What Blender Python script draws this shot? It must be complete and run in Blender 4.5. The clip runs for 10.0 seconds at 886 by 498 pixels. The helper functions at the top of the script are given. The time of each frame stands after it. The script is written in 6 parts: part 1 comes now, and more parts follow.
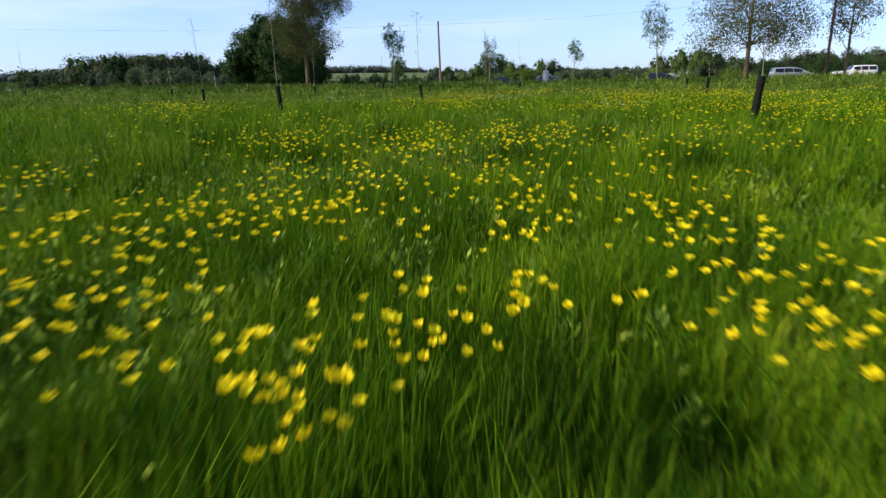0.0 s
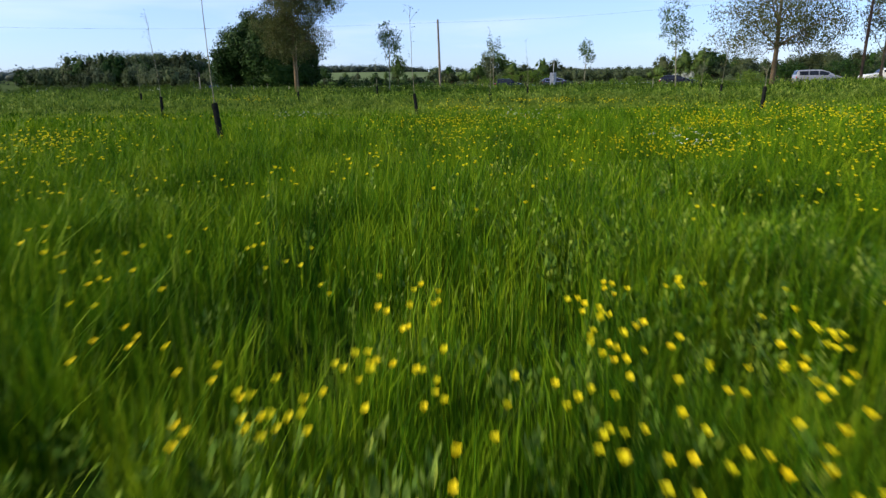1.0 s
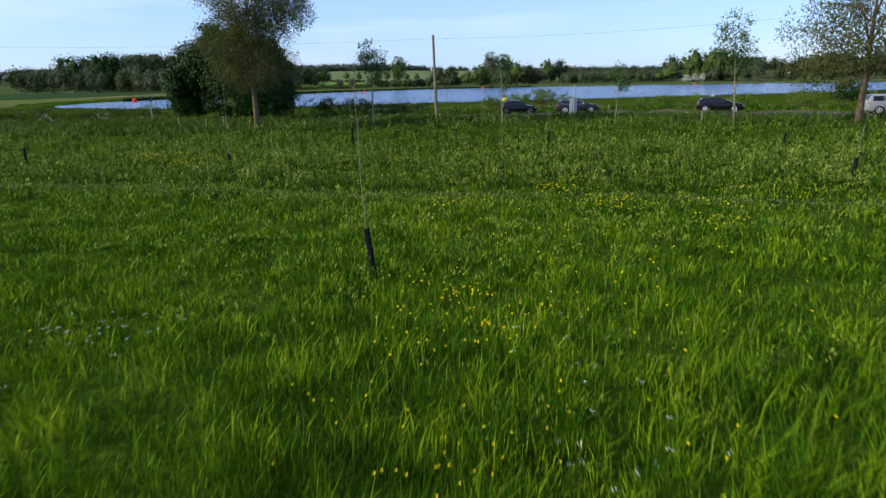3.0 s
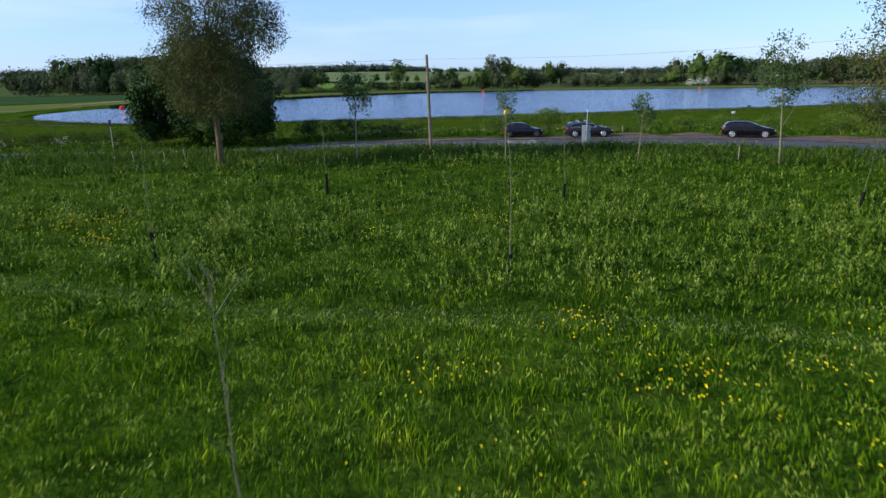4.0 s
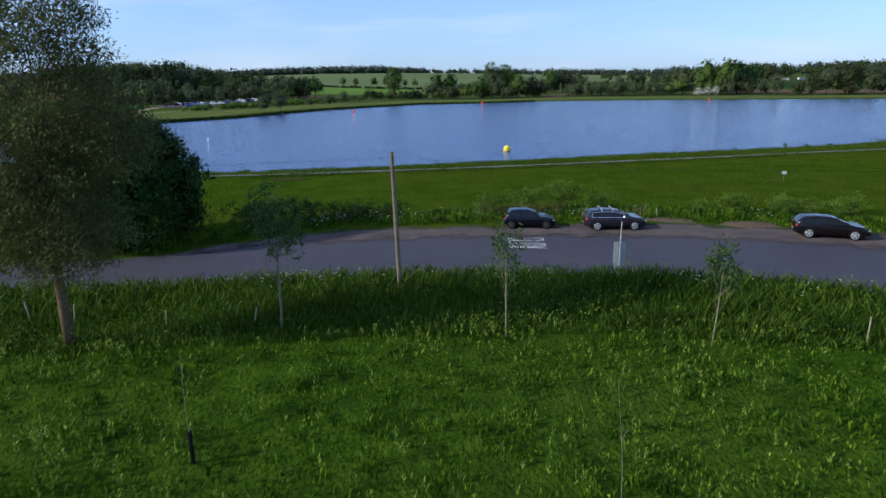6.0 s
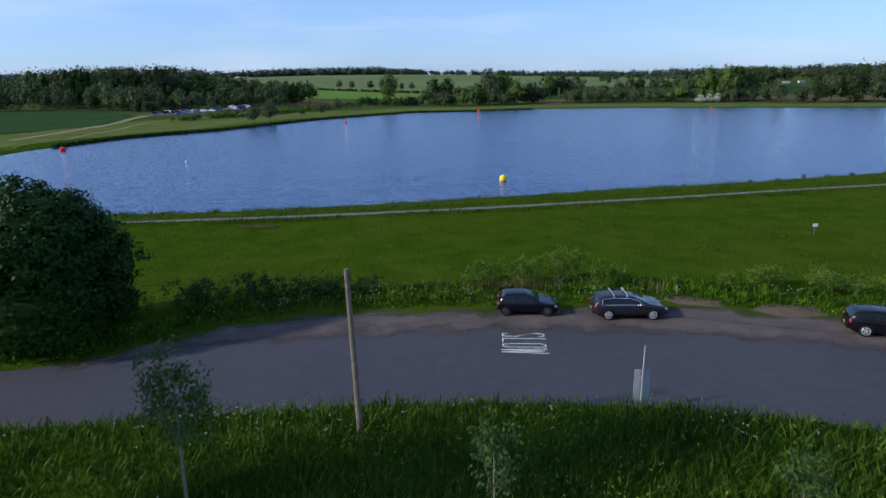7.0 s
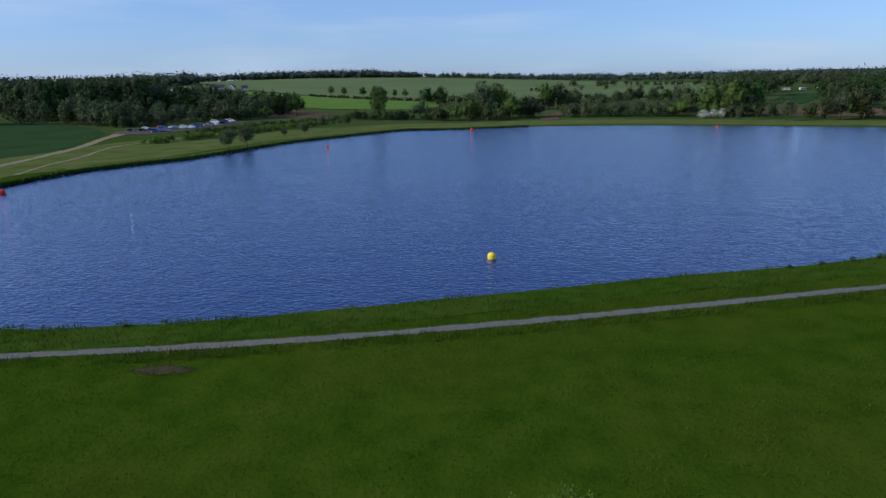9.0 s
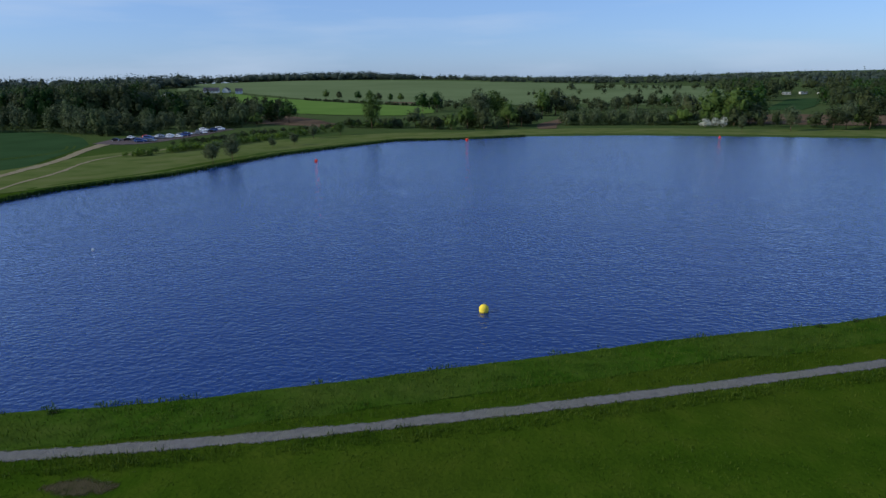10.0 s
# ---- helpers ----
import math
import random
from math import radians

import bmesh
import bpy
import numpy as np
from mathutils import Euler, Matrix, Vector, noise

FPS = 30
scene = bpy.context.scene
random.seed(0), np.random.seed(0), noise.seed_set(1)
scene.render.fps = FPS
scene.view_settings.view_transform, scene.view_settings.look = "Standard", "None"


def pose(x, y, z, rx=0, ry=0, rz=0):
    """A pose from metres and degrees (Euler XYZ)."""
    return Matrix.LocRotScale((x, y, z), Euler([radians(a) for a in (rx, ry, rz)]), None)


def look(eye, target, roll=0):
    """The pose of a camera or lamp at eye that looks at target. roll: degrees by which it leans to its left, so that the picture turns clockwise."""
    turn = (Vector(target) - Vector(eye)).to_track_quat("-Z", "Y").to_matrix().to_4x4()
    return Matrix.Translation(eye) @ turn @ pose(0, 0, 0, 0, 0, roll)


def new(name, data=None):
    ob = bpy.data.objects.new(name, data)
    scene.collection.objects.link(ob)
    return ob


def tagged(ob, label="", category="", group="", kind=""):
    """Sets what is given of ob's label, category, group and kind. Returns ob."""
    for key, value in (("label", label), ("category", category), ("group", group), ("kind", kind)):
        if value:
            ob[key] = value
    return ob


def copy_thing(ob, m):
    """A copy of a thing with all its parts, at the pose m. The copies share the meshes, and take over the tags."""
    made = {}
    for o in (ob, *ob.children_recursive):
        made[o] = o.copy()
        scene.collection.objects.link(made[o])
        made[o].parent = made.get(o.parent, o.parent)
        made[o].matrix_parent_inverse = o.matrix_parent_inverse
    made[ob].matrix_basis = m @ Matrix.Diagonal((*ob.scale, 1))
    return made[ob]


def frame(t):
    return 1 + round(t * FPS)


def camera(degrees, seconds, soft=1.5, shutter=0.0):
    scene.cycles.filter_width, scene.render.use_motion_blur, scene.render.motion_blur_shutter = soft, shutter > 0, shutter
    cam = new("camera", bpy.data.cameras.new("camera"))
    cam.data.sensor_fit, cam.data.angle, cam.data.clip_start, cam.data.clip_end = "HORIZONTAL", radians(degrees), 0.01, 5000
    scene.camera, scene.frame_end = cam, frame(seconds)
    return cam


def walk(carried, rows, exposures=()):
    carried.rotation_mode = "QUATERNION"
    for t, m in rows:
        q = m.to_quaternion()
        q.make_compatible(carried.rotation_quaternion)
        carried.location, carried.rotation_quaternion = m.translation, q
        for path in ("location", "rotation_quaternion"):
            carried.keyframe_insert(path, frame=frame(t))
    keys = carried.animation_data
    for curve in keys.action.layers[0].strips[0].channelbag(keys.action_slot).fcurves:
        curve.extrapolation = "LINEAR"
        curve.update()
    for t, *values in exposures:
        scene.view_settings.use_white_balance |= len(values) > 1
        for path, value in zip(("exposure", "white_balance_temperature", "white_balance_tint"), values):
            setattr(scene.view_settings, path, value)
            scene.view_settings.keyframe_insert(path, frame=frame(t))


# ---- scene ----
cam = camera(71.0, 10.0, 1.4, 0.2)
PATH = [
    (0, (0.882, -0.33, 0.546), (0.779, 1.6, 0.032), -1.15),
    (1, (0.742, 4.438, 0.886), (0.638, 6.367, 0.37), -1.0),
    (2, (0.704, 10.203, 1.943), (0.593, 12.131, 1.423), -1.1),
    (3.5, (0.717, 19.702, 4.156), (0.602, 21.629, 3.632), -1.1),
    (4, (0.745, 23.265, 5.073), (0.63, 25.192, 4.55), -1.05),
    (4.5, (0.853, 26.874, 6.097), (0.737, 28.8, 5.574), -1.05),
    (5, (1.0, 30.689, 7.281), (0.88, 32.616, 6.759), -1.15),
    (5.5, (1.125, 34.547, 8.589), (1.007, 36.473, 8.065), -1.1),
    (7, (1.916, 46.655, 13.368), (1.807, 48.582, 12.842), -1.05),
    (7.5, (2.256, 50.894, 15.098), (2.151, 52.821, 14.573), -1.05),
    (8, (2.613, 55.101, 16.848), (2.511, 57.027, 16.32), -1.05),
    (8.5, (3.038, 59.339, 18.524), (2.938, 61.266, 17.996), -1.05),
    (9, (3.502, 63.575, 20.126), (3.404, 65.501, 19.599), -1.05),
    (9.5, (3.921, 67.982, 21.778), (3.827, 69.909, 21.251), -1.0),
    (10, (4.344, 72.793, 23.192), (4.254, 74.721, 22.667), -1.0),
]
walk(cam, [(t, look(eye, target, roll)) for t, eye, target, roll in PATH],
     [(0, 0.78, 6500, 10), (2, 0.76, 6450, 8), (4.5, 0.62, 6150, 6), (7, 0.36, 5900, 5), (8.5, 0.12, 5850, 5), (10, 0.0, 5850, 5)])

# ---- light ----
SUN_FROM = Vector((-0.87, -0.27, 0.46)).normalized()
world = bpy.data.worlds.new("world")
scene.world = world
world.use_nodes = True
wn = world.node_tree.nodes
sky = wn.new("ShaderNodeTexSky")
sky.sky_type = "NISHITA"
sky.sun_disc = False
sky.sun_elevation = math.asin(SUN_FROM.z)
sky.sun_rotation = math.atan2(SUN_FROM.x, SUN_FROM.y) % (2 * math.pi)
sky.altitude, sky.air_density, sky.dust_density, sky.ozone_density = 50, 1.0, 0.6, 2.5
wn["Background"].inputs["Strength"].default_value = 0.125
tint = wn.new("ShaderNodeMix")
tint.data_type, tint.blend_type = "RGBA", "MULTIPLY"
tint.inputs["Factor"].default_value = 1.0
tint.inputs["B"].default_value = (0.82, 0.95, 1.3, 1)
wl = world.node_tree.links.new
wl(sky.outputs[0], tint.inputs["A"])
# thin high haze and streaks of cirrus over the clear sky
haze = wn.new("ShaderNodeMix")
haze.data_type = "RGBA"
haze.inputs["Factor"].default_value = 0.5
haze.inputs["B"].default_value = (2.2, 3.0, 4.9, 1)
wl(tint.outputs["Result"], haze.inputs["A"])
sky_at = wn.new("ShaderNodeTexCoord")
sky_map = wn.new("ShaderNodeMapping")
sky_map.inputs["Scale"].default_value = (1.2, 1.2, 9.0)
sky_map.inputs["Rotation"].default_value = (0.0, 0.12, 0.0)
wl(sky_at.outputs["Generated"], sky_map.inputs["Vector"])
streak = wn.new("ShaderNodeTexNoise")
streak.inputs["Scale"].default_value, streak.inputs["Detail"].default_value = 2.2, 7
wl(sky_map.outputs["Vector"], streak.inputs["Vector"])
thin = wn.new("ShaderNodeMapRange")
thin.inputs["From Min"].default_value, thin.inputs["From Max"].default_value, thin.inputs["To Max"].default_value = 0.48, 0.78, 0.6
wl(streak.outputs["Fac"], thin.inputs["Value"])
cloud = wn.new("ShaderNodeMix")
cloud.data_type = "RGBA"
cloud.inputs["B"].default_value = (4.4, 4.9, 5.9, 1)
wl(thin.outputs["Result"], cloud.inputs["Factor"])
wl(haze.outputs["Result"], cloud.inputs["A"])
wl(cloud.outputs["Result"], wn["Background"].inputs["Color"])
sun = new("sun", bpy.data.lights.new("sun", "SUN"))
sun.data.energy, sun.data.angle, sun.data.color = 3.4, radians(2.0), (1.0, 0.89, 0.70)
sun.matrix_world = look(SUN_FROM * 50, (0, 0, 0))


# ---- materials ----
def material(name, colors, scale=1.0, rough=0.85, metal=0.0, bump=0.0, bump_scale=None, detail=6.0, spread=(0.3, 0.7), island=0.0, coords="Object", second=None, translucent=0.0, spec=0.0, coat=0.0, per_object=0.0, soft=0.0):
    """A noise between colours, a second larger noise, fine relief, and variation by piece."""
    m = bpy.data.materials.new(name)
    m.use_nodes = True
    nt, n = m.node_tree, m.node_tree.nodes
    link = nt.links.new
    b = n["Principled BSDF"]
    b.inputs["Roughness"].default_value, b.inputs["Metallic"].default_value = rough, metal
    b.inputs["Specular IOR Level"].default_value = spec
    b.inputs["Coat Weight"].default_value = coat
    tc = n.new("ShaderNodeTexCoord")
    source = tc.outputs["Object"]
    if coords == "World":
        geo = n.new("ShaderNodeNewGeometry")
        source = geo.outputs["Position"]
    t = n.new("ShaderNodeTexNoise")
    t.inputs["Scale"].default_value, t.inputs["Detail"].default_value = scale, detail
    link(source, t.inputs["Vector"])
    ramp = n.new("ShaderNodeValToRGB")
    e = ramp.color_ramp.elements
    while len(e) < len(colors):
        e.new(0.5)
    for i, c in enumerate(colors):
        e[i].position = spread[0] + (spread[1] - spread[0]) * i / max(1, len(colors) - 1)
        e[i].color = (*c, 1)
    link(t.outputs["Fac"], ramp.inputs["Fac"])
    color = ramp.outputs["Color"]
    if second:
        c2, scale2, amount = second
        t2 = n.new("ShaderNodeTexNoise")
        t2.inputs["Scale"].default_value, t2.inputs["Detail"].default_value = scale2, 4
        link(source, t2.inputs["Vector"])
        r2 = n.new("ShaderNodeMapRange")
        r2.inputs["From Min"].default_value, r2.inputs["From Max"].default_value = 0.42, 0.68
        r2.inputs["To Max"].default_value = amount
        link(t2.outputs["Fac"], r2.inputs["Value"])
        mix = n.new("ShaderNodeMix")
        mix.data_type = "RGBA"
        link(r2.outputs["Result"], mix.inputs["Factor"])
        link(color, mix.inputs["A"])
        mix.inputs["B"].default_value = (*c2, 1)
        color = mix.outputs["Result"]
    for amount, kind in ((island, "i"), (per_object, "o")):
        if not amount:
            continue
        if kind == "i":
            rnd = n.new("ShaderNodeNewGeometry").outputs["Random Per Island"]
        else:
            rnd = n.new("ShaderNodeObjectInfo").outputs["Random"]
        hsv = n.new("ShaderNodeHueSaturation")
        mr = n.new("ShaderNodeMapRange")
        mr.inputs["To Min"].default_value, mr.inputs["To Max"].default_value = 1 - amount, 1 + amount
        link(rnd, mr.inputs["Value"])
        link(mr.outputs["Result"], hsv.inputs["Value"])
        mh = n.new("ShaderNodeMapRange")
        mh.inputs["To Min"].default_value, mh.inputs["To Max"].default_value = 0.5 + 0.06 * amount, 0.5 - 0.06 * amount
        link(rnd, mh.inputs["Value"])
        link(mh.outputs["Result"], hsv.inputs["Hue"])
        link(color, hsv.inputs["Color"])
        color = hsv.outputs["Color"]
    link(color, b.inputs["Base Color"])
    if bump:
        tb = n.new("ShaderNodeTexNoise")
        tb.inputs["Scale"].default_value, tb.inputs["Detail"].default_value = bump_scale or scale * 4, 6
        link(source, tb.inputs["Vector"])
        bp = n.new("ShaderNodeBump")
        bp.inputs["Strength"].default_value, bp.inputs["Distance"].default_value = min(1.0, bump), 0.15 if coords == "World" else 0.03
        link(tb.outputs["Fac"], bp.inputs["Height"])
        link(bp.outputs["Normal"], b.inputs["Normal"])
    if soft:
        # worn edge: the cover thins out over so many metres
        at = n.new("ShaderNodeAttribute")
        at.attribute_name = "edge"
        te = n.new("ShaderNodeTexNoise")
        te.inputs["Scale"].default_value, te.inputs["Detail"].default_value = 1.2 / soft, 8
        link(source, te.inputs["Vector"])
        ma = n.new("ShaderNodeMath")
        ma.operation = "MULTIPLY_ADD"
        ma.inputs[1].default_value = soft * 1.6
        link(te.outputs["Fac"], ma.inputs[0])
        link(at.outputs["Fac"], ma.inputs[2])
        mr = n.new("ShaderNodeMapRange")
        mr.interpolation_type = "SMOOTHSTEP"
        mr.inputs["From Min"].default_value, mr.inputs["From Max"].default_value = soft * 0.75, soft * 1.6
        link(ma.outputs[0], mr.inputs["Value"])
        clear = n.new("ShaderNodeBsdfTransparent")
        ms = n.new("ShaderNodeMixShader")
        link(mr.outputs["Result"], ms.inputs["Fac"])
        link(clear.outputs[0], ms.inputs[1])
        link(b.outputs[0], ms.inputs[2])
        link(ms.outputs[0], n["Material Output"].inputs["Surface"])
    if translucent:
        tr = n.new("ShaderNodeBsdfTranslucent")
        link(color, tr.inputs["Color"])
        ms = n.new("ShaderNodeMixShader")
        ms.inputs["Fac"].default_value = translucent
        link(b.outputs[0], ms.inputs[1])
        link(tr.outputs[0], ms.inputs[2])
        link(ms.outputs[0], n["Material Output"].inputs["Surface"])
    return m


M_GROUND = material("meadow_ground", [(0.018, 0.036, 0.004), (0.032, 0.064, 0.005), (0.05, 0.088, 0.007)], 0.8, 0.95, bump=1.0, bump_scale=6.0, coords="World", second=((0.055, 0.085, 0.010), 0.05, 0.6))
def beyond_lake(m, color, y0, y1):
    """Blends the base colour into the given one as y goes from y0 to y1."""
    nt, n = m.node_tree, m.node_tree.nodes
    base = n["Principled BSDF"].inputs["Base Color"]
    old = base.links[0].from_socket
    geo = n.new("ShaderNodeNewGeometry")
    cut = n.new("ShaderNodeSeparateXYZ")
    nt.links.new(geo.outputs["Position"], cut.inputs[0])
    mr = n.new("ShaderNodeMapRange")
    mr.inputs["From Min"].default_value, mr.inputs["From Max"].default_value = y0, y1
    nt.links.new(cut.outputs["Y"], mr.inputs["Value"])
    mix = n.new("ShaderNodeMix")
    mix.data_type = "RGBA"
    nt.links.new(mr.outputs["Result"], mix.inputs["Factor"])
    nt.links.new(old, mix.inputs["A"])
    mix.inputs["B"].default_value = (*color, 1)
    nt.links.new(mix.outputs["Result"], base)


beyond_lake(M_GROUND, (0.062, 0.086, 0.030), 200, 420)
M_FIELD = material("rough_pasture", [(0.024, 0.050, 0.003), (0.035, 0.065, 0.004), (0.048, 0.074, 0.006)], 0.35, 0.95, bump=0.5, bump_scale=2.6, coords="World", second=((0.058, 0.068, 0.008), 0.045, 0.5))
M_BANK = material("bank_grass", [(0.020, 0.050, 0.004), (0.034, 0.074, 0.005), (0.048, 0.084, 0.009)], 0.6, 0.95, bump=0.55, bump_scale=3.0, coords="World", second=((0.08, 0.088, 0.02), 0.08, 0.4))
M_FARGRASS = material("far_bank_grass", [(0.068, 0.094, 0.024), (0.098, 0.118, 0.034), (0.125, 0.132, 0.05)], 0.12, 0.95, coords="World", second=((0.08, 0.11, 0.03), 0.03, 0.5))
M_CROP = material("dark_crop", [(0.028, 0.055, 0.02), (0.036, 0.07, 0.026)], 0.06, 0.95, bump=0.6, bump_scale=1.5, coords="World")
# pale crop, its colour desaturated further to carry the distance haze
M_PALEFIELD = material("hazed_pale_crop", [(0.115, 0.15, 0.065), (0.14, 0.175, 0.08)], 0.015, 0.95, coords="World", second=((0.10, 0.13, 0.055), 0.006, 0.6))
M_BRIGHTFIELD = material("bright_crop", [(0.095, 0.16, 0.034), (0.12, 0.19, 0.042)], 0.03, 0.95, coords="World", second=((0.09, 0.16, 0.03), 0.01, 0.6))
M_EARTH = material("bare_earth", [(0.085, 0.058, 0.038), (0.14, 0.098, 0.062)], 0.08, 0.95, coords="World", bump=0.5, bump_scale=0.7)
M_ASPHALT = material("worn_asphalt", [(0.046, 0.042, 0.056), (0.053, 0.049, 0.062), (0.06, 0.055, 0.067)], 1.3, 0.7, bump=0.3, bump_scale=60, coords="World", second=((0.068, 0.062, 0.072), 0.16, 0.35), spec=0.2)
M_GRAVEL = material("layby_gravel", [(0.088, 0.071, 0.070), (0.118, 0.095, 0.090), (0.15, 0.118, 0.106)], 0.7, 0.95, bump=0.6, bump_scale=25, coords="World", second=((0.075, 0.067, 0.068), 0.25, 0.4), soft=2.2)
M_SCAR = material("worn_scar", [(0.048, 0.044, 0.02), (0.07, 0.058, 0.032)], 1.5, 0.95, bump=0.5, bump_scale=9, coords="World", soft=0.7)
M_SAND = material("sandy_spoil", [(0.088, 0.066, 0.048), (0.14, 0.10, 0.07)], 1.5, 0.95, bump=0.5, bump_scale=12, coords="World")
M_PATH = material("path_gravel", [(0.13, 0.122, 0.114), (0.185, 0.172, 0.16)], 2.0, 0.95, bump=0.5, bump_scale=25, coords="World", second=((0.15, 0.15, 0.10), 0.25, 0.5), soft=0.35)
M_TRACK = material("sandy_track", [(0.2, 0.165, 0.10), (0.26, 0.22, 0.14)], 0.4, 0.95, coords="World")
M_PAINT = material("road_paint", [(0.55, 0.55, 0.53), (0.72, 0.72, 0.70)], 6.0, 0.7, coords="World")
M_BARK = material("bark", [(0.095, 0.066, 0.038), (0.185, 0.135, 0.082)], 6.0, 0.95, bump=0.8, bump_scale=18)
M_PALEBARK = material("pale_bark", [(0.15, 0.14, 0.09), (0.24, 0.22, 0.15)], 8.0, 0.9, bump=0.5, bump_scale=22)
M_POLE = material("weathered_pole", [(0.14, 0.118, 0.088), (0.215, 0.182, 0.14)], 5.0, 0.9, bump=0.5, bump_scale=25)
# pole timber in darker tones that stand in for the tree's shade
M_SHADEPOLE = material("tree_shaded_pole", [(0.035, 0.026, 0.02), (0.07, 0.052, 0.04)], 5.0, 0.9, bump=0.5, bump_scale=25)
M_WHITEWOOD = material("pale_wood", [(0.24, 0.22, 0.16), (0.36, 0.33, 0.25)], 9.0, 0.85, bump=0.3)
M_GUARD = material("black_mesh_guard", [(0.008, 0.009, 0.008), (0.02, 0.021, 0.018)], 20, 0.6, bump=0.6, bump_scale=70)
M_WIRE = material("black_wire", [(0.015, 0.015, 0.016), (0.02, 0.02, 0.02)], 3, 0.5)
M_GREY = material("galvanised_grey", [(0.36, 0.37, 0.38), (0.46, 0.47, 0.48)], 4, 0.5, 0.3, bump=0.1)
M_WHITE = material("white_plastic", [(0.7, 0.7, 0.7), (0.8, 0.8, 0.79)], 3, 0.45)
M_YELLOW = material("yellow_buoy", [(0.80, 0.60, 0.05), (0.85, 0.67, 0.09)], 1.5, 0.45)
M_RED = material("red_buoy", [(0.65, 0.05, 0.03), (0.75, 0.08, 0.04)], 1.5, 0.45)


def leaf_material(name, a, b, island=0.35, trans=0.25):
    return material(name, [a, b], 0.5, 0.6, island=island, translucent=trans, coords="World", spec=0.12)


M_WILLOW = leaf_material("willow_leaf", (0.058, 0.070, 0.018), (0.10, 0.112, 0.032))
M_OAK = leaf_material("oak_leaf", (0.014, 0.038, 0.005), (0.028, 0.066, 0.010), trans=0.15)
M_SAPLEAF = leaf_material("sapling_leaf", (0.045, 0.085, 0.02), (0.08, 0.13, 0.034))
M_SHRUB = leaf_material("shrub_leaf", (0.062, 0.118, 0.010), (0.118, 0.18, 0.022))
M_WOOD = leaf_material("woodland_leaf", (0.032, 0.045, 0.017), (0.058, 0.074, 0.027), island=0.3)
M_WOODB = leaf_material("greywillow_leaf", (0.052, 0.076, 0.028), (0.085, 0.112, 0.044), island=0.3)
M_WOODC = leaf_material("fresh_leaf", (0.05, 0.085, 0.016), (0.08, 0.125, 0.026), island=0.16)
M_PALEWILLOW = leaf_material("pale_willow_leaf", (0.07, 0.092, 0.042), (0.105, 0.13, 0.062), island=0.2)
M_BLOSSOM = leaf_material("may_blossom", (0.40, 0.41, 0.33), (0.56, 0.56, 0.48), island=0.15)
# ridge leaves: distance haze is put into the base colour, greyer and bluer
M_HAZEWOOD = leaf_material("hazed_woodland_leaf", (0.036, 0.05, 0.034), (0.055, 0.07, 0.047), island=0.16, trans=0.1)
M_GRASS = material("meadow_grass_blade", [(0.018, 0.058, 0.002), (0.074, 0.156, 0.003), (0.165, 0.255, 0.008)], 1.1, 0.6, island=0.55, translucent=0.22, coords="World", spec=0.05)
M_NETTLE = material("pale_herb_leaf", [(0.040, 0.095, 0.006), (0.110, 0.180, 0.020), (0.215, 0.285, 0.055)], 0.9, 0.6, island=0.6, translucent=0.25, coords="World", spec=0.05)
# leafier plants than the grass; dark tones also carry shade between pale clumps
M_HERB = material("meadow_herb_leaf", [(0.010, 0.035, 0.002), (0.040, 0.092, 0.003), (0.110, 0.180, 0.010)], 0.9, 0.6, island=0.5, translucent=0.25, coords="World", spec=0.12)
M_DOCK = leaf_material("herb_top_leaf", (0.066, 0.135, 0.008), (0.180, 0.255, 0.042), island=0.65, trans=0.25)
M_DOCK.node_tree.nodes["Principled BSDF"].inputs["Specular IOR Level"].default_value = 0.04
M_VERGE = leaf_material("verge_grass_blade", (0.034, 0.073, 0.005), (0.064, 0.112, 0.010), island=0.5, trans=0.35)
M_PASTURE = leaf_material("pasture_grass_blade", (0.036, 0.068, 0.004), (0.060, 0.092, 0.007), island=0.3, trans=0.25)
M_SEED = leaf_material("grass_seed_head", (0.112, 0.175, 0.014), (0.178, 0.238, 0.026), island=0.35, trans=0.3)
M_TROD = leaf_material("trodden_grass", (0.11, 0.155, 0.045), (0.165, 0.20, 0.07), island=0.3, trans=0.2)
M_STRAW = leaf_material("dead_stalk", (0.10, 0.075, 0.042), (0.17, 0.125, 0.07), island=0.4, trans=0.2)
M_BUTTERCUP = leaf_material("buttercup_petal", (0.72, 0.57, 0.003), (0.84, 0.71, 0.008), island=0.2, trans=0.3)
M_UMBEL = leaf_material("white_umbel", (0.45, 0.48, 0.38), (0.6, 0.62, 0.53), island=0.15, trans=0.2)


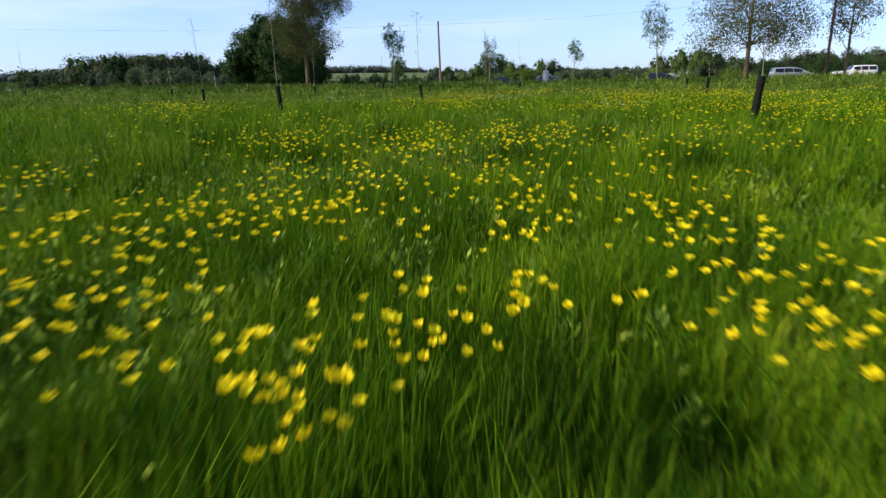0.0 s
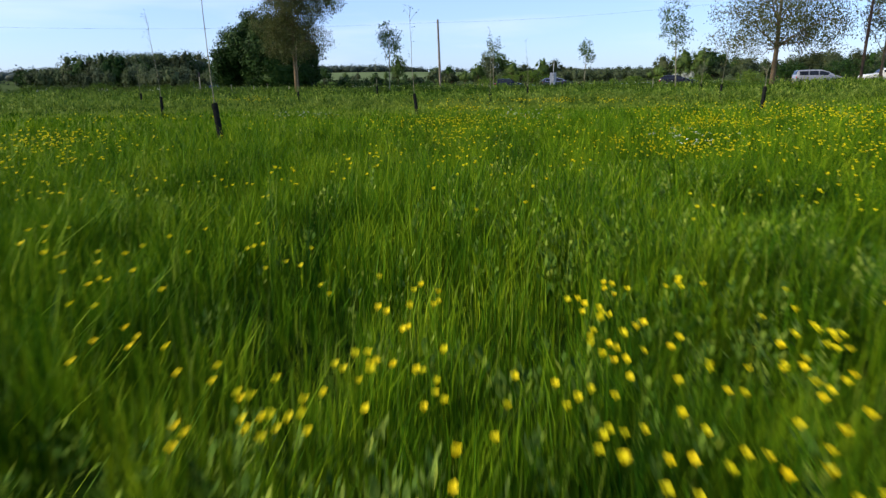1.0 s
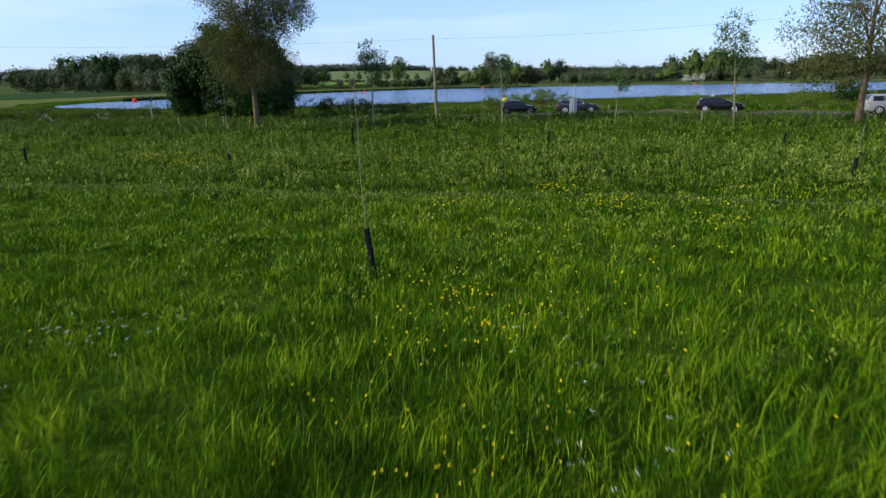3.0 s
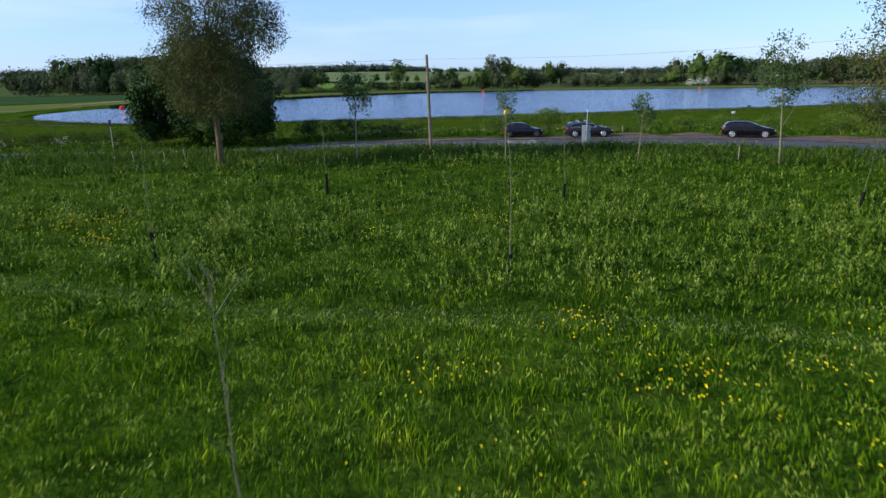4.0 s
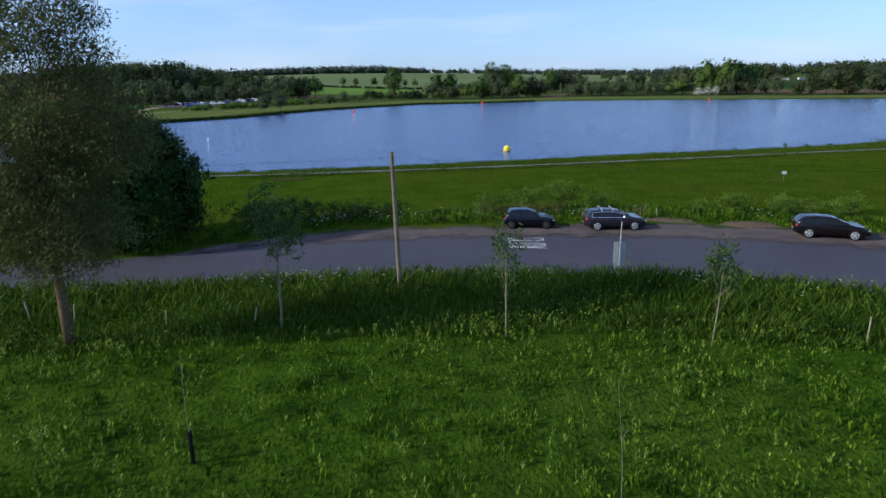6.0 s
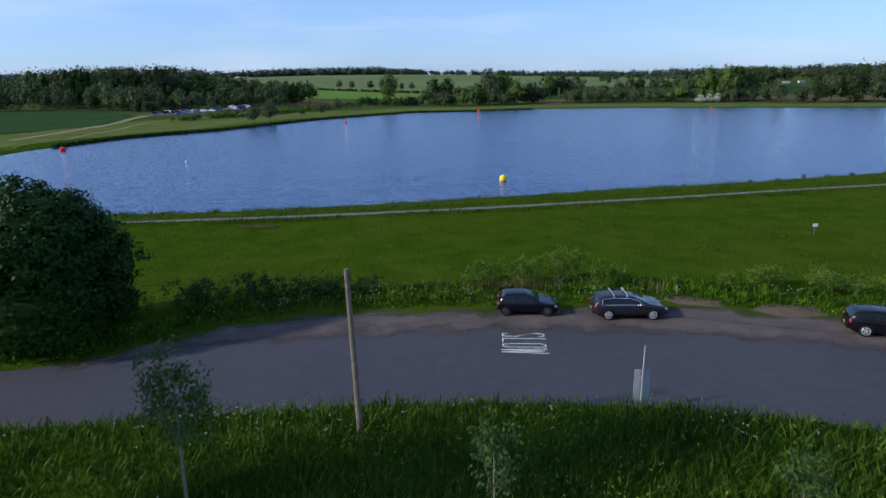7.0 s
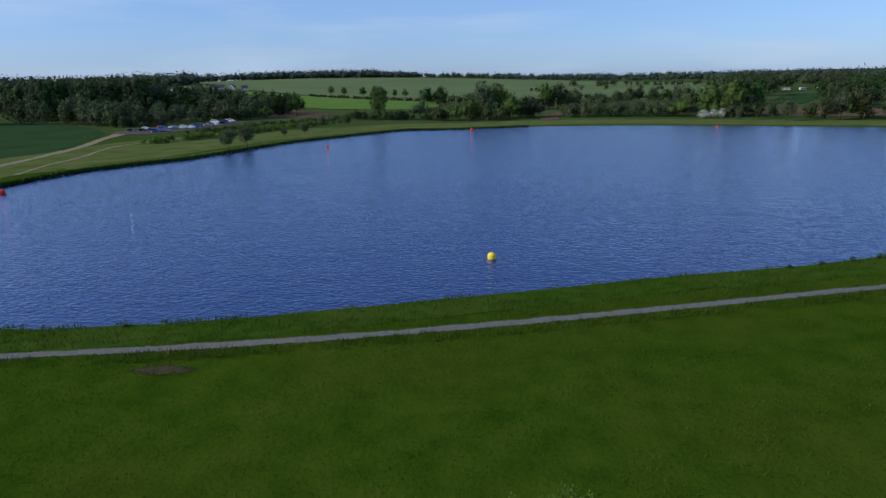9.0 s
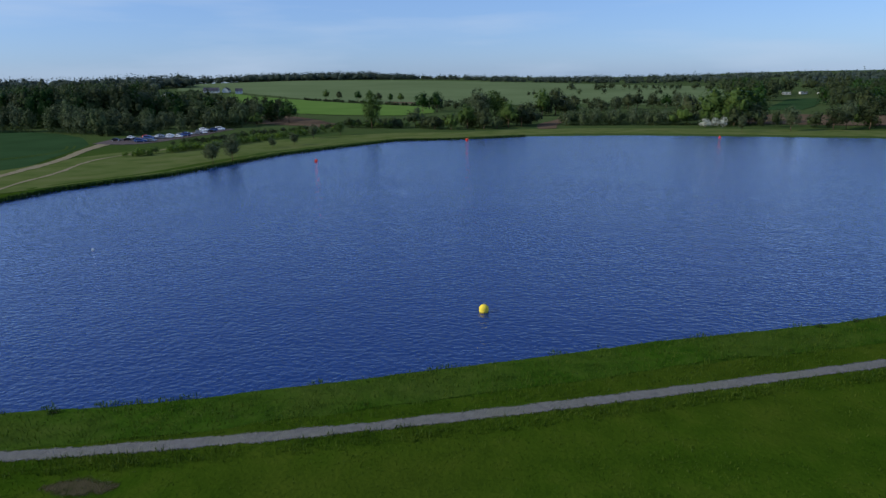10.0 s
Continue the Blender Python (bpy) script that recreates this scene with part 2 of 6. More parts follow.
def water_material():
    m = bpy.data.materials.new("lake_water")
    m.use_nodes = True
    nt, n = m.node_tree, m.node_tree.nodes
    link = nt.links.new
    b = n["Principled BSDF"]
    b.inputs["Base Color"].default_value = (0.003, 0.023, 0.12, 1)
    b.inputs["Roughness"].default_value = 0.05
    b.inputs["IOR"].default_value = 1.333
    geo = n.new("ShaderNodeNewGeometry")
    prev = None
    for scale, dist, sx in ((1.9, 0.14, 0.7), (4.4, 0.045, 0.7), (0.4, 0.10, 0.8), (0.035, 0.3, 0.7)):
        mp = n.new("ShaderNodeMapping")
        mp.inputs["Scale"].default_value = (sx, 1.0, 1.0)
        mp.inputs["Rotation"].default_value = (0, 0, 0.12)
        link(geo.outputs["Position"], mp.inputs["Vector"])
        t = n.new("ShaderNodeTexNoise")
        t.inputs["Scale"].default_value, t.inputs["Detail"].default_value = scale, 1.5
        link(mp.outputs["Vector"], t.inputs["Vector"])
        bp = n.new("ShaderNodeBump")
        bp.inputs["Strength"].default_value, bp.inputs["Distance"].default_value = 1.0, dist
        link(t.outputs["Fac"], bp.inputs["Height"])
        if prev:
            link(prev, bp.inputs["Normal"])
        prev = bp.outputs["Normal"]
    # all normals tilted towards the near shore, to mirror sky above the woods
    lean = n.new("ShaderNodeVectorMath")
    lean.operation = "ADD"
    lean.inputs[1].default_value = (0.0, -0.07, 0.0)
    link(prev, lean.inputs[0])
    unit = n.new("ShaderNodeVectorMath")
    unit.operation = "NORMALIZE"
    link(lean.outputs[0], unit.inputs[0])
    link(unit.outputs[0], b.inputs["Normal"])
    # a second reflecting layer, added to brighten the water
    b.inputs["Coat Weight"].default_value, b.inputs["Coat Roughness"].default_value, b.inputs["Coat IOR"].default_value = 0.6, 0.05, 1.333
    link(unit.outputs[0], b.inputs["Coat Normal"])
    return m


M_WATER = water_material()


# ---- mesh helpers ----
def mesh_arrays(name, verts, faces, mat, smooth=False):
    """A mesh from numpy arrays: verts (n, 3), faces (m, 3 or 4)."""
    me = bpy.data.meshes.new(name)
    verts, faces = np.asarray(verts, np.float32), np.asarray(faces, np.int32)
    k = faces.shape[1]
    me.vertices.add(len(verts))
    me.vertices.foreach_set("co", verts.ravel())
    me.loops.add(faces.size)
    me.loops.foreach_set("vertex_index", faces.ravel())
    me.polygons.add(len(faces))
    me.polygons.foreach_set("loop_start", np.arange(0, faces.size, k, dtype=np.int32))
    me.polygons.foreach_set("use_smooth", np.full(len(faces), smooth))
    me.update(calc_edges=True)
    me.materials.append(mat)
    return me


def mesh_bm(name, bm, mat, smooth=False):
    me = bpy.data.meshes.new(name)
    bm.normal_update()
    for f in bm.faces:
        f.smooth = smooth
    bm.to_mesh(me)
    bm.free()
    me.materials.append(mat)
    return me


def part(name, bm, mat, parent, label="", smooth=False, at=None):
    """One mesh under a thing or a part; bm is a bmesh or a finished mesh."""
    me = bm if isinstance(bm, bpy.types.Mesh) else mesh_bm(name, bm, mat, smooth)
    ob = new(name, me)
    ob.parent = parent
    if at is not None:
        ob.matrix_basis = at
    return tagged(ob, label)


def thing(name, m, label, category, group=""):
    ob = new(name)
    ob.matrix_basis = m
    ob.empty_display_size = 0.2
    return tagged(ob, label, category, group)


def tube(bm, p0, p1, r0, r1, sides=6, caps=True):
    p0, p1 = Vector(p0), Vector(p1)
    d = (p1 - p0).normalized()
    u = d.orthogonal().normalized()
    v = d.cross(u)
    rings = []
    for p, r in ((p0, r0), (p1, r1)):
        rings.append([bm.verts.new(p + (u * math.cos(a) + v * math.sin(a)) * r) for a in (2 * math.pi * i / sides for i in range(sides))])
    for i in range(sides):
        j = (i + 1) % sides
        bm.faces.new((rings[0][i], rings[0][j], rings[1][j], rings[1][i]))
    if caps:
        bm.faces.new(rings[1])
        bm.faces.new(rings[0][::-1])


def box(bm, x0, x1, y0, y1, z0, z1, bevel=0.0):
    r = bmesh.ops.create_cube(bm, size=1, matrix=Matrix.LocRotScale(((x0 + x1) / 2, (y0 + y1) / 2, (z0 + z1) / 2), None, (x1 - x0, y1 - y0, z1 - z0)))
    if bevel:
        es = list({e for v in r["verts"] for e in v.link_edges})
        bmesh.ops.bevel(bm, geom=es, offset=bevel, segments=2, affect="EDGES")


def chain(bm, points, radii, sides=7):
    """A bent tapered tube through points."""
    points = [Vector(p) for p in points]
    rings = []
    u = None
    for i, p in enumerate(points):
        d = (points[min(i + 1, len(points) - 1)] - points[max(i - 1, 0)]).normalized()
        if u is None:
            u = d.orthogonal().normalized()
        u = (u - d * u.dot(d)).normalized()
        v = d.cross(u)
        rings.append([bm.verts.new(p + (u * math.cos(a) + v * math.sin(a)) * radii[i]) for a in (2 * math.pi * k / sides for k in range(sides))])
    for a, b in zip(rings, rings[1:]):
        for i in range(sides):
            j = (i + 1) % sides
            bm.faces.new((a[i], a[j], b[j], b[i]))
    bm.faces.new(rings[-1])
    bm.faces.new(rings[0][::-1])


# ---- the lie of the land ----
LAKE = np.array([(-97, 201), (-100, 180), (-96, 158), (-81, 136), (-66, 123), (-54, 116.3), (-47, 113.4), (-34, 113.1), (-20, 115.2), (-7, 118.8), (6, 122.4), (22, 127.3),
                 (40, 131.6), (58, 137.5), (73, 143.8), (120, 158), (200, 185), (290, 225), (310, 262), (230, 292), (159, 313), (110, 329.6), (68, 341), (28, 341.6), (-3, 331), (-26, 328.6),
                 (-45, 304.6), (-60, 282.7), (-69.5, 257.6), (-77, 236.4), (-86, 225.6), (-93.6, 214)], float)
WATER = -0.634


def lake_distance(x, y):
    """Signed distance to the shore: below zero in the water."""
    p = np.stack([x, y], -1)
    best = np.full(x.shape, 1e9)
    inside = np.zeros(x.shape, bool)
    n = len(LAKE)
    for i in range(n):
        a, b = LAKE[i], LAKE[(i + 1) % n]
        ab = b - a
        t = np.clip(((p - a) @ ab) / (ab @ ab), 0, 1)
        best = np.minimum(best, np.hypot(*np.moveaxis(p - a - t[..., None] * ab, -1, 0)))
        cross = ((a[1] > y) != (b[1] > y)) & (x < (b[0] - a[0]) * (y - a[1]) / (b[1] - a[1] + 1e-12) + a[0])
        inside ^= cross
    return np.where(inside, -best, best)


def step(a, b, v):
    t = np.clip((v - a) / (b - a), 0, 1)
    return t * t * (3 - 2 * t)


NEAR = np.array([(-90, 62), (-45, 66.5), (-32, 67.6), (-25.6, 67.0), (-17.7, 68.0), (-9, 69.5), (-1.7, 70.5), (5.7, 70.8), (10.4, 70.4), (16.5, 69.2), (22.2, 66.6), (30, 63.5), (40, 61), (60, 58), (100, 55)], float)
FAR = np.array([(-90, 68), (-45, 71.8), (-32, 72.6), (-25, 72.9), (-18.7, 73.7), (-13.7, 76.5), (-5.5, 78.6), (3.6, 79.35), (12.4, 79.1), (21.9, 77.2), (27, 74.9), (32, 71.5), (42, 69), (60, 66), (100, 62)], float)


def near_edge(x):
    return np.interp(x, NEAR[:, 0], NEAR[:, 1])


def far_edge(x):
    return np.interp(x, FAR[:, 0], FAR[:, 1])


def rolling(x, y):
    return 0.5 * np.sin(x * 0.31 + 1.3 * np.sin(y * 0.17)) * np.sin(y * 0.27 + 0.7) + 0.5 * np.sin(x * 0.11 - y * 0.07 + 2.0)


def land(x, y):
    """Height of the bare ground."""
    x, y = np.asarray(x, float), np.asarray(y, float)
    ne, fe = near_edge(x), far_edge(x)
    z = -0.47 + 0.05 * rolling(x, y) + 0.60 * step(ne - 21, ne - 10, y) - 0.13 * step(ne - 9.3, ne - 7.5, y)
    z = z - 0.25 * np.exp(-(((y - (ne - 6.0)) / 1.7) ** 2)) + 0.05 * step(ne - 5, ne - 1, y)
    on = step(ne - 0.9, ne - 0.2, y)
    z = z * (1 - on) + (-0.085) * on
    past = step(fe + 4.5, fe + 8, y)
    z = z + past * (0.085 + 0.06 * rolling(x * 0.6, y * 0.6))
    d = lake_distance(x, y)
    shore = WATER + 0.28 * step(0, 2.0, d) + 0.36 * step(2, 9, d) + 0.012 * np.clip(d, 0, 40)
    z = np.where(d > 0, np.minimum(z, np.where(y > 84, shore, z)), WATER + np.maximum(-2.0, d * 0.35))
    r = np.hypot(x - 20, y)
    hill = 19 * step(520, 1500, r) + 8 * step(1500, 3500, r)
    swell = 1 + 0.3 * np.sin(-x * 0.0024 + 0.5) + 0.15 * np.sin(x * 0.0057 + y * 0.002)
    return z + hill * swell * step(-200, 500, y)


def axis(breaks):
    out = []
    for a, b, s in breaks:
        out += list(np.arange(a, b, s))
    return np.array(out + [breaks[-1][1]], float)


def drape(name, xs, ys, mat, lift=0.0, label="", category="ground"):
    X, Y = np.meshgrid(xs, ys)
    V = np.stack([X, Y, land(X, Y) + lift], -1).reshape(-1, 3)
    i = np.arange(len(ys) - 1)[:, None] * len(xs) + np.arange(len(xs) - 1)[None]
    F = np.stack([i, i + 1, i + 1 + len(xs), i + len(xs)], -1).reshape(-1, 4)
    return tagged(new(name, mesh_arrays(name, V, F, mat, True)), label, category, "", "structure")


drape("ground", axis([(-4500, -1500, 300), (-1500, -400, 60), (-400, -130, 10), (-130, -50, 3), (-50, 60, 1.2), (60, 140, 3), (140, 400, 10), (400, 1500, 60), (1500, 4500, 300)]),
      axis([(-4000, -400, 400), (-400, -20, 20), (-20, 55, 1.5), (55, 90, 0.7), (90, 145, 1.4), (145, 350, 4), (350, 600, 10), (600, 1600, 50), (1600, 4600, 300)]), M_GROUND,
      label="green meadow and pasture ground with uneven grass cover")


def smooth_line(points, n):
    """n points evenly along a rounded line through the given ones."""
    p = np.array(points, float)
    q = np.vstack([2 * p[0] - p[1], p, 2 * p[-1] - p[-2]])
    out = []
    for i in range(len(p) - 1):
        a, b, c, d = q[i:i + 4]
        for t in np.linspace(0, 1, 12, endpoint=False):
            out.append(0.5 * (2 * b + (c - a) * t + (2 * a - 5 * b + 4 * c - d) * t * t + (3 * b - a - 3 * c + d) * t ** 3))
    out = np.array(out + [p[-1]])
    s = np.concatenate([[0], np.cumsum(np.hypot(*np.diff(out, axis=0).T))])
    u = np.linspace(0, s[-1], n)
    return np.stack([np.interp(u, s, out[:, 0]), np.interp(u, s, out[:, 1])], 1)


def ribbon(name, a, b, n, m, mat, lift, label, category, ragged=0.0, seed=1):
    """A strip of ground cover between two lines, draped on the land; ragged: how uneven its edges are."""
    rng = np.random.default_rng(seed)
    A, B = smooth_line(a, n), smooth_line(b, n)
    if ragged:
        w = rng.normal(0, ragged, (2, n))
        w = (w + np.roll(w, 1, 1) + np.roll(w, 2, 1)) / 1.7
        d = (B - A) / np.linalg.norm(B - A, axis=1)[:, None]
        A, B = A + d * w[0][:, None], B + d * w[1][:, None]
    t = np.linspace(0, 1, m)[:, None, None]
    P = A[None] * (1 - t) + B[None] * t
    V = np.concatenate([P, (land(P[..., 0], P[..., 1]) + lift)[..., None]], -1).reshape(-1, 3)
    i = np.arange(m - 1)[:, None] * n + np.arange(n - 1)[None]
    F = np.stack([i, i + 1, i + 1 + n, i + n], -1).reshape(-1, 4)
    me = mesh_arrays(name, V, F, mat, True)
    wide = np.linalg.norm(B - A, axis=1)
    tt = t[:, :, 0]
    me.attributes.new("edge", "FLOAT", "POINT").data.foreach_set("value", (np.minimum(tt, 1 - tt) * wide[None]).astype(np.float32).ravel())
    return tagged(new(name, me), label, category, "", "structure")


# pasture between road and lake, then the things that lie on it
past = [(x, float(far_edge(x)) + 2.5) for x in np.linspace(-80, 100, 30)]
shore_near = [(-104, 172), (-88, 134), (-70, 117), (-54, 110), (-34, 107.2), (-20, 109), (-7, 112.6), (6, 116), (22, 121), (40, 125.2), (58, 131), (73, 137), (120, 151), (200, 178)]
ribbon("pasture", past, [(x * 1.0, y) for x, y in shore_near[1:12]] + [(90, 141), (115, 149)], 150, 50, M_FIELD, 0.02, "olive green rough pasture between road and lake", "field", 0.3)
ribbon("lake_bank", [(x, y) for x, y in shore_near], [(x, y + 7.5) for x, y in shore_near], 220, 12, M_BANK, 0.03, "grassy lake bank along the near shore", "bank", 0.25)
path_line = [(-90, 128), (-72, 113), (-55, 107.0), (-39.8, 105.6), (-27, 106.9), (-11, 109.3), (5.3, 112.8), (18, 115.9), (33, 119.9), (45, 122.8), (75, 131), (130, 147)]
ribbon("lakeside_path", [(x, y - 0.75) for x, y in path_line], [(x, y + 0.75) for x, y in path_line], 500, 9, M_PATH, 0.06, "pale gravel lakeside footpath through grass", "path", 0.05)
road_near = [(x, float(near_edge(x))) for x in np.linspace(-88, 98, 40)]
road_far = [(x, float(far_edge(x))) for x in np.linspace(-88, 98, 40)]
ribbon("road", road_near, road_far, 260, 9, M_ASPHALT, 0.02, "worn grey asphalt country lane with ragged edges", "road", 0.05)
ribbon("layby", [(-19, 72.6), (-14, 75.2), (-5.5, 77.3), (3.6, 78.0), (12.4, 77.8), (21.9, 75.8), (27, 73.4), (32, 70.2), (42, 67.6), (52, 66)],
       [(-18.6, 74.0), (-13.2, 79.0), (-8.3, 81.3), (-2.2, 82.1), (5, 82.3), (13, 83.2), (18, 82.0), (25, 80.5), (37, 75), (52, 70)], 180, 15, M_GRAVEL, 0.035, "brown gravel lay-by beside the lane", "layby", 0.06)
ribbon("bare_patch", [(-21.6, 103.4), (-19.3, 102.9), (-16.8, 103.6)], [(-21.4, 104.6), (-19.0, 105.0), (-16.9, 104.6)], 24, 8, M_SCAR, 0.05, "worn patch of bare brown earth in the pasture", "earth", 0.1)
tagged(new("water", mesh_arrays("water", [(-130, 90, WATER), (330, 90, WATER), (330, 360, WATER), (-130, 360, WATER)], [(0, 1, 2, 3)], M_WATER)), "rippled blue lake water under evening sky", "lake", "", "structure")

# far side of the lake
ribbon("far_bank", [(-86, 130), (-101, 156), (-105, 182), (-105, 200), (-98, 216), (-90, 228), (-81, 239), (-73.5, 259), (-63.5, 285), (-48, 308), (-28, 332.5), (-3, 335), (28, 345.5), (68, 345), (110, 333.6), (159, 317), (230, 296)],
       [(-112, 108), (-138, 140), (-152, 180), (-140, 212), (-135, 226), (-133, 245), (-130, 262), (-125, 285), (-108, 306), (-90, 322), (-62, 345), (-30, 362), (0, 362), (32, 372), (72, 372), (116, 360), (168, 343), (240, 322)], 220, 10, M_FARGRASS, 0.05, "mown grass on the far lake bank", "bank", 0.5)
ribbon("crop_field", [(-330, 190), (-170, 215), (-132, 246), (-136, 276), (-152, 324)], [(-420, 400), (-330, 425), (-256, 408), (-210, 388), (-176, 358)], 60, 30, M_CROP, 0.08, "dark green crop field beside the woods", "field", 0.5)
ribbon("farm_track", [(-118, 205), (-121, 232), (-123.5, 248), (-127, 268), (-139, 306), (-142, 330), (-128, 338)], [(-121, 205), (-124, 232), (-127, 249), (-131, 270), (-144, 308), (-150, 338), (-128, 346)], 80, 4, M_TRACK, 0.12, "pale sandy farm track", "track", 0.4)
ribbon("car_park", [(-152, 324), (-131, 322), (-124, 342), (-120, 370), (-119, 400)], [(-155, 346), (-148, 364), (-138, 372), (-134, 390), (-130, 404)], 40, 8, M_GRAVEL, 0.14, "gravel car park by the woods", "car park", 0.5)
ribbon("pale_field", [(-420, 985), (-308, 920), (-175, 776), (-54, 664), (20, 636), (97, 632), (175, 596), (250, 640)], [(-640, 1480), (-400, 1420), (-223, 1330), (-60, 1290), (115, 1200), (200, 1120), (310, 1000), (400, 900)], 110, 60, M_PALEFIELD, 0.3, "pale green sloping farm field", "field", 2.0)
ribbon("bright_field", [(-215, 612), (-153, 566), (-100, 532), (-47, 506), (-22, 536)], [(-310, 905), (-250, 832), (-175, 756), (-53, 641), (-26, 618)], 70, 40, M_BRIGHTFIELD, 0.35, "bright green farm field", "field", 1.5)
ribbon("fallow_strip", [(-152, 468), (-120, 440), (-68, 404)], [(-142, 534), (-114, 509), (-70, 426)], 30, 8, M_EARTH, 0.2, "strip of bare brown earth", "earth", 0.8)
ribbon("fallow_corner", [(-78, 690), (-58, 678), (-38, 668)], [(-82, 716), (-60, 702), (-40, 690)], 12, 6, M_EARTH, 0.45, "corner of bare brown earth by a hedge", "earth", 0.6)
ribbon("gap_track", [(36, 372), (40, 405), (54, 440), (68, 500)], [(46, 374), (50, 403), (63, 437), (77, 497)], 40, 6, M_EARTH, 0.2, "brown earth track through the gap in the trees", "track", 0.6)
ribbon("hard_standing", [(196, 508), (222, 545), (285, 650)], [(226, 500), (262, 560), (322, 655)], 24, 10, M_CROP, 0.25, "green clearing among the woods", "field", 1.0)
for k in range(2):
    ribbon("tramline", [(-166 + 3 * k, 268 - 2 * k), (-152 + 3 * k, 279 - 1 * k), (-149 + 2.5 * k, 300), (-158 + 2 * k, 318 + 2 * k)], [(-165.3 + 3 * k, 267.2 - 2 * k), (-151 + 3 * k, 278.4 - 1 * k), (-148 + 2.5 * k, 300), (-157 + 2 * k, 318.4 + 2 * k)], 40, 3, M_GROUND, 0.11, "dark wheel line through the crop field", "track", 0.1)
ribbon("bank_path", [(-104, 205), (-108, 222), (-110, 240), (-116.5, 271), (-109.5, 295), (-102, 318), (-92, 340)], [(-105.2, 205), (-109.2, 222), (-111.3, 240), (-117.8, 271), (-110.7, 295), (-103.2, 318), (-93, 340)], 90, 4, M_TRACK, 0.10, "narrow trodden path along the far bank", "path", 0.15)
ribbon("spoil_bank", [(136, 388), (165, 372), (205, 360), (250, 345)], [(165, 470), (205, 450), (255, 430), (300, 415)], 40, 16, M_EARTH, 0.25, "reddish brown bare ground behind the far bank", "earth", 1.2)


# ---- trees ----
def leaf_arrays(centers, length, width, rng, droop=0.3, facing=None, loose=0.42):
    """Diamond leaves, one island each, at the centres; facing: the way their upper sides look, more or less."""
    n = len(centers)
    u = rng.normal(size=(n, 3))
    u[:, 2] -= droop
    side = rng.normal(size=(n, 3))
    if facing is not None:
        side = facing + loose * side
        side /= np.linalg.norm(side, axis=1)[:, None] + 1e-9
        u -= side * (u * side).sum(1)[:, None]
    u /= np.linalg.norm(u, axis=1)[:, None] + 1e-9
    v = np.cross(side, u) if facing is not None else np.cross(u, side)
    v /= np.linalg.norm(v, axis=1)[:, None] + 1e-9
    l = (length * rng.uniform(0.6, 1.3, n) / 2)[:, None]
    w = (width * rng.uniform(0.6, 1.3, n) / 2)[:, None]
    V = np.stack([centers - u * l, centers + v * w + u * l * 0.15, centers + u * l, centers - v * w + u * l * 0.15], 1).reshape(-1, 3)
    return V, np.arange(4 * n).reshape(-1, 4)


def lobe_points(lobes, n, rng, shell=0.5):
    """n points in a set of ellipsoids (centre, radii), more of them towards the skin."""
    vol = np.array([r[0] * r[1] * r[2] for _, r in lobes]) ** 0.8
    k = rng.choice(len(lobes), n, p=vol / vol.sum())
    d = rng.normal(size=(n, 3))
    d /= np.linalg.norm(d, axis=1)[:, None]
    rad = (shell + (1 - shell) * rng.random(n)) ** 0.7
    return np.array([c for c, _ in lobes])[k] + d * rad[:, None] * np.array([r for _, r in lobes])[k]


def heart_arrays(lobes, rng, n=3, size=0.84):
    """The dense inner foliage of a crown: one uneven rounded mass for each lobe."""
    g = np.linspace(-1, 1, n + 1)
    a, b = np.meshgrid(g, g)
    a, b, c = a.ravel(), b.ravel(), np.ones((n + 1) ** 2)
    V, F = [], []
    i = np.arange(n)[:, None] * (n + 1) + np.arange(n)[None]
    quad = np.stack([i, i + 1, i + n + 2, i + n + 1], -1).reshape(-1, 4)
    unit = np.concatenate([np.stack(q, 1) for q in ((a, b, c), (-a, b, -c), (c, a, b), (-c, -a, b), (b, c, a), (-b, -c, a))])
    unit = unit / np.linalg.norm(unit, axis=1)[:, None]
    face = np.concatenate([quad + k * len(a) for k in range(6)])
    for k, (p, r) in enumerate(lobes):
        q = rng.uniform(0, 6, 3)
        bulge = size * (1 + 0.13 * np.sin(unit[:, 0] * 4 + q[0]) * np.sin(unit[:, 1] * 4 + q[1]) + 0.09 * np.sin(unit[:, 2] * 6 + q[2]))
        V.append(np.asarray(p) + unit * bulge[:, None] * np.asarray(r))
        F.append(face + k * len(unit))
    return np.concatenate(V), np.concatenate(F)


def joined(a, b):
    return np.concatenate([a[0], b[0]]), np.concatenate([a[1], b[1] + len(a[0])])


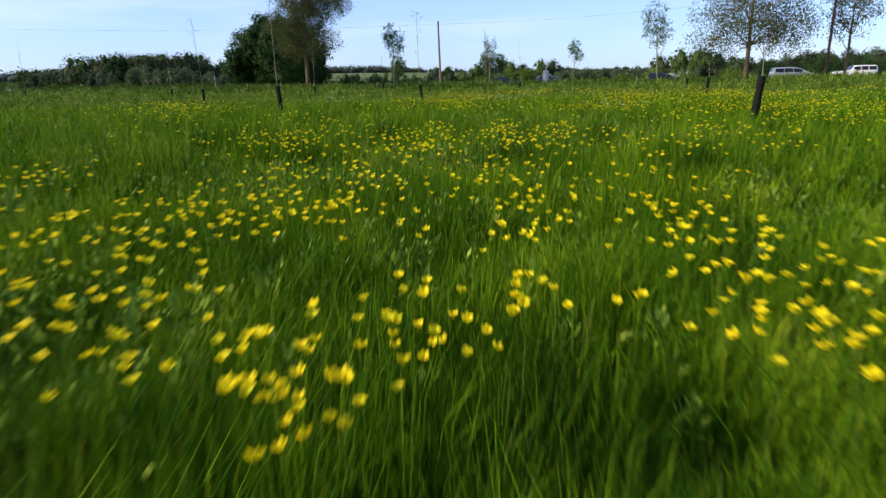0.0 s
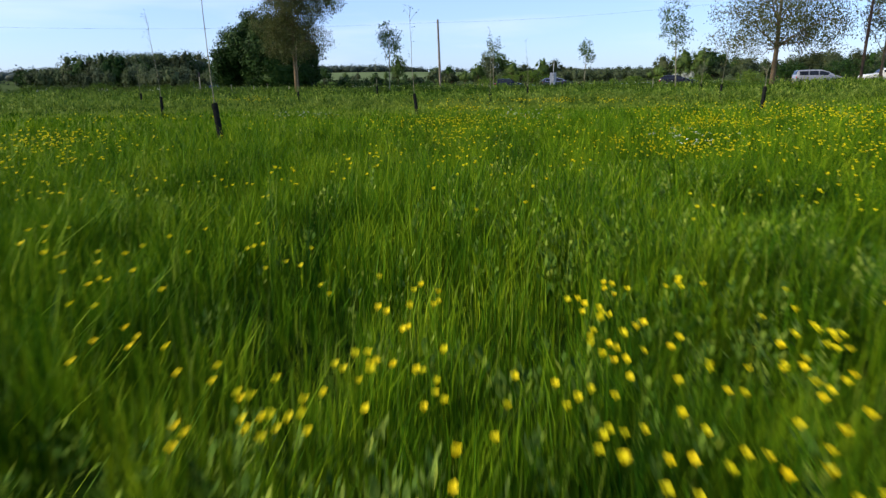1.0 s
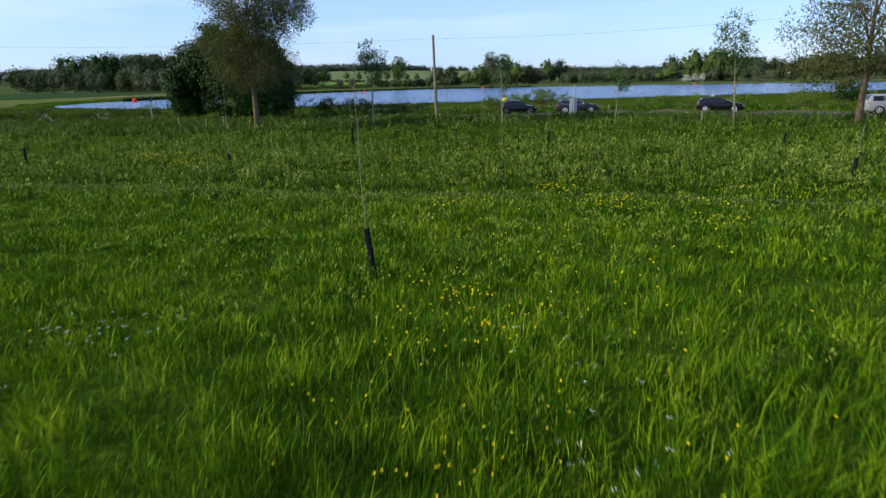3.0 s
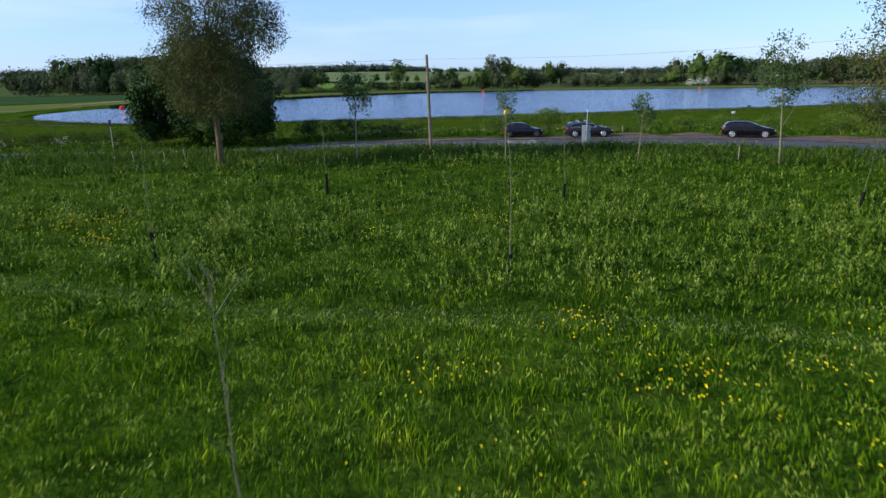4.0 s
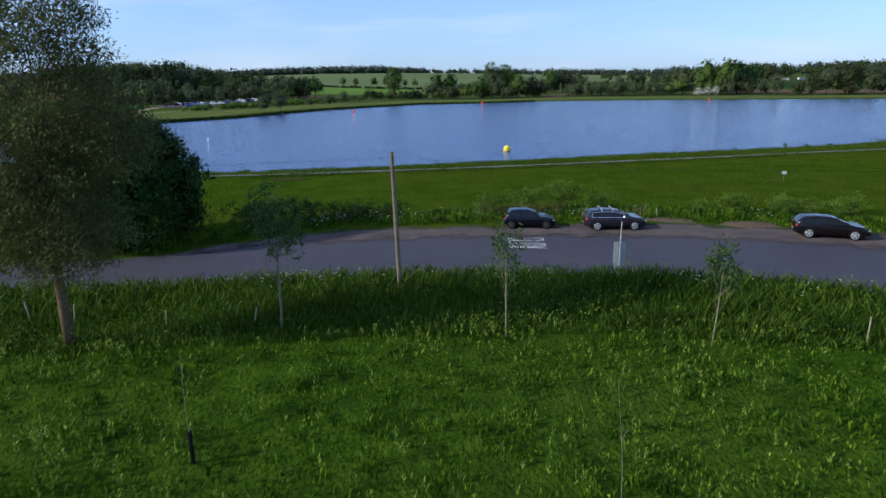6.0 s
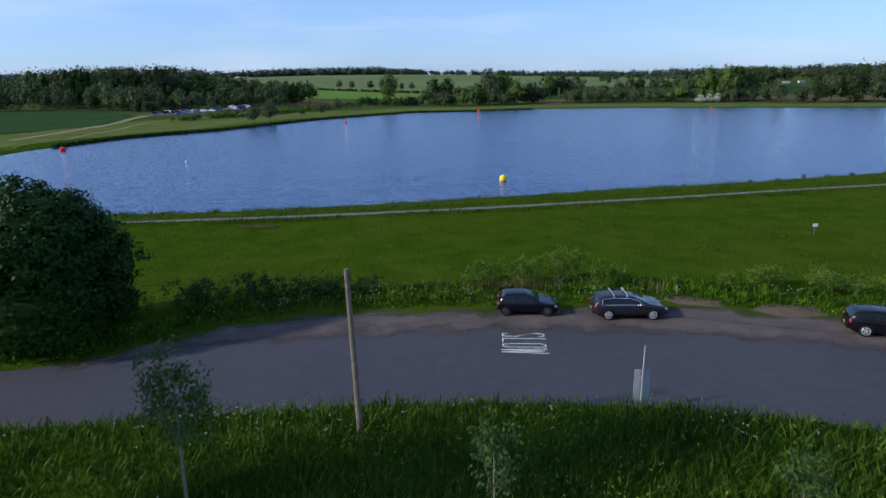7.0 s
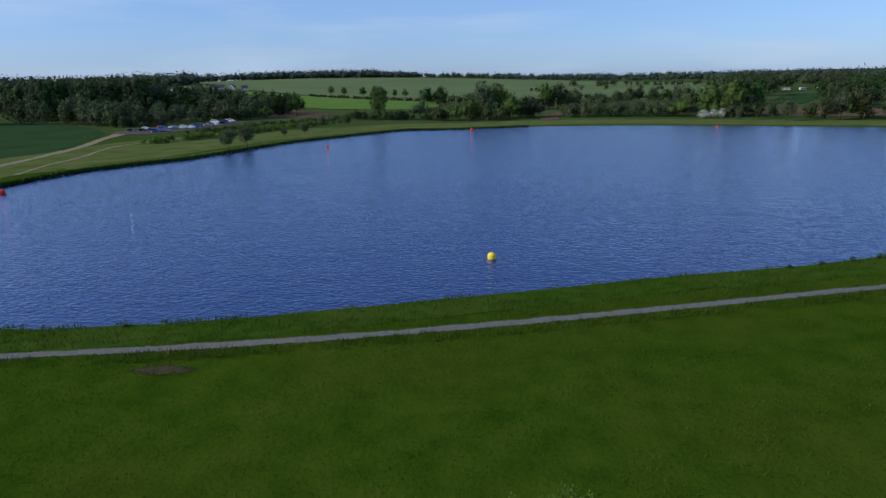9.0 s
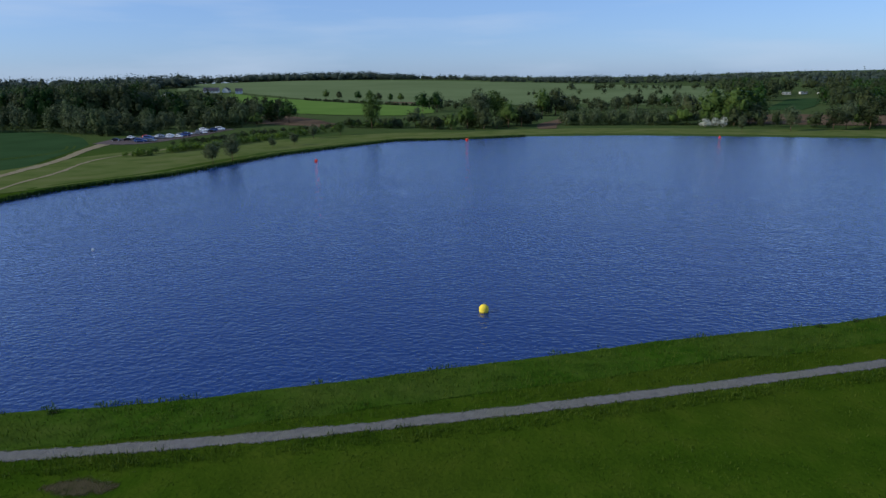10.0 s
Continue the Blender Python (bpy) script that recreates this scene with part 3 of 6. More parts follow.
def wood_mesh(name, height, r0, fork, lobes, rng, limbs, twigs, mat, lean=(0, 0), sides=8):
    """A bent tapered trunk, limbs that rise into the lobes, and twigs."""
    bm = bmesh.new()
    top = Vector((lean[0], lean[1], fork))
    trunk = [Vector((lean[0] * t + rng.normal(0, r0 * 0.15), lean[1] * t + rng.normal(0, r0 * 0.15), fork * t)) for t in np.linspace(0, 1, 6)]
    chain(bm, trunk, [r0 * (1.25, 1.0, 0.9, 0.75, 0.55, 0.25)[i] for i in range(6)], sides)
    starts = []
    for _ in range(limbs):
        p = Vector(lobe_points(lobes, 1, rng, 0.4)[0])
        base = trunk[int(rng.integers(3, 6))] * 1.0
        if base.z > p.z:
            base = trunk[2] * 1.0
        mid = base.lerp(p, 0.45) + Vector((0, 0, 0.12 * (p - base).length)) + Vector(rng.normal(0, 0.15, 3))
        pts = [base, base.lerp(mid, 0.55) + Vector(rng.normal(0, 0.06, 3)), mid, mid.lerp(p, 0.5) + Vector(rng.normal(0, 0.12, 3)), p]
        rr = r0 * rng.uniform(0.22, 0.42)
        chain(bm, pts, [rr, rr * 0.8, rr * 0.55, rr * 0.35, rr * 0.12], 5)
        starts += pts[1:]
    for p in lobe_points(lobes, twigs, rng, 0.5):
        p = Vector(p)
        q = min(starts, key=lambda s: (s - p).length + (0.5 if s.z > p.z else 0))
        mid = q.lerp(p, 0.5) + Vector(rng.normal(0, 0.1, 3)) + Vector((0, 0, 0.1))
        chain(bm, [q, mid, p], [r0 * 0.10, r0 * 0.07, r0 * 0.03], 4)
    return mesh_bm(name, bm, mat, True)


def tree(name, x, y, label, height, r0, fork, lobes, leaves, clumps, clump_r, leaf, leaf_mat, bark, limbs=12, twigs=60, seed=0, lean=(0, 0), droop=0.3, shell=0.45, group="", dense=False):
    rng = np.random.default_rng(seed)
    ob = thing(name, pose(x, y, float(land(x, y)) - 0.05), label, "tree", group)
    lobes = [(np.array(q[0], float), np.array(q[1], float)) for q in lobes]
    part("trunk", wood_mesh("trunk", height, r0, fork, lobes, rng, limbs, twigs, bark, lean), bark, ob)
    cc = lobe_points(lobes, clumps, rng, shell)
    pts = cc[rng.integers(0, clumps, leaves)] + rng.normal(size=(leaves, 3)) * clump_r
    out = pts - np.array((0, 0, height * 0.42))
    out = out / (np.linalg.norm(out, axis=1)[:, None] + 1e-9) if dense else None
    V, F = leaf_arrays(pts, leaf[0], leaf[1], rng, droop, out)
    if dense:
        V, F = joined((V, F), heart_arrays(lobes, rng, 5, 0.6))
    part("crown", mesh_arrays("crown", V, F, leaf_mat), leaf_mat, ob)
    return ob


tree("willow_tree", -15.0, 60.6, "tall willow with drooping grey-green lower crown and airy top", 15.0, 0.19, 9.5,
     [((0.0, 0, 5.0), (2.7, 2.6, 2.1)), ((-1.3, 0, 4.4), (1.8, 1.7, 1.6)), ((1.5, -0.3, 4.4), (1.9, 1.9, 1.7)), ((-2.0, 0, 6.3), (1.7, 1.8, 1.5)), ((0.3, 0, 6.6), (2.9, 2.6, 1.6)), ((0.1, 0, 7.7), (3.2, 3.0, 1.5)), ((0.1, 0, 8.8), (3.4, 3.1, 1.7)), ((-2.5, 0, 9.8), (2.0, 2.1, 1.9)), ((2.4, 0, 9.9), (1.9, 2.1, 2.0)), ((3.1, 0, 8.4), (1.5, 1.7, 1.8)), ((0.2, 0, 12.0), (3.0, 2.8, 2.1)), ((-1.7, 0, 12.3), (1.6, 1.6, 1.6)), ((1.8, 0, 12.5), (1.6, 1.6, 1.7)), ((0.1, 0, 14.0), (1.9, 1.8, 1.3))],
     70000, 1150, 0.24, (0.16, 0.05), M_WILLOW, M_BARK, 26, 190, 3, droop=1.3, shell=0.2)
tree("oak_tree", -22.7, 77.7, "dense dark green oak beside the lane", 10.5, 0.4, 5.0,
     [((0, 0, 5.2), (4.6, 4.2, 3.0)), ((2.8, 0.6, 4.6), (2.4, 2.8, 2.4)), ((-3.8, -0.8, 4.4), (2.2, 2.6, 2.4)), ((-0.9, 0.4, 7.2), (2.5, 2.6, 1.7)), ((2.0, 0.4, 6.6), (2.2, 2.4, 1.5)), ((4.7, 1.2, 4.0), (1.2, 1.5, 1.3)), ((4.3, 0.6, 2.2), (1.3, 1.6, 1.5)), ((1.5, -2.5, 2.4), (3.8, 2.0, 2.0)), ((-3.0, -1.8, 6.0), (1.7, 1.8, 1.5)), ((-5.0, -1.9, 3.4), (1.3, 1.5, 1.5)), ((-4.4, -1.8, 1.9), (1.3, 1.5, 1.4)), ((-1.6, -0.4, 8.0), (1.3, 1.4, 1.0))],
     48000, 900, 0.26, (0.26, 0.18), M_OAK, M_BARK, 7, 8, 4, shell=0.8, dense=True)
tree("poplar_tree", 25.0, 58.2, "tall airy tree with upright limbs and thin foliage", 13.0, 0.20, 8.5,
     [((0, 0, 6.0), (5.2, 4.6, 2.8)), ((-2.6, 0, 4.0), (2.8, 2.6, 2.1)), ((3.0, 0, 4.3), (3.0, 2.6, 2.3)), ((0, 0, 9.5), (4.4, 4.0, 3.2)), ((1.0, 0, 11.6), (2.6, 2.6, 2.0))],
     27000, 900, 0.30, (0.2, 0.075), M_WILLOW, M_BARK, 20, 140, 5, droop=0.9, shell=0.15)
tree("young_tree", 34.0, 59.0, "slim airy tree beside the telegraph pole", 9.5, 0.12, 6.5,
     [((0, 0, 6.2), (2.4, 2.3, 2.8)), ((0.4, 0, 8.2), (1.6, 1.6, 1.6)), ((-1.0, 0, 4.8), (1.5, 1.4, 1.2))], 4200, 300, 0.25, (0.22, 0.09), M_WILLOW, M_BARK, 10, 50, 6, droop=0.7, shell=0.2)
for i, (x, y, h, w, low, n, ln) in enumerate([(-7.0, 62.5, 6.7, 1.2, 3.3, 2100, (0.15, 0.0)), (2.4, 61.4, 4.7, 0.8, 2.4, 620, (-0.05, 0)), (10.2, 60.9, 4.3, 0.9, 2.3, 760, (0.15, 0)), (17.45, 58.8, 7.4, 1.5, 3.0, 2300, (-0.35, 0.1))]):
    mid = (low + h) / 2
    tree("young_tree", x, y, ("young tree with pale trunk and thin grey-green crown", "slim young tree with sparse leaves on the bank")[i in (1, 2)], h, 0.055 if i in (0, 3) else 0.034, low + (h - low) * 0.55,
         [((ln[0], ln[1], mid), (w * 0.9, w * 0.9, (h - low) / 2)), ((ln[0] + 0.3 * w, ln[1], mid - 0.5), (w * 0.75, w * 0.7, (h - low) / 3)), ((ln[0] - 0.35 * w, 0.1, mid + 0.4), (w * 0.6, w * 0.6, (h - low) / 3))],
         n, max(60, n // 12), 0.13, (0.16, 0.075), M_SAPLEAF, M_PALEBARK, 7, 26, 20 + i, ln, 0.4, 0.2, "young trees along the bank")


# guarded saplings in the meadow
def guarded_sapling(x, y, h, tilt, seed, leafy):
    rng = np.random.default_rng(seed)
    ob = thing("guarded_sapling", pose(x, y, float(land(x, y)), 0, 0, 0), "bare whip sapling in a black mesh tree guard in meadow grass", "sapling", "guarded saplings in the meadow")
    bm = bmesh.new()
    a, b = Vector((0, 0, 0.02)), Vector((math.sin(radians(tilt)) * 1.0, 0.01, 1.02))
    d = (b - a).normalized()
    pts = [a.lerp(b, t) for t in np.linspace(0, 1, 9)]
    chain(bm, pts, [0.062 + rng.uniform(-0.005, 0.005) for _ in pts], 10)
    bmesh.ops.delete(bm, geom=[f for f in bm.faces if len(f.verts) > 4], context="FACES")
    bmesh.ops.solidify(bm, geom=bm.faces[:], thickness=0.006)
    part("guard", bm, M_GUARD, ob, "black plastic mesh guard")
    bm = bmesh.new()
    tube(bm, (0.02, 0.08, -0.1), (0.02 + b.x, 0.08, 1.03), 0.018, 0.017, 5)
    part("stake", bm, M_BARK, ob, "dark wooden stake")
    bm = bmesh.new()
    stem = [Vector((0, 0, 0)), b * 0.5, b]
    dirn = Vector((b.x * 0.25 + rng.normal(0, 0.05), rng.normal(0, 0.05), 1))
    for k in range(6):
        dirn += Vector((rng.normal(0, 0.04), rng.normal(0, 0.04), 0))
        stem.append(stem[-1] + dirn * (h - 1) / 6)
    chain(bm, stem, list(np.linspace(0.014, 0.004, len(stem))), 5)
    tips = []
    for k in range(7):
        t = rng.uniform(0.45, 1)
        i = min(int(2 + t * 6), len(stem) - 2)
        q = stem[i].lerp(stem[i + 1], rng.random())
        e = q + Vector((rng.normal(0, 0.16), rng.normal(0, 0.16), rng.uniform(0.15, 0.45)))
        tb = bmesh.new()
        chain(tb, [q, q.lerp(e, 0.5) + Vector((0, 0, 0.04)), e], [0.005, 0.004, 0.002], 4)
        part("twig", tb, M_PALEBARK, ob)
        tips += [e, q.lerp(e, 0.7)]
    part("stem", bm, M_PALEBARK, ob)
    tips = np.array([tuple(p) for p in tips] * leafy + [tuple(stem[-1])] * 4)
    V, F = leaf_arrays(tips + rng.normal(0, 0.05, tips.shape), 0.06, 0.03, rng)
    part("leaves", mesh_arrays("leaves", V, F, M_SAPLEAF), M_SAPLEAF, ob)


for i, (x, y, h, tilt) in enumerate([(4.5, 50.9, 4.1, 4), (-1.4, 28.3, 4.0, -7), (1.59, 39.5, 4.2, 0), (-9.7, 42.1, 3.6, -4), (-4.42, 17.05, 4.0, -5), (-12.7, 31.2, 4.4, 0), (10.33, 26.3, 1.6, 4),
                                     (5.6, 10.7, 1.4, 6), (13.3, 37.9, 3.4, 2), (-6.75, 53.4, 3.0, 0), (15.75, 48.3, 3.2, 8), (-21.1, 45.3, 3.6, 0), (-34.0, 48.0, 4.6, -5)]):
    guarded_sapling(x, y, h, tilt, 40 + i, 1 + i % 2)


# shrubs
def shrub(x, y, w, d, h, mat, seed, label, leaf=(0.13, 0.07), n=None, name="shrub", group="", category="shrub"):
    rng = np.random.default_rng(seed)
    ob = thing(name, pose(x, y, float(land(x, y)) - 0.03), label, category, group)
    lobes = [(np.array((rng.uniform(-0.6, 0.6) * w, rng.uniform(-0.6, 0.6) * d, h * rng.uniform(0.35, 0.62))), np.array((w * rng.uniform(0.35, 0.6), d * rng.uniform(0.4, 0.65), h * rng.uniform(0.3, 0.42)))) for _ in range(6)]
    bm = bmesh.new()
    for p in lobe_points(lobes, 14, rng, 0.5):
        chain(bm, [(p[0] * 0.15, p[1] * 0.15, 0), (p[0] * 0.5, p[1] * 0.5, p[2] * 0.6), tuple(p)], [0.02, 0.014, 0.006], 4)
    part("stem", bm, M_BARK, ob)
    n = n or int(700 * w * h / max(0.3, (leaf[0] / 0.13) ** 2))
    cc = lobe_points(lobes, max(30, n // 14), rng, 0.5)
    P = cc[rng.integers(0, len(cc), n)] + rng.normal(size=(n, 3)) * (0.09 * max(1, w * 0.5))
    P[:, 2] = np.abs(P[:, 2])
    V, F = leaf_arrays(P, *leaf, rng)
    part("foliage", mesh_arrays("foliage", V, F, mat), mat, ob)
    return ob


for i, (x, y, w, d, h) in enumerate([(1.5, 86.5, 1.9, 1.4, 1.7), (4.6, 87.0, 1.8, 1.5, 2.0), (7.6, 87.2, 2.1, 1.4, 2.5), (10.6, 86.4, 1.7, 1.2, 2.0), (17.5, 85.6, 1.3, 1.1, 1.3), (20.6, 86.0, 1.9, 1.2, 1.6), (24.4, 85.5, 2.0, 1.3, 1.8), (28.5, 84.4, 1.8, 1.3, 1.7), (33, 82, 2.2, 1.5, 2.0)]):
    shrub(x, y, w, d, h, M_SHRUB, 100 + i, "leafy light green shrub at the lay-by edge", group="shrubs along the lay-by")
# oak-dark leaves on the first six put the oak's shade into colour
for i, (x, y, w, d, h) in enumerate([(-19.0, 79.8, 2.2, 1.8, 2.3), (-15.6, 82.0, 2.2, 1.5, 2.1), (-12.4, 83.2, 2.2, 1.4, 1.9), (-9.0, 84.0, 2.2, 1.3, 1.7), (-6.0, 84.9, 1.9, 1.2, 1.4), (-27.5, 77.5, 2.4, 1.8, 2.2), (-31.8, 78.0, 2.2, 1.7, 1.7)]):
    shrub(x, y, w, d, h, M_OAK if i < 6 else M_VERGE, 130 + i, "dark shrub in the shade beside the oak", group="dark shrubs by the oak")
for i, (x, y, w, d, h) in enumerate([(-37, 78.5, 2.4, 1.4, 1.6), (-43, 78, 2.8, 1.6, 1.8), (-50, 77.5, 3.0, 1.6, 1.7), (-58, 77, 3.2, 1.6, 2.0), (-67, 76, 3.5, 1.7, 1.9), (-77, 75, 3.8, 1.8, 2.2)]):
    shrub(x, y, w, d, h, M_VERGE, 150 + i, "low hedge bush with white may blossom", group="roadside hedge bushes")
    shrub(x + 0.8, y - 0.9, w * 0.5, 0.6, h * 0.7, M_BLOSSOM, 170 + i, "patch of white hedge blossom", (0.1, 0.08), 160, "blossom", "hedge blossom", "blossom")


for i, x in enumerate([-34.5, -39.5, -46.5, -54, -62, -71]):
    shrub(x, 78.2, 2.3, 1.3, 1.25, M_VERGE, 180 + i, "low green bush in the roadside hedge", group="roadside hedge bushes")
for i, (x, y, w, h) in enumerate([(38, 84, 3.0, 3.0), (43.5, 82.5, 3.2, 3.4), (50, 81, 3.4, 3.2), (57, 79, 3.4, 3.6), (65, 77, 3.6, 3.4), (74, 75, 3.8, 3.6)]):
    shrub(x, y, w, 2.0, h, M_OAK, 190 + i, "tall dark green hedge bush beyond the lane", (0.2, 0.13), 2600, group="tall hedge bushes by the lane")

for i, (x, y, w, h) in enumerate([(42.2, 131.6, 0.35, 0.55), (45.8, 132.0, 0.45, 0.75), (49.4, 133.4, 0.35, 0.6), (38.0, 130.2, 0.4, 0.6), (53.5, 134.6, 0.3, 0.5), (61.8, 137.2, 1.3, 1.0), (64.2, 138.0, 1.1, 1.3), (-27.0, 113.4, 0.4, 0.5)]):
    shrub(x, y, w, w, h, M_OAK, 230 + i, ("dark reedy tuft at the water edge", "small dark bush on the lake bank")[i in (5, 6)], (0.14, 0.05), int(160 + 260 * w), ("reed_tuft", "shrub")[i in (5, 6)], "tufts along the shore", ("reeds", "shrub")[i in (5, 6)])


# ---- far trees ----
def crown_kind(seed, lobes, quads, size, mat, trunk_h, r, heart, bark=M_BARK):
    """A far tree: a short trunk with limbs and a crown of leaf clumps; height about one."""
    rng = np.random.default_rng(seed)
    lobes = [(np.array(c, float), np.array(q, float)) for c, q in lobes]
    lobes += [(c + np.array((math.cos(a) * q[0], math.sin(a) * q[1], q[2] * rng.uniform(-0.5, 0.7))) * 0.8, q * rng.uniform(0.28, 0.42)) for c, q in lobes for a in rng.uniform(0, 6.28, 3)]
    bm = bmesh.new()
    chain(bm, [(0, 0, 0), (0.01, 0, trunk_h * 0.6), (0, 0.01, trunk_h)], [r, r * 0.8, r * 0.6], 6)
    for p in lobe_points(lobes, 6, rng, 0.3):
        chain(bm, [(0, 0, trunk_h * 0.9), (p[0] * 0.5, p[1] * 0.5, (p[2] + trunk_h) * 0.55), tuple(p)], [r * 0.5, r * 0.3, r * 0.1], 4)
    wood = mesh_bm("trunk", bm, bark, True)
    cc = lobe_points(lobes, quads // 5, rng, 0.62)
    P = cc[rng.integers(0, len(cc), quads)] + rng.normal(size=(quads, 3)) * 0.022
    N = P - np.array([0, 0, 0.42])
    V, F = leaf_arrays(P, size, size * 0.7, rng, -0.3, N / (np.linalg.norm(N, axis=1)[:, None] + 1e-9), 0.7)
    V, F = joined((V, F), heart_arrays(lobes, rng, 2, heart))
    return wood, mesh_arrays("crown", V, F, mat, True)


ROUND = [((0, 0, 0.58), (0.36, 0.36, 0.36)), ((0.2, 0, 0.45), (0.24, 0.24, 0.24)), ((-0.2, 0.05, 0.48), (0.24, 0.24, 0.26)), ((0.03, 0, 0.78), (0.22, 0.22, 0.2))]
TALL = [((0, 0, 0.56), (0.2, 0.2, 0.34)), ((0.07, 0, 0.72), (0.15, 0.15, 0.26)), ((-0.08, 0, 0.46), (0.17, 0.17, 0.25))]
BUSHY = [((0, 0, 0.45), (0.42, 0.4, 0.42)), ((0.32, 0, 0.36), (0.3, 0.3, 0.32)), ((-0.32, 0, 0.38), (0.3, 0.3, 0.34)), ((0.1, 0, 0.7), (0.24, 0.24, 0.26))]
KINDS = {
    "round": [crown_kind(201 + i, ROUND, 1600, 0.034, m, 0.3, 0.022, 0.55) for i, m in enumerate((M_WOOD, M_WOODC, M_OAK))],
    "tall": [crown_kind(211 + i, TALL, 2200, 0.036, m, 0.25, 0.011, 0.4) for i, m in enumerate((M_PALEWILLOW, M_WOOD, M_WOODC))],
    "bushy": [crown_kind(221 + i, BUSHY, 1600, 0.036, m, 0.15, 0.025, 0.5) for i, m in enumerate((M_WOODB, M_WOOD, M_WOODC))],
    "blossom": [crown_kind(231, BUSHY, 900, 0.06, M_BLOSSOM, 0.15, 0.025, 0.3)],
}


def far_tree(kind, variant, x, y, h, wide, label, group, seed):
    wood, crown = KINDS[kind][variant]
    ob = thing("tree", pose(x, y, float(land(x, y)) - 0.1, 0, 0, (seed * 77) % 360), label, "tree", group)
    ob.scale = (h * wide, h * wide, h)
    part("trunk", wood, None, ob)
    part("crown", crown, None, ob)


FAR_TREES = [
    ("tall", 0, -74, 259, 7.0, 1.7), ("tall", 0, -70.5, 266, 8.4, 1.6), ("tall", 0, -69, 302, 4.0, 1.7), ("tall", 0, -63, 310, 5.2, 1.6), ("tall", 0, -63, 340, 6.2, 1.7), ("tall", 2, -54, 353, 6.6, 1.6),
    ("tall", 2, -45, 388, 18.5, 1.25), ("round", 2, -102, 441, 14, 1.05), ("tall", 1, -103, 442, 15.5, 0.4), ("bushy", 0, -24, 399, 11.6, 1.0), ("round", 2, -31, 546, 15.5, 1.0), ("round", 2, -20.5, 549, 16, 1.0),
    ("tall", 0, -127, 432, 13, 1.5), ("tall", 0, -120, 438, 14.5, 1.4), ("bushy", 2, -116, 424, 9, 1.0), ("bushy", 0, -36, 402, 6, 1.0), ("bushy", 2, -56, 398, 5.5, 1.1), ("bushy", 1, -13, 380, 7.5, 1.0),
    ("bushy", 2, -5, 377, 9.5, 1.0), ("round", 1, 3, 381, 12.5, 1.0), ("tall", 0, 9, 393, 19.5, 1.35), ("tall", 2, 17.5, 396, 19, 1.35), ("bushy", 1, 11, 379, 10.5, 1.0), ("round", 1, 23, 385, 13.5, 1.05), ("round", 0, 30, 392, 12.6, 1.0), ("bushy", 1, 36, 402, 10.5, 1.1), ("bushy", 0, 17, 376, 7, 1.0),
    ("round", 1, 50, 478, 17.5, 1.0), ("round", 0, 59, 484, 17.8, 1.0), ("bushy", 1, 67, 498, 14, 1.1), ("round", 0, 76, 520, 13, 1.0), ("tall", 0, 105, 518, 11, 1.6), ("round", 0, 118, 537, 13, 1.0), ("round", 0, 126, 543, 13, 1.0), ("tall", 1, 136, 540, 12.5, 1.5), ("round", 2, 150, 553, 11, 1.0), ("tall", 0, 160, 561, 12, 1.6), ("bushy", 1, 96, 522, 9, 1.1),
    ("round", 1, 122, 386, 18.6, 1.1), ("round", 1, 131, 383, 19, 1.15), ("round", 2, 138, 386, 18, 1.1), ("round", 1, 145, 390, 15.5, 1.1), ("bushy", 2, 126, 379, 12, 1.1), ("bushy", 1, 141, 381, 11, 1.1), ("round", 0, 112, 393, 16, 1.05), ("bushy", 1, 128, 375, 10, 1.0), ("bushy", 0, 137, 380, 12, 1.0), ("tall", 0, 118, 342, 8.0, 1.0), ("tall", 0, 139, 344, 10.5, 1.6), ("tall", 1, 157, 345, 10.5, 1.6), ("tall", 0, 165, 350, 12.5, 1.5), ("tall", 1, 173, 347, 14.5, 1.5), ("tall", 0, 182, 345, 15, 1.5), ("tall", 1, 194, 342, 15, 1.5), ("tall", 0, 206, 340, 15, 1.5),
    ("blossom", 0, 113, 371, 4.8, 1.3), ("blossom", 0, 117, 371, 5.2, 1.2), ("blossom", 0, 121, 370, 5.6, 0.9),
]
for i, (k, v, x, y, h, w) in enumerate(FAR_TREES):
    far_tree(k, v, x, y, h, w, {"round": "broad rounded green tree on the far shore", "tall": "slim grey-green tree on the far shore", "bushy": "bushy green willow on the far shore", "blossom": "white flowering hawthorn on the far shore"}[k], "trees on the far shore", i)
for i, (x, y) in enumerate([(-153, 766), (-135, 748), (-111, 728), (-98, 722), (-88, 714), (-75, 706), (-64, 700)]):
    far_tree("round", (1, 0, 2)[i % 3], x, y, (11.5, 11, 11.5, 12.5, 10.5, 9.5, 10)[i], 0.9, "round field tree in a hedge line", "trees in the field hedge", i + 50)


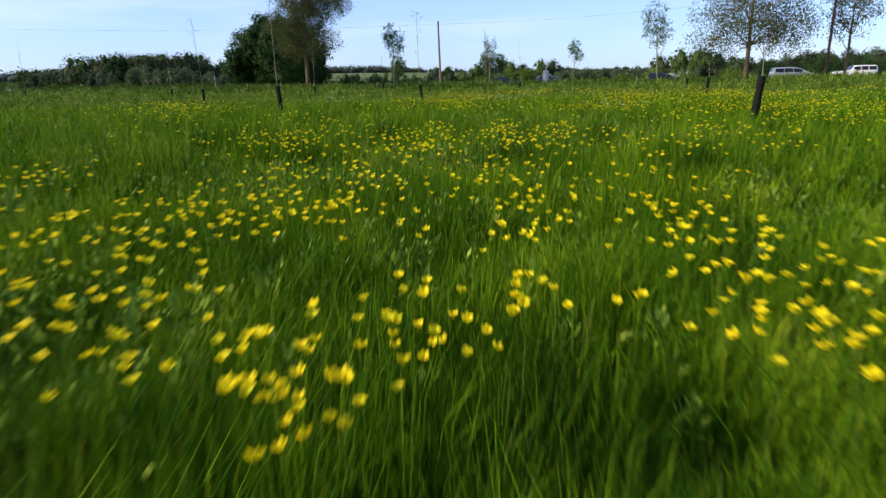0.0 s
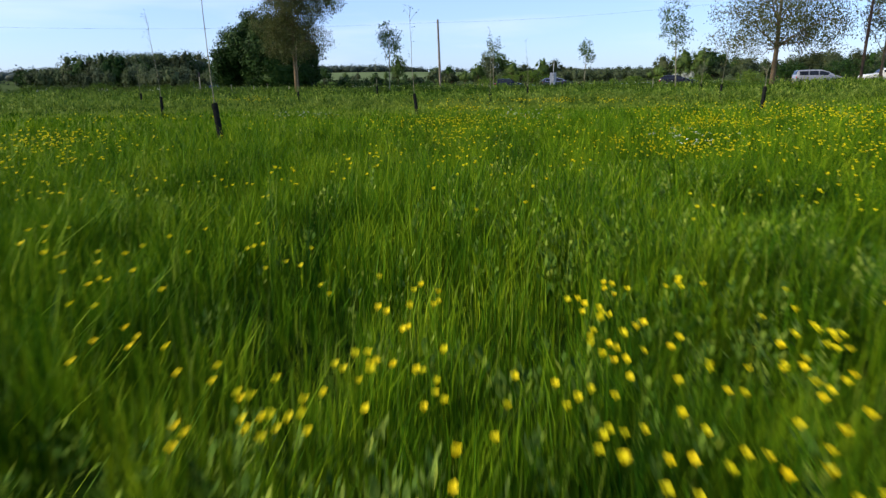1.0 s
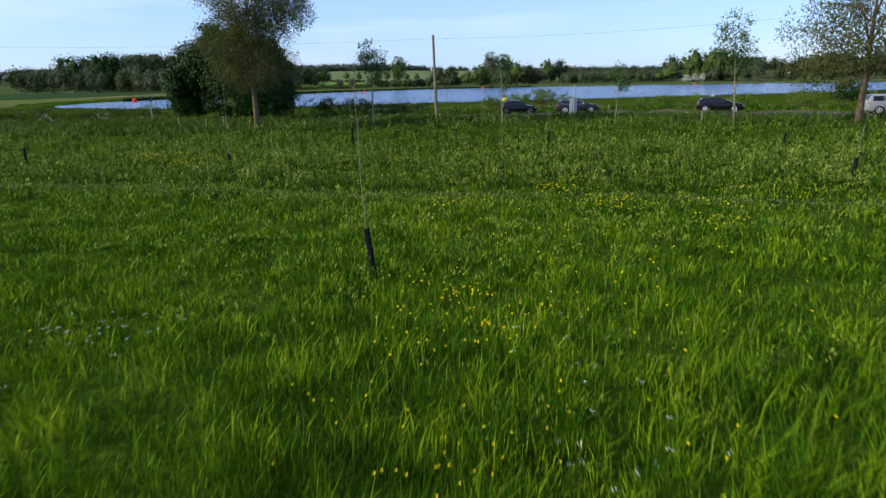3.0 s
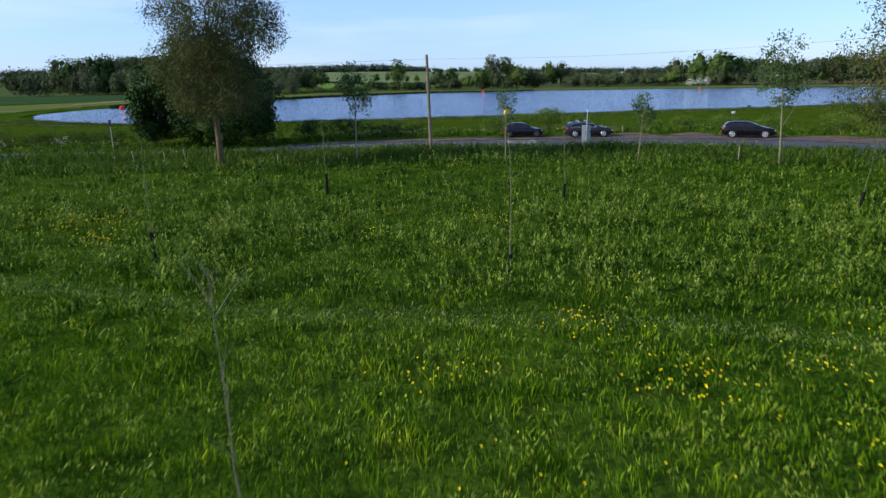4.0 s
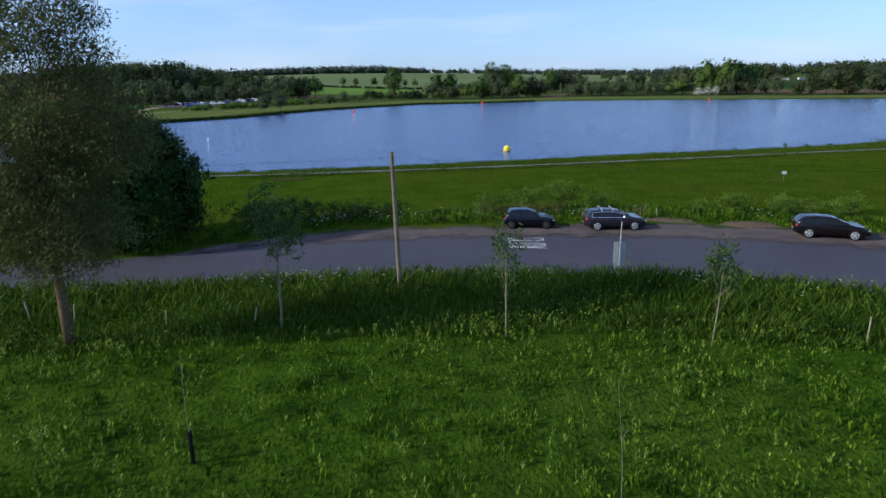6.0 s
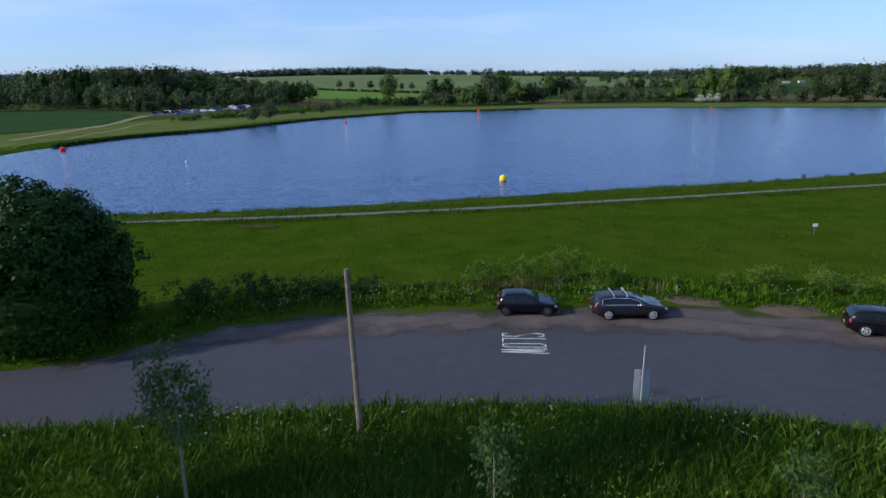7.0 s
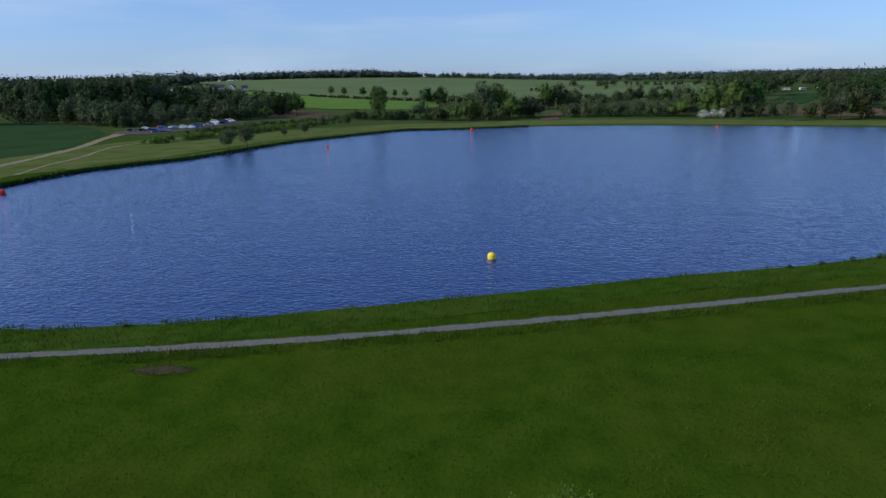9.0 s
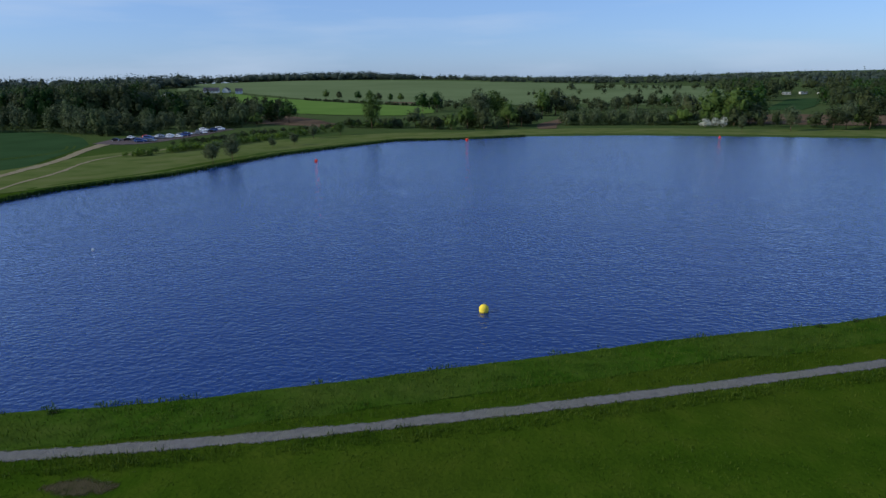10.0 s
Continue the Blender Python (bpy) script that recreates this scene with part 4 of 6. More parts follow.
def woodland(name, spots, quads, clump, mat, label, seed, shape=(0.34, 0.03), small=4):
    """Many trees nobody could count: one mesh of leaf clumps. spots: (x, y, height) array; shape: width and how deep the crowns reach into the ground, as shares of the height."""
    rng = np.random.default_rng(seed)
    P, N, hearts = [], [], []
    for x, y, h in spots:
        z0 = float(land(x, y)) - shape[1] * h
        w = h * shape[0] * rng.uniform(0.8, 1.3)
        lobes = [(np.array((x, y, z0 + h * 0.51)), np.array((w * 0.72, w * 0.72, h * 0.46)))]
        for k in range(small):
            a, f = rng.uniform(0, 2 * np.pi), rng.uniform(0.2, 1.0)
            r = w * rng.uniform(0.22, 0.42)
            lobes.append((np.array((x + math.cos(a) * w * f * 0.8, y + math.sin(a) * w * f * 0.8, z0 + h * (1.06 - 0.55 * f) - r * 0.8)), np.array((r, r, r * rng.uniform(0.9, 1.7)))))
        p = lobe_points(lobes, quads, rng, 0.7)
        hearts += lobes
        P.append(p)
        N.append((p - np.array((x, y, z0 + h * 0.4))) / np.array((w, w, h * 0.5)))
    P, N = np.concatenate(P), np.concatenate(N)
    P = P + rng.normal(size=P.shape) * clump * 0.45
    V, F = leaf_arrays(P, clump * 1.2, clump * 0.7, rng, -0.6, N / (np.linalg.norm(N, axis=1)[:, None] + 1e-9), 1.0)
    V, F = joined((V, F), heart_arrays(hearts, rng, 2, 0.5))
    return tagged(new(name, mesh_arrays(name, V, F, mat, True)), label, "woodland", "", "stuff")


def scatter(rng, n, a, b, depth, h0, h1):
    """n spots along the line a-b, up to depth behind it."""
    t, d = rng.random(n), rng.random(n) ** 1.2
    a, b = np.array(a, float), np.array(b, float)
    nrm = np.array([-(b - a)[1], (b - a)[0]])
    nrm /= np.linalg.norm(nrm)
    if nrm[1] < 0:
        nrm = -nrm
    xy = a + (b - a) * t[:, None] + nrm * (d * depth)[:, None]
    return np.column_stack([xy, rng.uniform(h0, h1, n)])


rw = np.random.default_rng(9)


def mixed(name, spots, shares, quads, clump, label, seed, shape, small=5):
    """A wood of several kinds of tree: (material, share of the trees)."""
    pick = np.random.default_rng(seed).choice(len(shares), len(spots), p=[w for _, w in shares])
    for k, (mat, _) in enumerate(shares):
        if (pick == k).any():
            woodland(name, spots[pick == k], quads, clump, mat, label, seed + k, shape, small)


def outside(spots, corners):
    """Leaves out the spots within a clearing, given by its corners."""
    c = np.array(corners, float)
    x, y = spots[:, 0], spots[:, 1]
    inside = np.zeros(len(spots), bool)
    for a, b in zip(c, np.roll(c, -1, 0)):
        inside ^= ((a[1] > y) != (b[1] > y)) & (x < (b[0] - a[0]) * (y - a[1]) / (b[1] - a[1] + 1e-12) + a[0])
    return spots[~inside]


west = np.vstack([scatter(rw, 34, (-288, 430), (-240, 425), 60, 23, 28.5), scatter(rw, 60, (-245, 425), (-190, 440), 55, 22, 28.5), scatter(rw, 26, (-190, 440), (-150, 445), 50, 15, 21), scatter(rw, 34, (-152, 432), (-108, 462), 40, 11, 17), scatter(rw, 50, (-400, 540), (-330, 520), 140, 17, 22), scatter(rw, 60, (-330, 500), (-190, 500), 100, 16, 21)])
mixed("woodland", west, [(M_WOOD, 0.5), (M_OAK, 0.28), (M_WOODB, 0.22)], 400, 1.15, "dark mixed woodland behind the crop field", 301, (0.36, 0.03))
mixed("wood_edge", np.vstack([scatter(rw, 30, (-290, 402), (-205, 388), 10, 11, 17), scatter(rw, 20, (-207, 388), (-172, 368), 10, 10, 15), scatter(rw, 26, (-164, 358), (-118, 414), 12, 5, 9), scatter(rw, 22, (-175, 384), (-120, 420), 24, 8, 14)]), [(M_WOODB, 0.55), (M_WOOD, 0.25), (M_PALEWILLOW, 0.2)], 340, 0.8, "paler willows and ash along the wood edge", 311, (0.36, 0.03))
mixed("thicket", np.vstack([scatter(rw, 60, (49, 391), (116, 384), 12, 6, 8.5), scatter(rw, 30, (60, 404), (112, 400), 14, 7, 9.5)]), [(M_WOODB, 0.7), (M_PALEWILLOW, 0.3)], 260, 0.5, "dense grey-green willow thicket on the far shore", 321, (0.36, 0.03))
mixed("shore_thicket", np.vstack([scatter(rw, 30, (-18, 377), (40, 398), 10, 4.5, 9), scatter(rw, 14, (44, 474), (80, 500), 12, 6, 11), scatter(rw, 14, (106, 384), (136, 378), 14, 6, 11), scatter(rw, 16, (136, 362), (210, 345), 12, 4, 9), scatter(rw, 16, (-60, 396), (-30, 392), 8, 3, 6)]), [(M_WOOD, 0.5), (M_WOODC, 0.25), (M_WOODB, 0.25)], 260, 0.55, "bushy undergrowth below the shore trees", 381, (0.55, 0.03))
mixed("shore_scrub", np.vstack([scatter(rw, 40, (-108, 276), (-90, 303), 7, 1.8, 3.2), scatter(rw, 44, (-90, 303), (-80, 334), 7, 1.8, 3.4), scatter(rw, 46, (-80, 334), (-58, 376), 7, 1.8, 3.4)]), [(M_SHRUB, 0.6), (M_WOODC, 0.4)], 130, 0.32, "low green scrub along the far bank", 331, (0.6, 0.03), 3)
mixed("hedge_scrub", np.vstack([scatter(rw, 40, (-112, 312), (-96, 352), 5, 1.2, 2.6), scatter(rw, 50, (-98, 352), (-62, 404), 6, 1.5, 3.4), scatter(rw, 40, (-60, 396), (-12, 384), 8, 2, 5)]), [(M_WOODC, 0.4), (M_WOOD, 0.6)], 110, 0.36, "darker hedge scrub below the fields", 341, (0.6, 0.03), 3)
east = np.vstack([scatter(rw, 150, (205, 545), (640, 430), 170, 15, 21), scatter(rw, 60, (240, 690), (560, 640), 120, 15, 21), scatter(rw, 50, (215, 430), (440, 360), 70, 14, 19), scatter(rw, 14, (140, 400), (178, 480), 18, 8, 13)])
mixed("east_wood", outside(east, [(192, 478), (214, 474), (348, 705), (316, 712)]), [(M_WOOD, 0.55), (M_OAK, 0.3), (M_WOODB, 0.15)], 250, 1.25, "dark woodland on the far side of the lake", 351, (0.4, 0.03))
mixed("hedgerows", np.vstack([scatter(rw, 90, (-178, 762), (-46, 644), 3, 1.2, 2.6), scatter(rw, 22, (-46, 646), (40, 630), 12, 3, 9), scatter(rw, 14, (60, 800), (240, 770), 10, 3, 9), scatter(rw, 34, (95, 640), (190, 600), 10, 2, 6), scatter(rw, 30, (130, 900), (330, 860), 14, 7, 12), scatter(rw, 12, (-30, 560), (10, 590), 14, 4, 9), scatter(rw, 30, (70, 520), (165, 575), 12, 4, 8)]), [(M_WOOD, 0.6), (M_WOODB, 0.4)], 84, 1.0, "field hedgerows and trees beyond the lake", 361, (0.5, 0.03), 3)
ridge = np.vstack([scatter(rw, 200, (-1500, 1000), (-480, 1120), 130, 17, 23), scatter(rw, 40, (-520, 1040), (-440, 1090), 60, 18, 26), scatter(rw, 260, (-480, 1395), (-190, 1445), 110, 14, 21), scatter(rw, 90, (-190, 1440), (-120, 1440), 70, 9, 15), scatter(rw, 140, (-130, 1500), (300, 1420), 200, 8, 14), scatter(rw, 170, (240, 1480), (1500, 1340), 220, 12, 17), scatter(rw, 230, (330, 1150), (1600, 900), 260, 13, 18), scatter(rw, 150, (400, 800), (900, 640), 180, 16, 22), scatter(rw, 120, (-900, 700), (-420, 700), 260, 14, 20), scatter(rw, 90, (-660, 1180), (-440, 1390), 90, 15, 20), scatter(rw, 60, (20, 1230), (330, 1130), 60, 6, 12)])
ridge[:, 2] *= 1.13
woodland("ridge_woods", ridge, 46, 2.5, M_HAZEWOOD, "distant wooded ridge along the horizon", 371, (0.85, 0.16), 1)


# ---- cars ----
def paint(name, c, rough=0.28):
    return material(name, [c, tuple(v * 1.15 for v in c)], 2.0, 0.2, 0.0, spec=0.3, coat=0.15)


M_NAVY, M_CHARCOAL, M_BLACKCAR = paint("navy_paint", (0.003, 0.004, 0.010)), paint("charcoal_paint", (0.020, 0.017, 0.024)), paint("black_paint", (0.006, 0.004, 0.006))
M_SILVER, M_CREAM, M_REDCAR, M_BLUECAR, M_WHITECAR = paint("silver_paint", (0.19, 0.20, 0.22)), paint("cream_paint", (0.55, 0.53, 0.47)), paint("red_paint", (0.45, 0.02, 0.015)), paint("blue_paint", (0.04, 0.07, 0.2)), paint("white_paint", (0.82, 0.82, 0.82))
M_GLASS = material("dark_car_glass", [(0.008, 0.010, 0.014), (0.014, 0.017, 0.022)], 2, 0.06, spec=0.3)
M_TYRE = material("tyre_rubber", [(0.012, 0.012, 0.012), (0.022, 0.022, 0.022)], 30, 0.85)
M_ALLOY = material("alloy_wheel", [(0.5, 0.5, 0.52), (0.6, 0.6, 0.62)], 4, 0.35, 0.6, spec=0.5)
M_DARKRIM = material("dark_wheel", [(0.03, 0.03, 0.032), (0.05, 0.05, 0.05)], 4, 0.5, spec=0.5)
M_TRIM = material("black_trim", [(0.01, 0.01, 0.01), (0.018, 0.018, 0.018)], 10, 0.6, spec=0.3)
M_TAIL = material("tail_lamp", [(0.4, 0.02, 0.02), (0.5, 0.04, 0.03)], 8, 0.15, spec=0.6, coat=1.0)
M_LAMP = material("head_lamp", [(0.16, 0.17, 0.19), (0.24, 0.25, 0.27)], 8, 0.12, spec=0.6, coat=1.0)
M_PLATE = material("rear_plate", [(0.30, 0.23, 0.035), (0.34, 0.27, 0.04)], 2, 0.5)
M_CHROME = material("bright_trim", [(0.6, 0.6, 0.62), (0.7, 0.7, 0.72)], 3, 0.2, 0.9)

# outlines: share of length -> roof line height, share of full height
HATCH = dict(L=3.45, W=1.60, H=1.30, base=2.42, belt=0.82, roof=[(0, 0.50), (0.02, 0.64), (0.075, 0.84), (0.14, 0.965), (0.3, 1.0), (0.48, 0.985), (0.58, 0.90), (0.70, 0.685), (0.75, 0.655), (0.93, 0.57), (0.985, 0.47), (1, 0.40)],
             side=[(0.10, 0.30), (0.32, 0.60)], screen=(0.575, 0.695), rear=(0.028, 0.12), wheel=0.28)
ESTATE = dict(L=4.16, W=1.70, H=1.35, base=2.52, belt=0.88, roof=[(0, 0.50), (0.015, 0.66), (0.065, 0.87), (0.12, 0.955), (0.28, 1.0), (0.46, 0.985), (0.56, 0.915), (0.72, 0.715), (0.77, 0.675), (0.90, 0.60), (0.965, 0.50), (1, 0.37)],
              side=[(0.11, 0.245), (0.258, 0.42), (0.433, 0.62)], screen=(0.565, 0.715), rear=(0.024, 0.10), wheel=0.315)
MPV = dict(L=4.75, W=1.85, H=1.74, base=2.85, belt=1.02, roof=[(0, 0.5), (0.01, 0.66), (0.035, 0.9), (0.07, 0.975), (0.3, 1.0), (0.52, 0.985), (0.64, 0.88), (0.79, 0.655), (0.83, 0.62), (0.94, 0.54), (0.985, 0.45), (1, 0.38)],
           side=[(0.07, 0.25), (0.265, 0.45), (0.465, 0.66)], screen=(0.635, 0.785), rear=(0.015, 0.06), wheel=0.325)
OFFROAD = dict(L=4.55, W=1.85, H=1.80, base=2.65, belt=1.10, roof=[(0, 0.55), (0.006, 0.72), (0.02, 0.93), (0.05, 0.985), (0.3, 1.0), (0.50, 0.99), (0.56, 0.95), (0.655, 0.70), (0.68, 0.68), (0.96, 0.63), (0.99, 0.52), (1, 0.42)],
               side=[(0.05, 0.22), (0.24, 0.40), (0.415, 0.575)], screen=(0.555, 0.65), rear=(0.008, 0.04), wheel=0.365)


def car(x, y, heading, kind, body, rim, label, group="", chrome=False, bars=False, tone=None):
    k = kind
    L, W, H = k["L"], k["W"], k["H"]
    ob = thing("car", pose(x, y, -0.055, 0, 0, heading), label, "car", group)
    rx, rz = [p[0] for p in k["roof"]], [p[1] * H for p in k["roof"]]

    def roof(u):
        return float(np.interp(u, rx, rz))

    def plan(u):
        """half width at sill level: rounded at both ends."""
        e = min(u, 1 - u)
        return W / 2 * (0.80 + 0.20 * min(1, e / 0.10) ** 0.5)

    def belt(u):
        return min(k["belt"] * (1 + 0.04 * (0.5 - u)), roof(u) - 0.015)

    def top_half(u):
        t = max(0.0, min(1.0, (roof(u) - belt(u)) / (H - k["belt"])))
        return plan(u) * (0.955 - 0.185 * t)

    def ring(u):
        X, w, b, r, tw = (u - 0.5) * L, plan(u), belt(u), roof(u), top_half(u)
        e = min(u, 1 - u)
        low = 0.20 + 0.16 * max(0, 1 - e / 0.06)
        half = [(w * 0.80, low), (w * 0.965, low + 0.09), (w, b * 0.62), (w * 0.985, b * 0.86), (w * 0.955, b), (tw + (w * 0.955 - tw) * 0.12, b + (r - b) * 0.86), (tw * 0.93, r - 0.008), (tw * 0.5, r + 0.018)]
        return [(X, -a, c) for a, c in half] + [(X, a, c) for a, c in half[::-1]]

    us = sorted(set([0, 0.006, 0.02, 0.05, 0.08, 0.1] + [round(v, 3) for v in np.linspace(0.14, 0.9, 22)] + [0.93, 0.955, 0.975, 0.99, 1.0] + rx))
    bm = bmesh.new()
    rings = [[bm.verts.new(p) for p in ring(u)] for u in us]
    n = len(rings[0])
    for a, b in zip(rings, rings[1:]):
        for i in range(n):
            j = (i + 1) % n
            bm.faces.new((a[i], b[i], b[j], a[j]))
    bm.faces.new(rings[0])
    bm.faces.new(rings[-1][::-1])
    bmesh.ops.recalc_face_normals(bm, faces=bm.faces[:])
    shell = part("body", bm, body, ob, smooth=True)

    def side_point(u, v, s, out=0.008):
        w, b, r, tw = plan(u), belt(u), roof(u), top_half(u)
        yy = w * 0.955 + (tw + (w * 0.955 - tw) * 0.12 - w * 0.955) * v / 0.86
        return ((u - 0.5) * L, s * (yy + out), b + (r - b) * v)

    def patch(points, name, mat, parent, label=""):
        b2 = bmesh.new()
        g = [[b2.verts.new(p) for p in row] for row in points]
        for a, b in zip(g, g[1:]):
            for i in range(len(a) - 1):
                b2.faces.new((a[i], a[i + 1], b[i + 1], b[i]))
        bmesh.ops.recalc_face_normals(b2, faces=b2.faces[:])
        bmesh.ops.solidify(b2, geom=b2.faces[:], thickness=0.004)
        return part(name, b2, mat, parent, label)

    for s in (-1, 1):
        for u0, u1 in k["side"]:
            us2 = np.linspace(u0, u1, 6)
            patch([[side_point(u, v, s) for u in us2] for v in (0.10, 0.45, 0.80)], "side_window", M_GLASS, shell)
        if chrome:
            b2 = bmesh.new()
            u0, u1 = k["side"][0][0] - 0.012, k["side"][-1][1] + 0.035
            line = [side_point(u, 0.04, s, 0.012) for u in np.linspace(u0, u1, 9)] + [side_point(u, 0.84, s, 0.012) for u in np.linspace(u1 - 0.06, u0 + 0.01, 9)]
            line.append(line[0])
            chain(b2, line, [0.021] * len(line), 5)
            part("window_trim", b2, M_CHROME, shell, "bright window surround")
        # door gap, handle and mirror
        for u in [(a[1] + b[0]) / 2 for a, b in zip(k["side"], k["side"][1:])]:
            b2 = bmesh.new()
            yy = plan(u) * 1.0 + 0.002
            box(b2, (u - 0.5) * L - 0.006, (u - 0.5) * L + 0.006, s * yy - 0.006, s * yy + 0.003, 0.33, k["belt"] * 0.84)
            part("door_gap", b2, M_TRIM, shell)
            b2 = bmesh.new()
            box(b2, (u - 0.5) * L + 0.05, (u - 0.5) * L + 0.22, s * yy - 0.02, s * yy + 0.022, k["belt"] * 0.86, k["belt"] * 0.86 + 0.03, 0.006)
            part("door_handle", b2, body, shell)
        b2 = bmesh.new()
        um = k["side"][-1][1] - 0.012
        bmesh.ops.create_icosphere(b2, subdivisions=2, radius=0.1, matrix=Matrix.LocRotScale(((um - 0.5) * L, s * (plan(um) + 0.09), k["belt"] + 0.07), None, (0.8, 1.0, 0.75)))
        part("wing_mirror", b2, M_CHROME if chrome else body, ob)
    for name, (u0, u1), rows in (("windscreen", k["screen"], 7), ("rear_window", k["rear"], 5)):
        pts = []
        for u in np.linspace(u0, u1, rows):
            tw = top_half(u) * 0.86
            tilt = 1 if name == "windscreen" else -1
            pts.append([((u - 0.5) * L + tilt * 0.012, tw * q, roof(u) + 0.012 + 0.016 * (1 - q * q)) for q in (-1, -0.5, 0, 0.5, 1)])
        patch(pts, name, M_GLASS, shell)
    # lamps, bumpers, plates
    for s in (-1, 1):
        for u, name, mat, hgt in ((0.018, "tail_lamp", M_TAIL, 0.56), (0.972, "headlamp", M_LAMP, 0.45)):
            b2 = bmesh.new()
            bmesh.ops.create_icosphere(b2, subdivisions=2, radius=1, matrix=Matrix.LocRotScale(((u - 0.5) * L, s * plan(u) * 0.86, H * hgt), None, (0.11 if u > 0.5 else 0.07, 0.13, 0.06 if u > 0.5 else 0.11)))
            part(name, b2, mat, ob)
    for u, name in ((-0.004, "rear_bumper"), (1.004, "front_bumper")):
        b2 = bmesh.new()
        X = (u - 0.5) * L
        box(b2, X - 0.05, X + 0.05, -W * 0.39, W * 0.39, 0.30, 0.44, 0.03)
        part(name, b2, M_TRIM if u > 0.5 else body, ob)
    b2 = bmesh.new()
    box(b2, -L / 2 - 0.056, -L / 2 - 0.045, -0.2, 0.2, 0.45, 0.54)
    part("number_plate", b2, M_PLATE, ob, "plain dull yellow rear plate")
    # wheels
    R = k["wheel"]
    for X in (-k["base"] / 2 - 0.03 * L * 0.3, k["base"] / 2 - 0.03 * L * 0.3):
        for s in (-1, 1):
            # flat black disc stands in for the shaded hollow of the wheel well
            b2 = bmesh.new()
            yy = s * (W / 2 + 0.004)
            arch = [b2.verts.new((X + math.cos(a) * (R + 0.055), yy, R - 0.02 + math.sin(a) * (R + 0.055))) for a in np.linspace(-0.25, math.pi + 0.25, 16)]
            b2.faces.new(arch)
            bmesh.ops.solidify(b2, geom=b2.faces[:], thickness=0.006)
            part("wheel_arch", b2, M_TRIM, ob)
            b2 = bmesh.new()
            prof = [(0.62, 0.10), (0.9, 0.105), (0.985, 0.085), (1.0, 0.05), (1.0, -0.05), (0.985, -0.085), (0.9, -0.105), (0.62, -0.10)]
            yw = s * (W / 2 - 0.065)
            rg = [[b2.verts.new((X + math.cos(a) * R * p, yw + q, R + math.sin(a) * R * p)) for p, q in prof] for a in (2 * math.pi * i / 20 for i in range(20))]
            for i in range(20):
                A, B = rg[i], rg[(i + 1) % 20]
                for j in range(len(prof) - 1):
                    b2.faces.new((A[j], A[j + 1], B[j + 1], B[j]))
            bmesh.ops.recalc_face_normals(b2, faces=b2.faces[:])
            tyre = part("tyre", b2, M_TYRE, ob, smooth=True)
            b2 = bmesh.new()
            yo = yw + s * 0.085
            for i in range(5):
                a = 2 * math.pi * i / 5 + 0.3
                tube(b2, (X, yo + s * 0.02, R), (X + math.cos(a) * R * 0.63, yo, R + math.sin(a) * R * 0.63), 0.055, 0.04, 4)
            ringp = [(X + math.cos(a) * R * 0.66, yo, R + math.sin(a) * R * 0.66) for a in np.linspace(0, 2 * math.pi, 21)]
            chain(b2, ringp, [0.03] * 21, 5)
            tube(b2, (X, yo - s * 0.02, R), (X, yo + s * 0.035, R), 0.07, 0.06, 8)
            part("rim", b2, rim, tyre)
            b2 = bmesh.new()
            tube(b2, (X, yw - s * 0.02, R), (X, yw + s * 0.045, R), R * 0.64, R * 0.64, 18)
            part("brake_disc", b2, M_TRIM, tyre)
    if bars:
        for u in (0.26, 0.44):
            b2 = bmesh.new()
            box(b2, (u - 0.5) * L - 0.024, (u - 0.5) * L + 0.024, -W * 0.40, W * 0.40, H + 0.07, H + 0.10, 0.008)
            for s in (-1, 1):
                box(b2, (u - 0.5) * L - 0.04, (u - 0.5) * L + 0.04, s * W * 0.36 - 0.04, s * W * 0.36 + 0.04, H - 0.03, H + 0.08)
            part("roof_bar", b2, M_ALLOY, ob, "silver roof bar")
    if chrome or tone:
        for s in (-1, 1):
            b2 = bmesh.new()
            chain(b2, [((u - 0.5) * L, s * top_half(u) * 0.93, roof(u) + 0.03) for u in np.linspace(0.12, 0.55, 8)], [0.016] * 8, 5)
            part("roof_rail", b2, M_TRIM, ob)
    return ob


car(4.87, 81.62, -1.5, HATCH, M_NAVY, M_DARKRIM, "small dark navy hatchback parked on the gravel lay-by", "cars parked in the lay-by")
car(10.67, 81.12, 1.5, ESTATE, M_CHARCOAL, M_ALLOY, "charcoal estate car with roof bars parked in the lay-by", "cars parked in the lay-by", True, True)
car(23.75, 78.45, -17, ESTATE, M_BLACKCAR, M_ALLOY, "black estate car with bright alloy wheels in the lay-by", "cars parked in the lay-by", False, False, True)
car(35.6, 71.7, -12, dict(MPV, L=4.55, H=1.62, base=2.75), M_SILVER, M_ALLOY, "silver people carrier parked at the lane edge", "cars parked in the lay-by")
car(41.75, 71.3, 170, dict(OFFROAD, L=4.1, H=1.66, base=2.45), M_CREAM, M_ALLOY, "cream off-road car with dark windows at the lane edge", "cars parked in the lay-by")
FAR_PARK = "cars in the far car park"
distant = [car(-147.7, 349, 8, HATCH, M_WHITECAR, M_ALLOY, "white hatchback in the far car park", FAR_PARK), car(-142.6, 353, 5, ESTATE, M_REDCAR, M_ALLOY, "red car in the far car park", FAR_PARK),
           car(-137.6, 356.0, 10, ESTATE, M_SILVER, M_ALLOY, "silver estate in the far car park", FAR_PARK), car(-148.5, 338.0, 5, HATCH, M_BLACKCAR, M_ALLOY, "black hatchback in the far car park", FAR_PARK),
           car(-134, 331, 12, MPV, M_BLUECAR, M_ALLOY, "blue people carrier in the far car park", FAR_PARK), car(-130.3, 387.0, 5, MPV, M_WHITECAR, M_ALLOY, "white van-like car in the far car park", FAR_PARK)]
rc = random.Random(5)
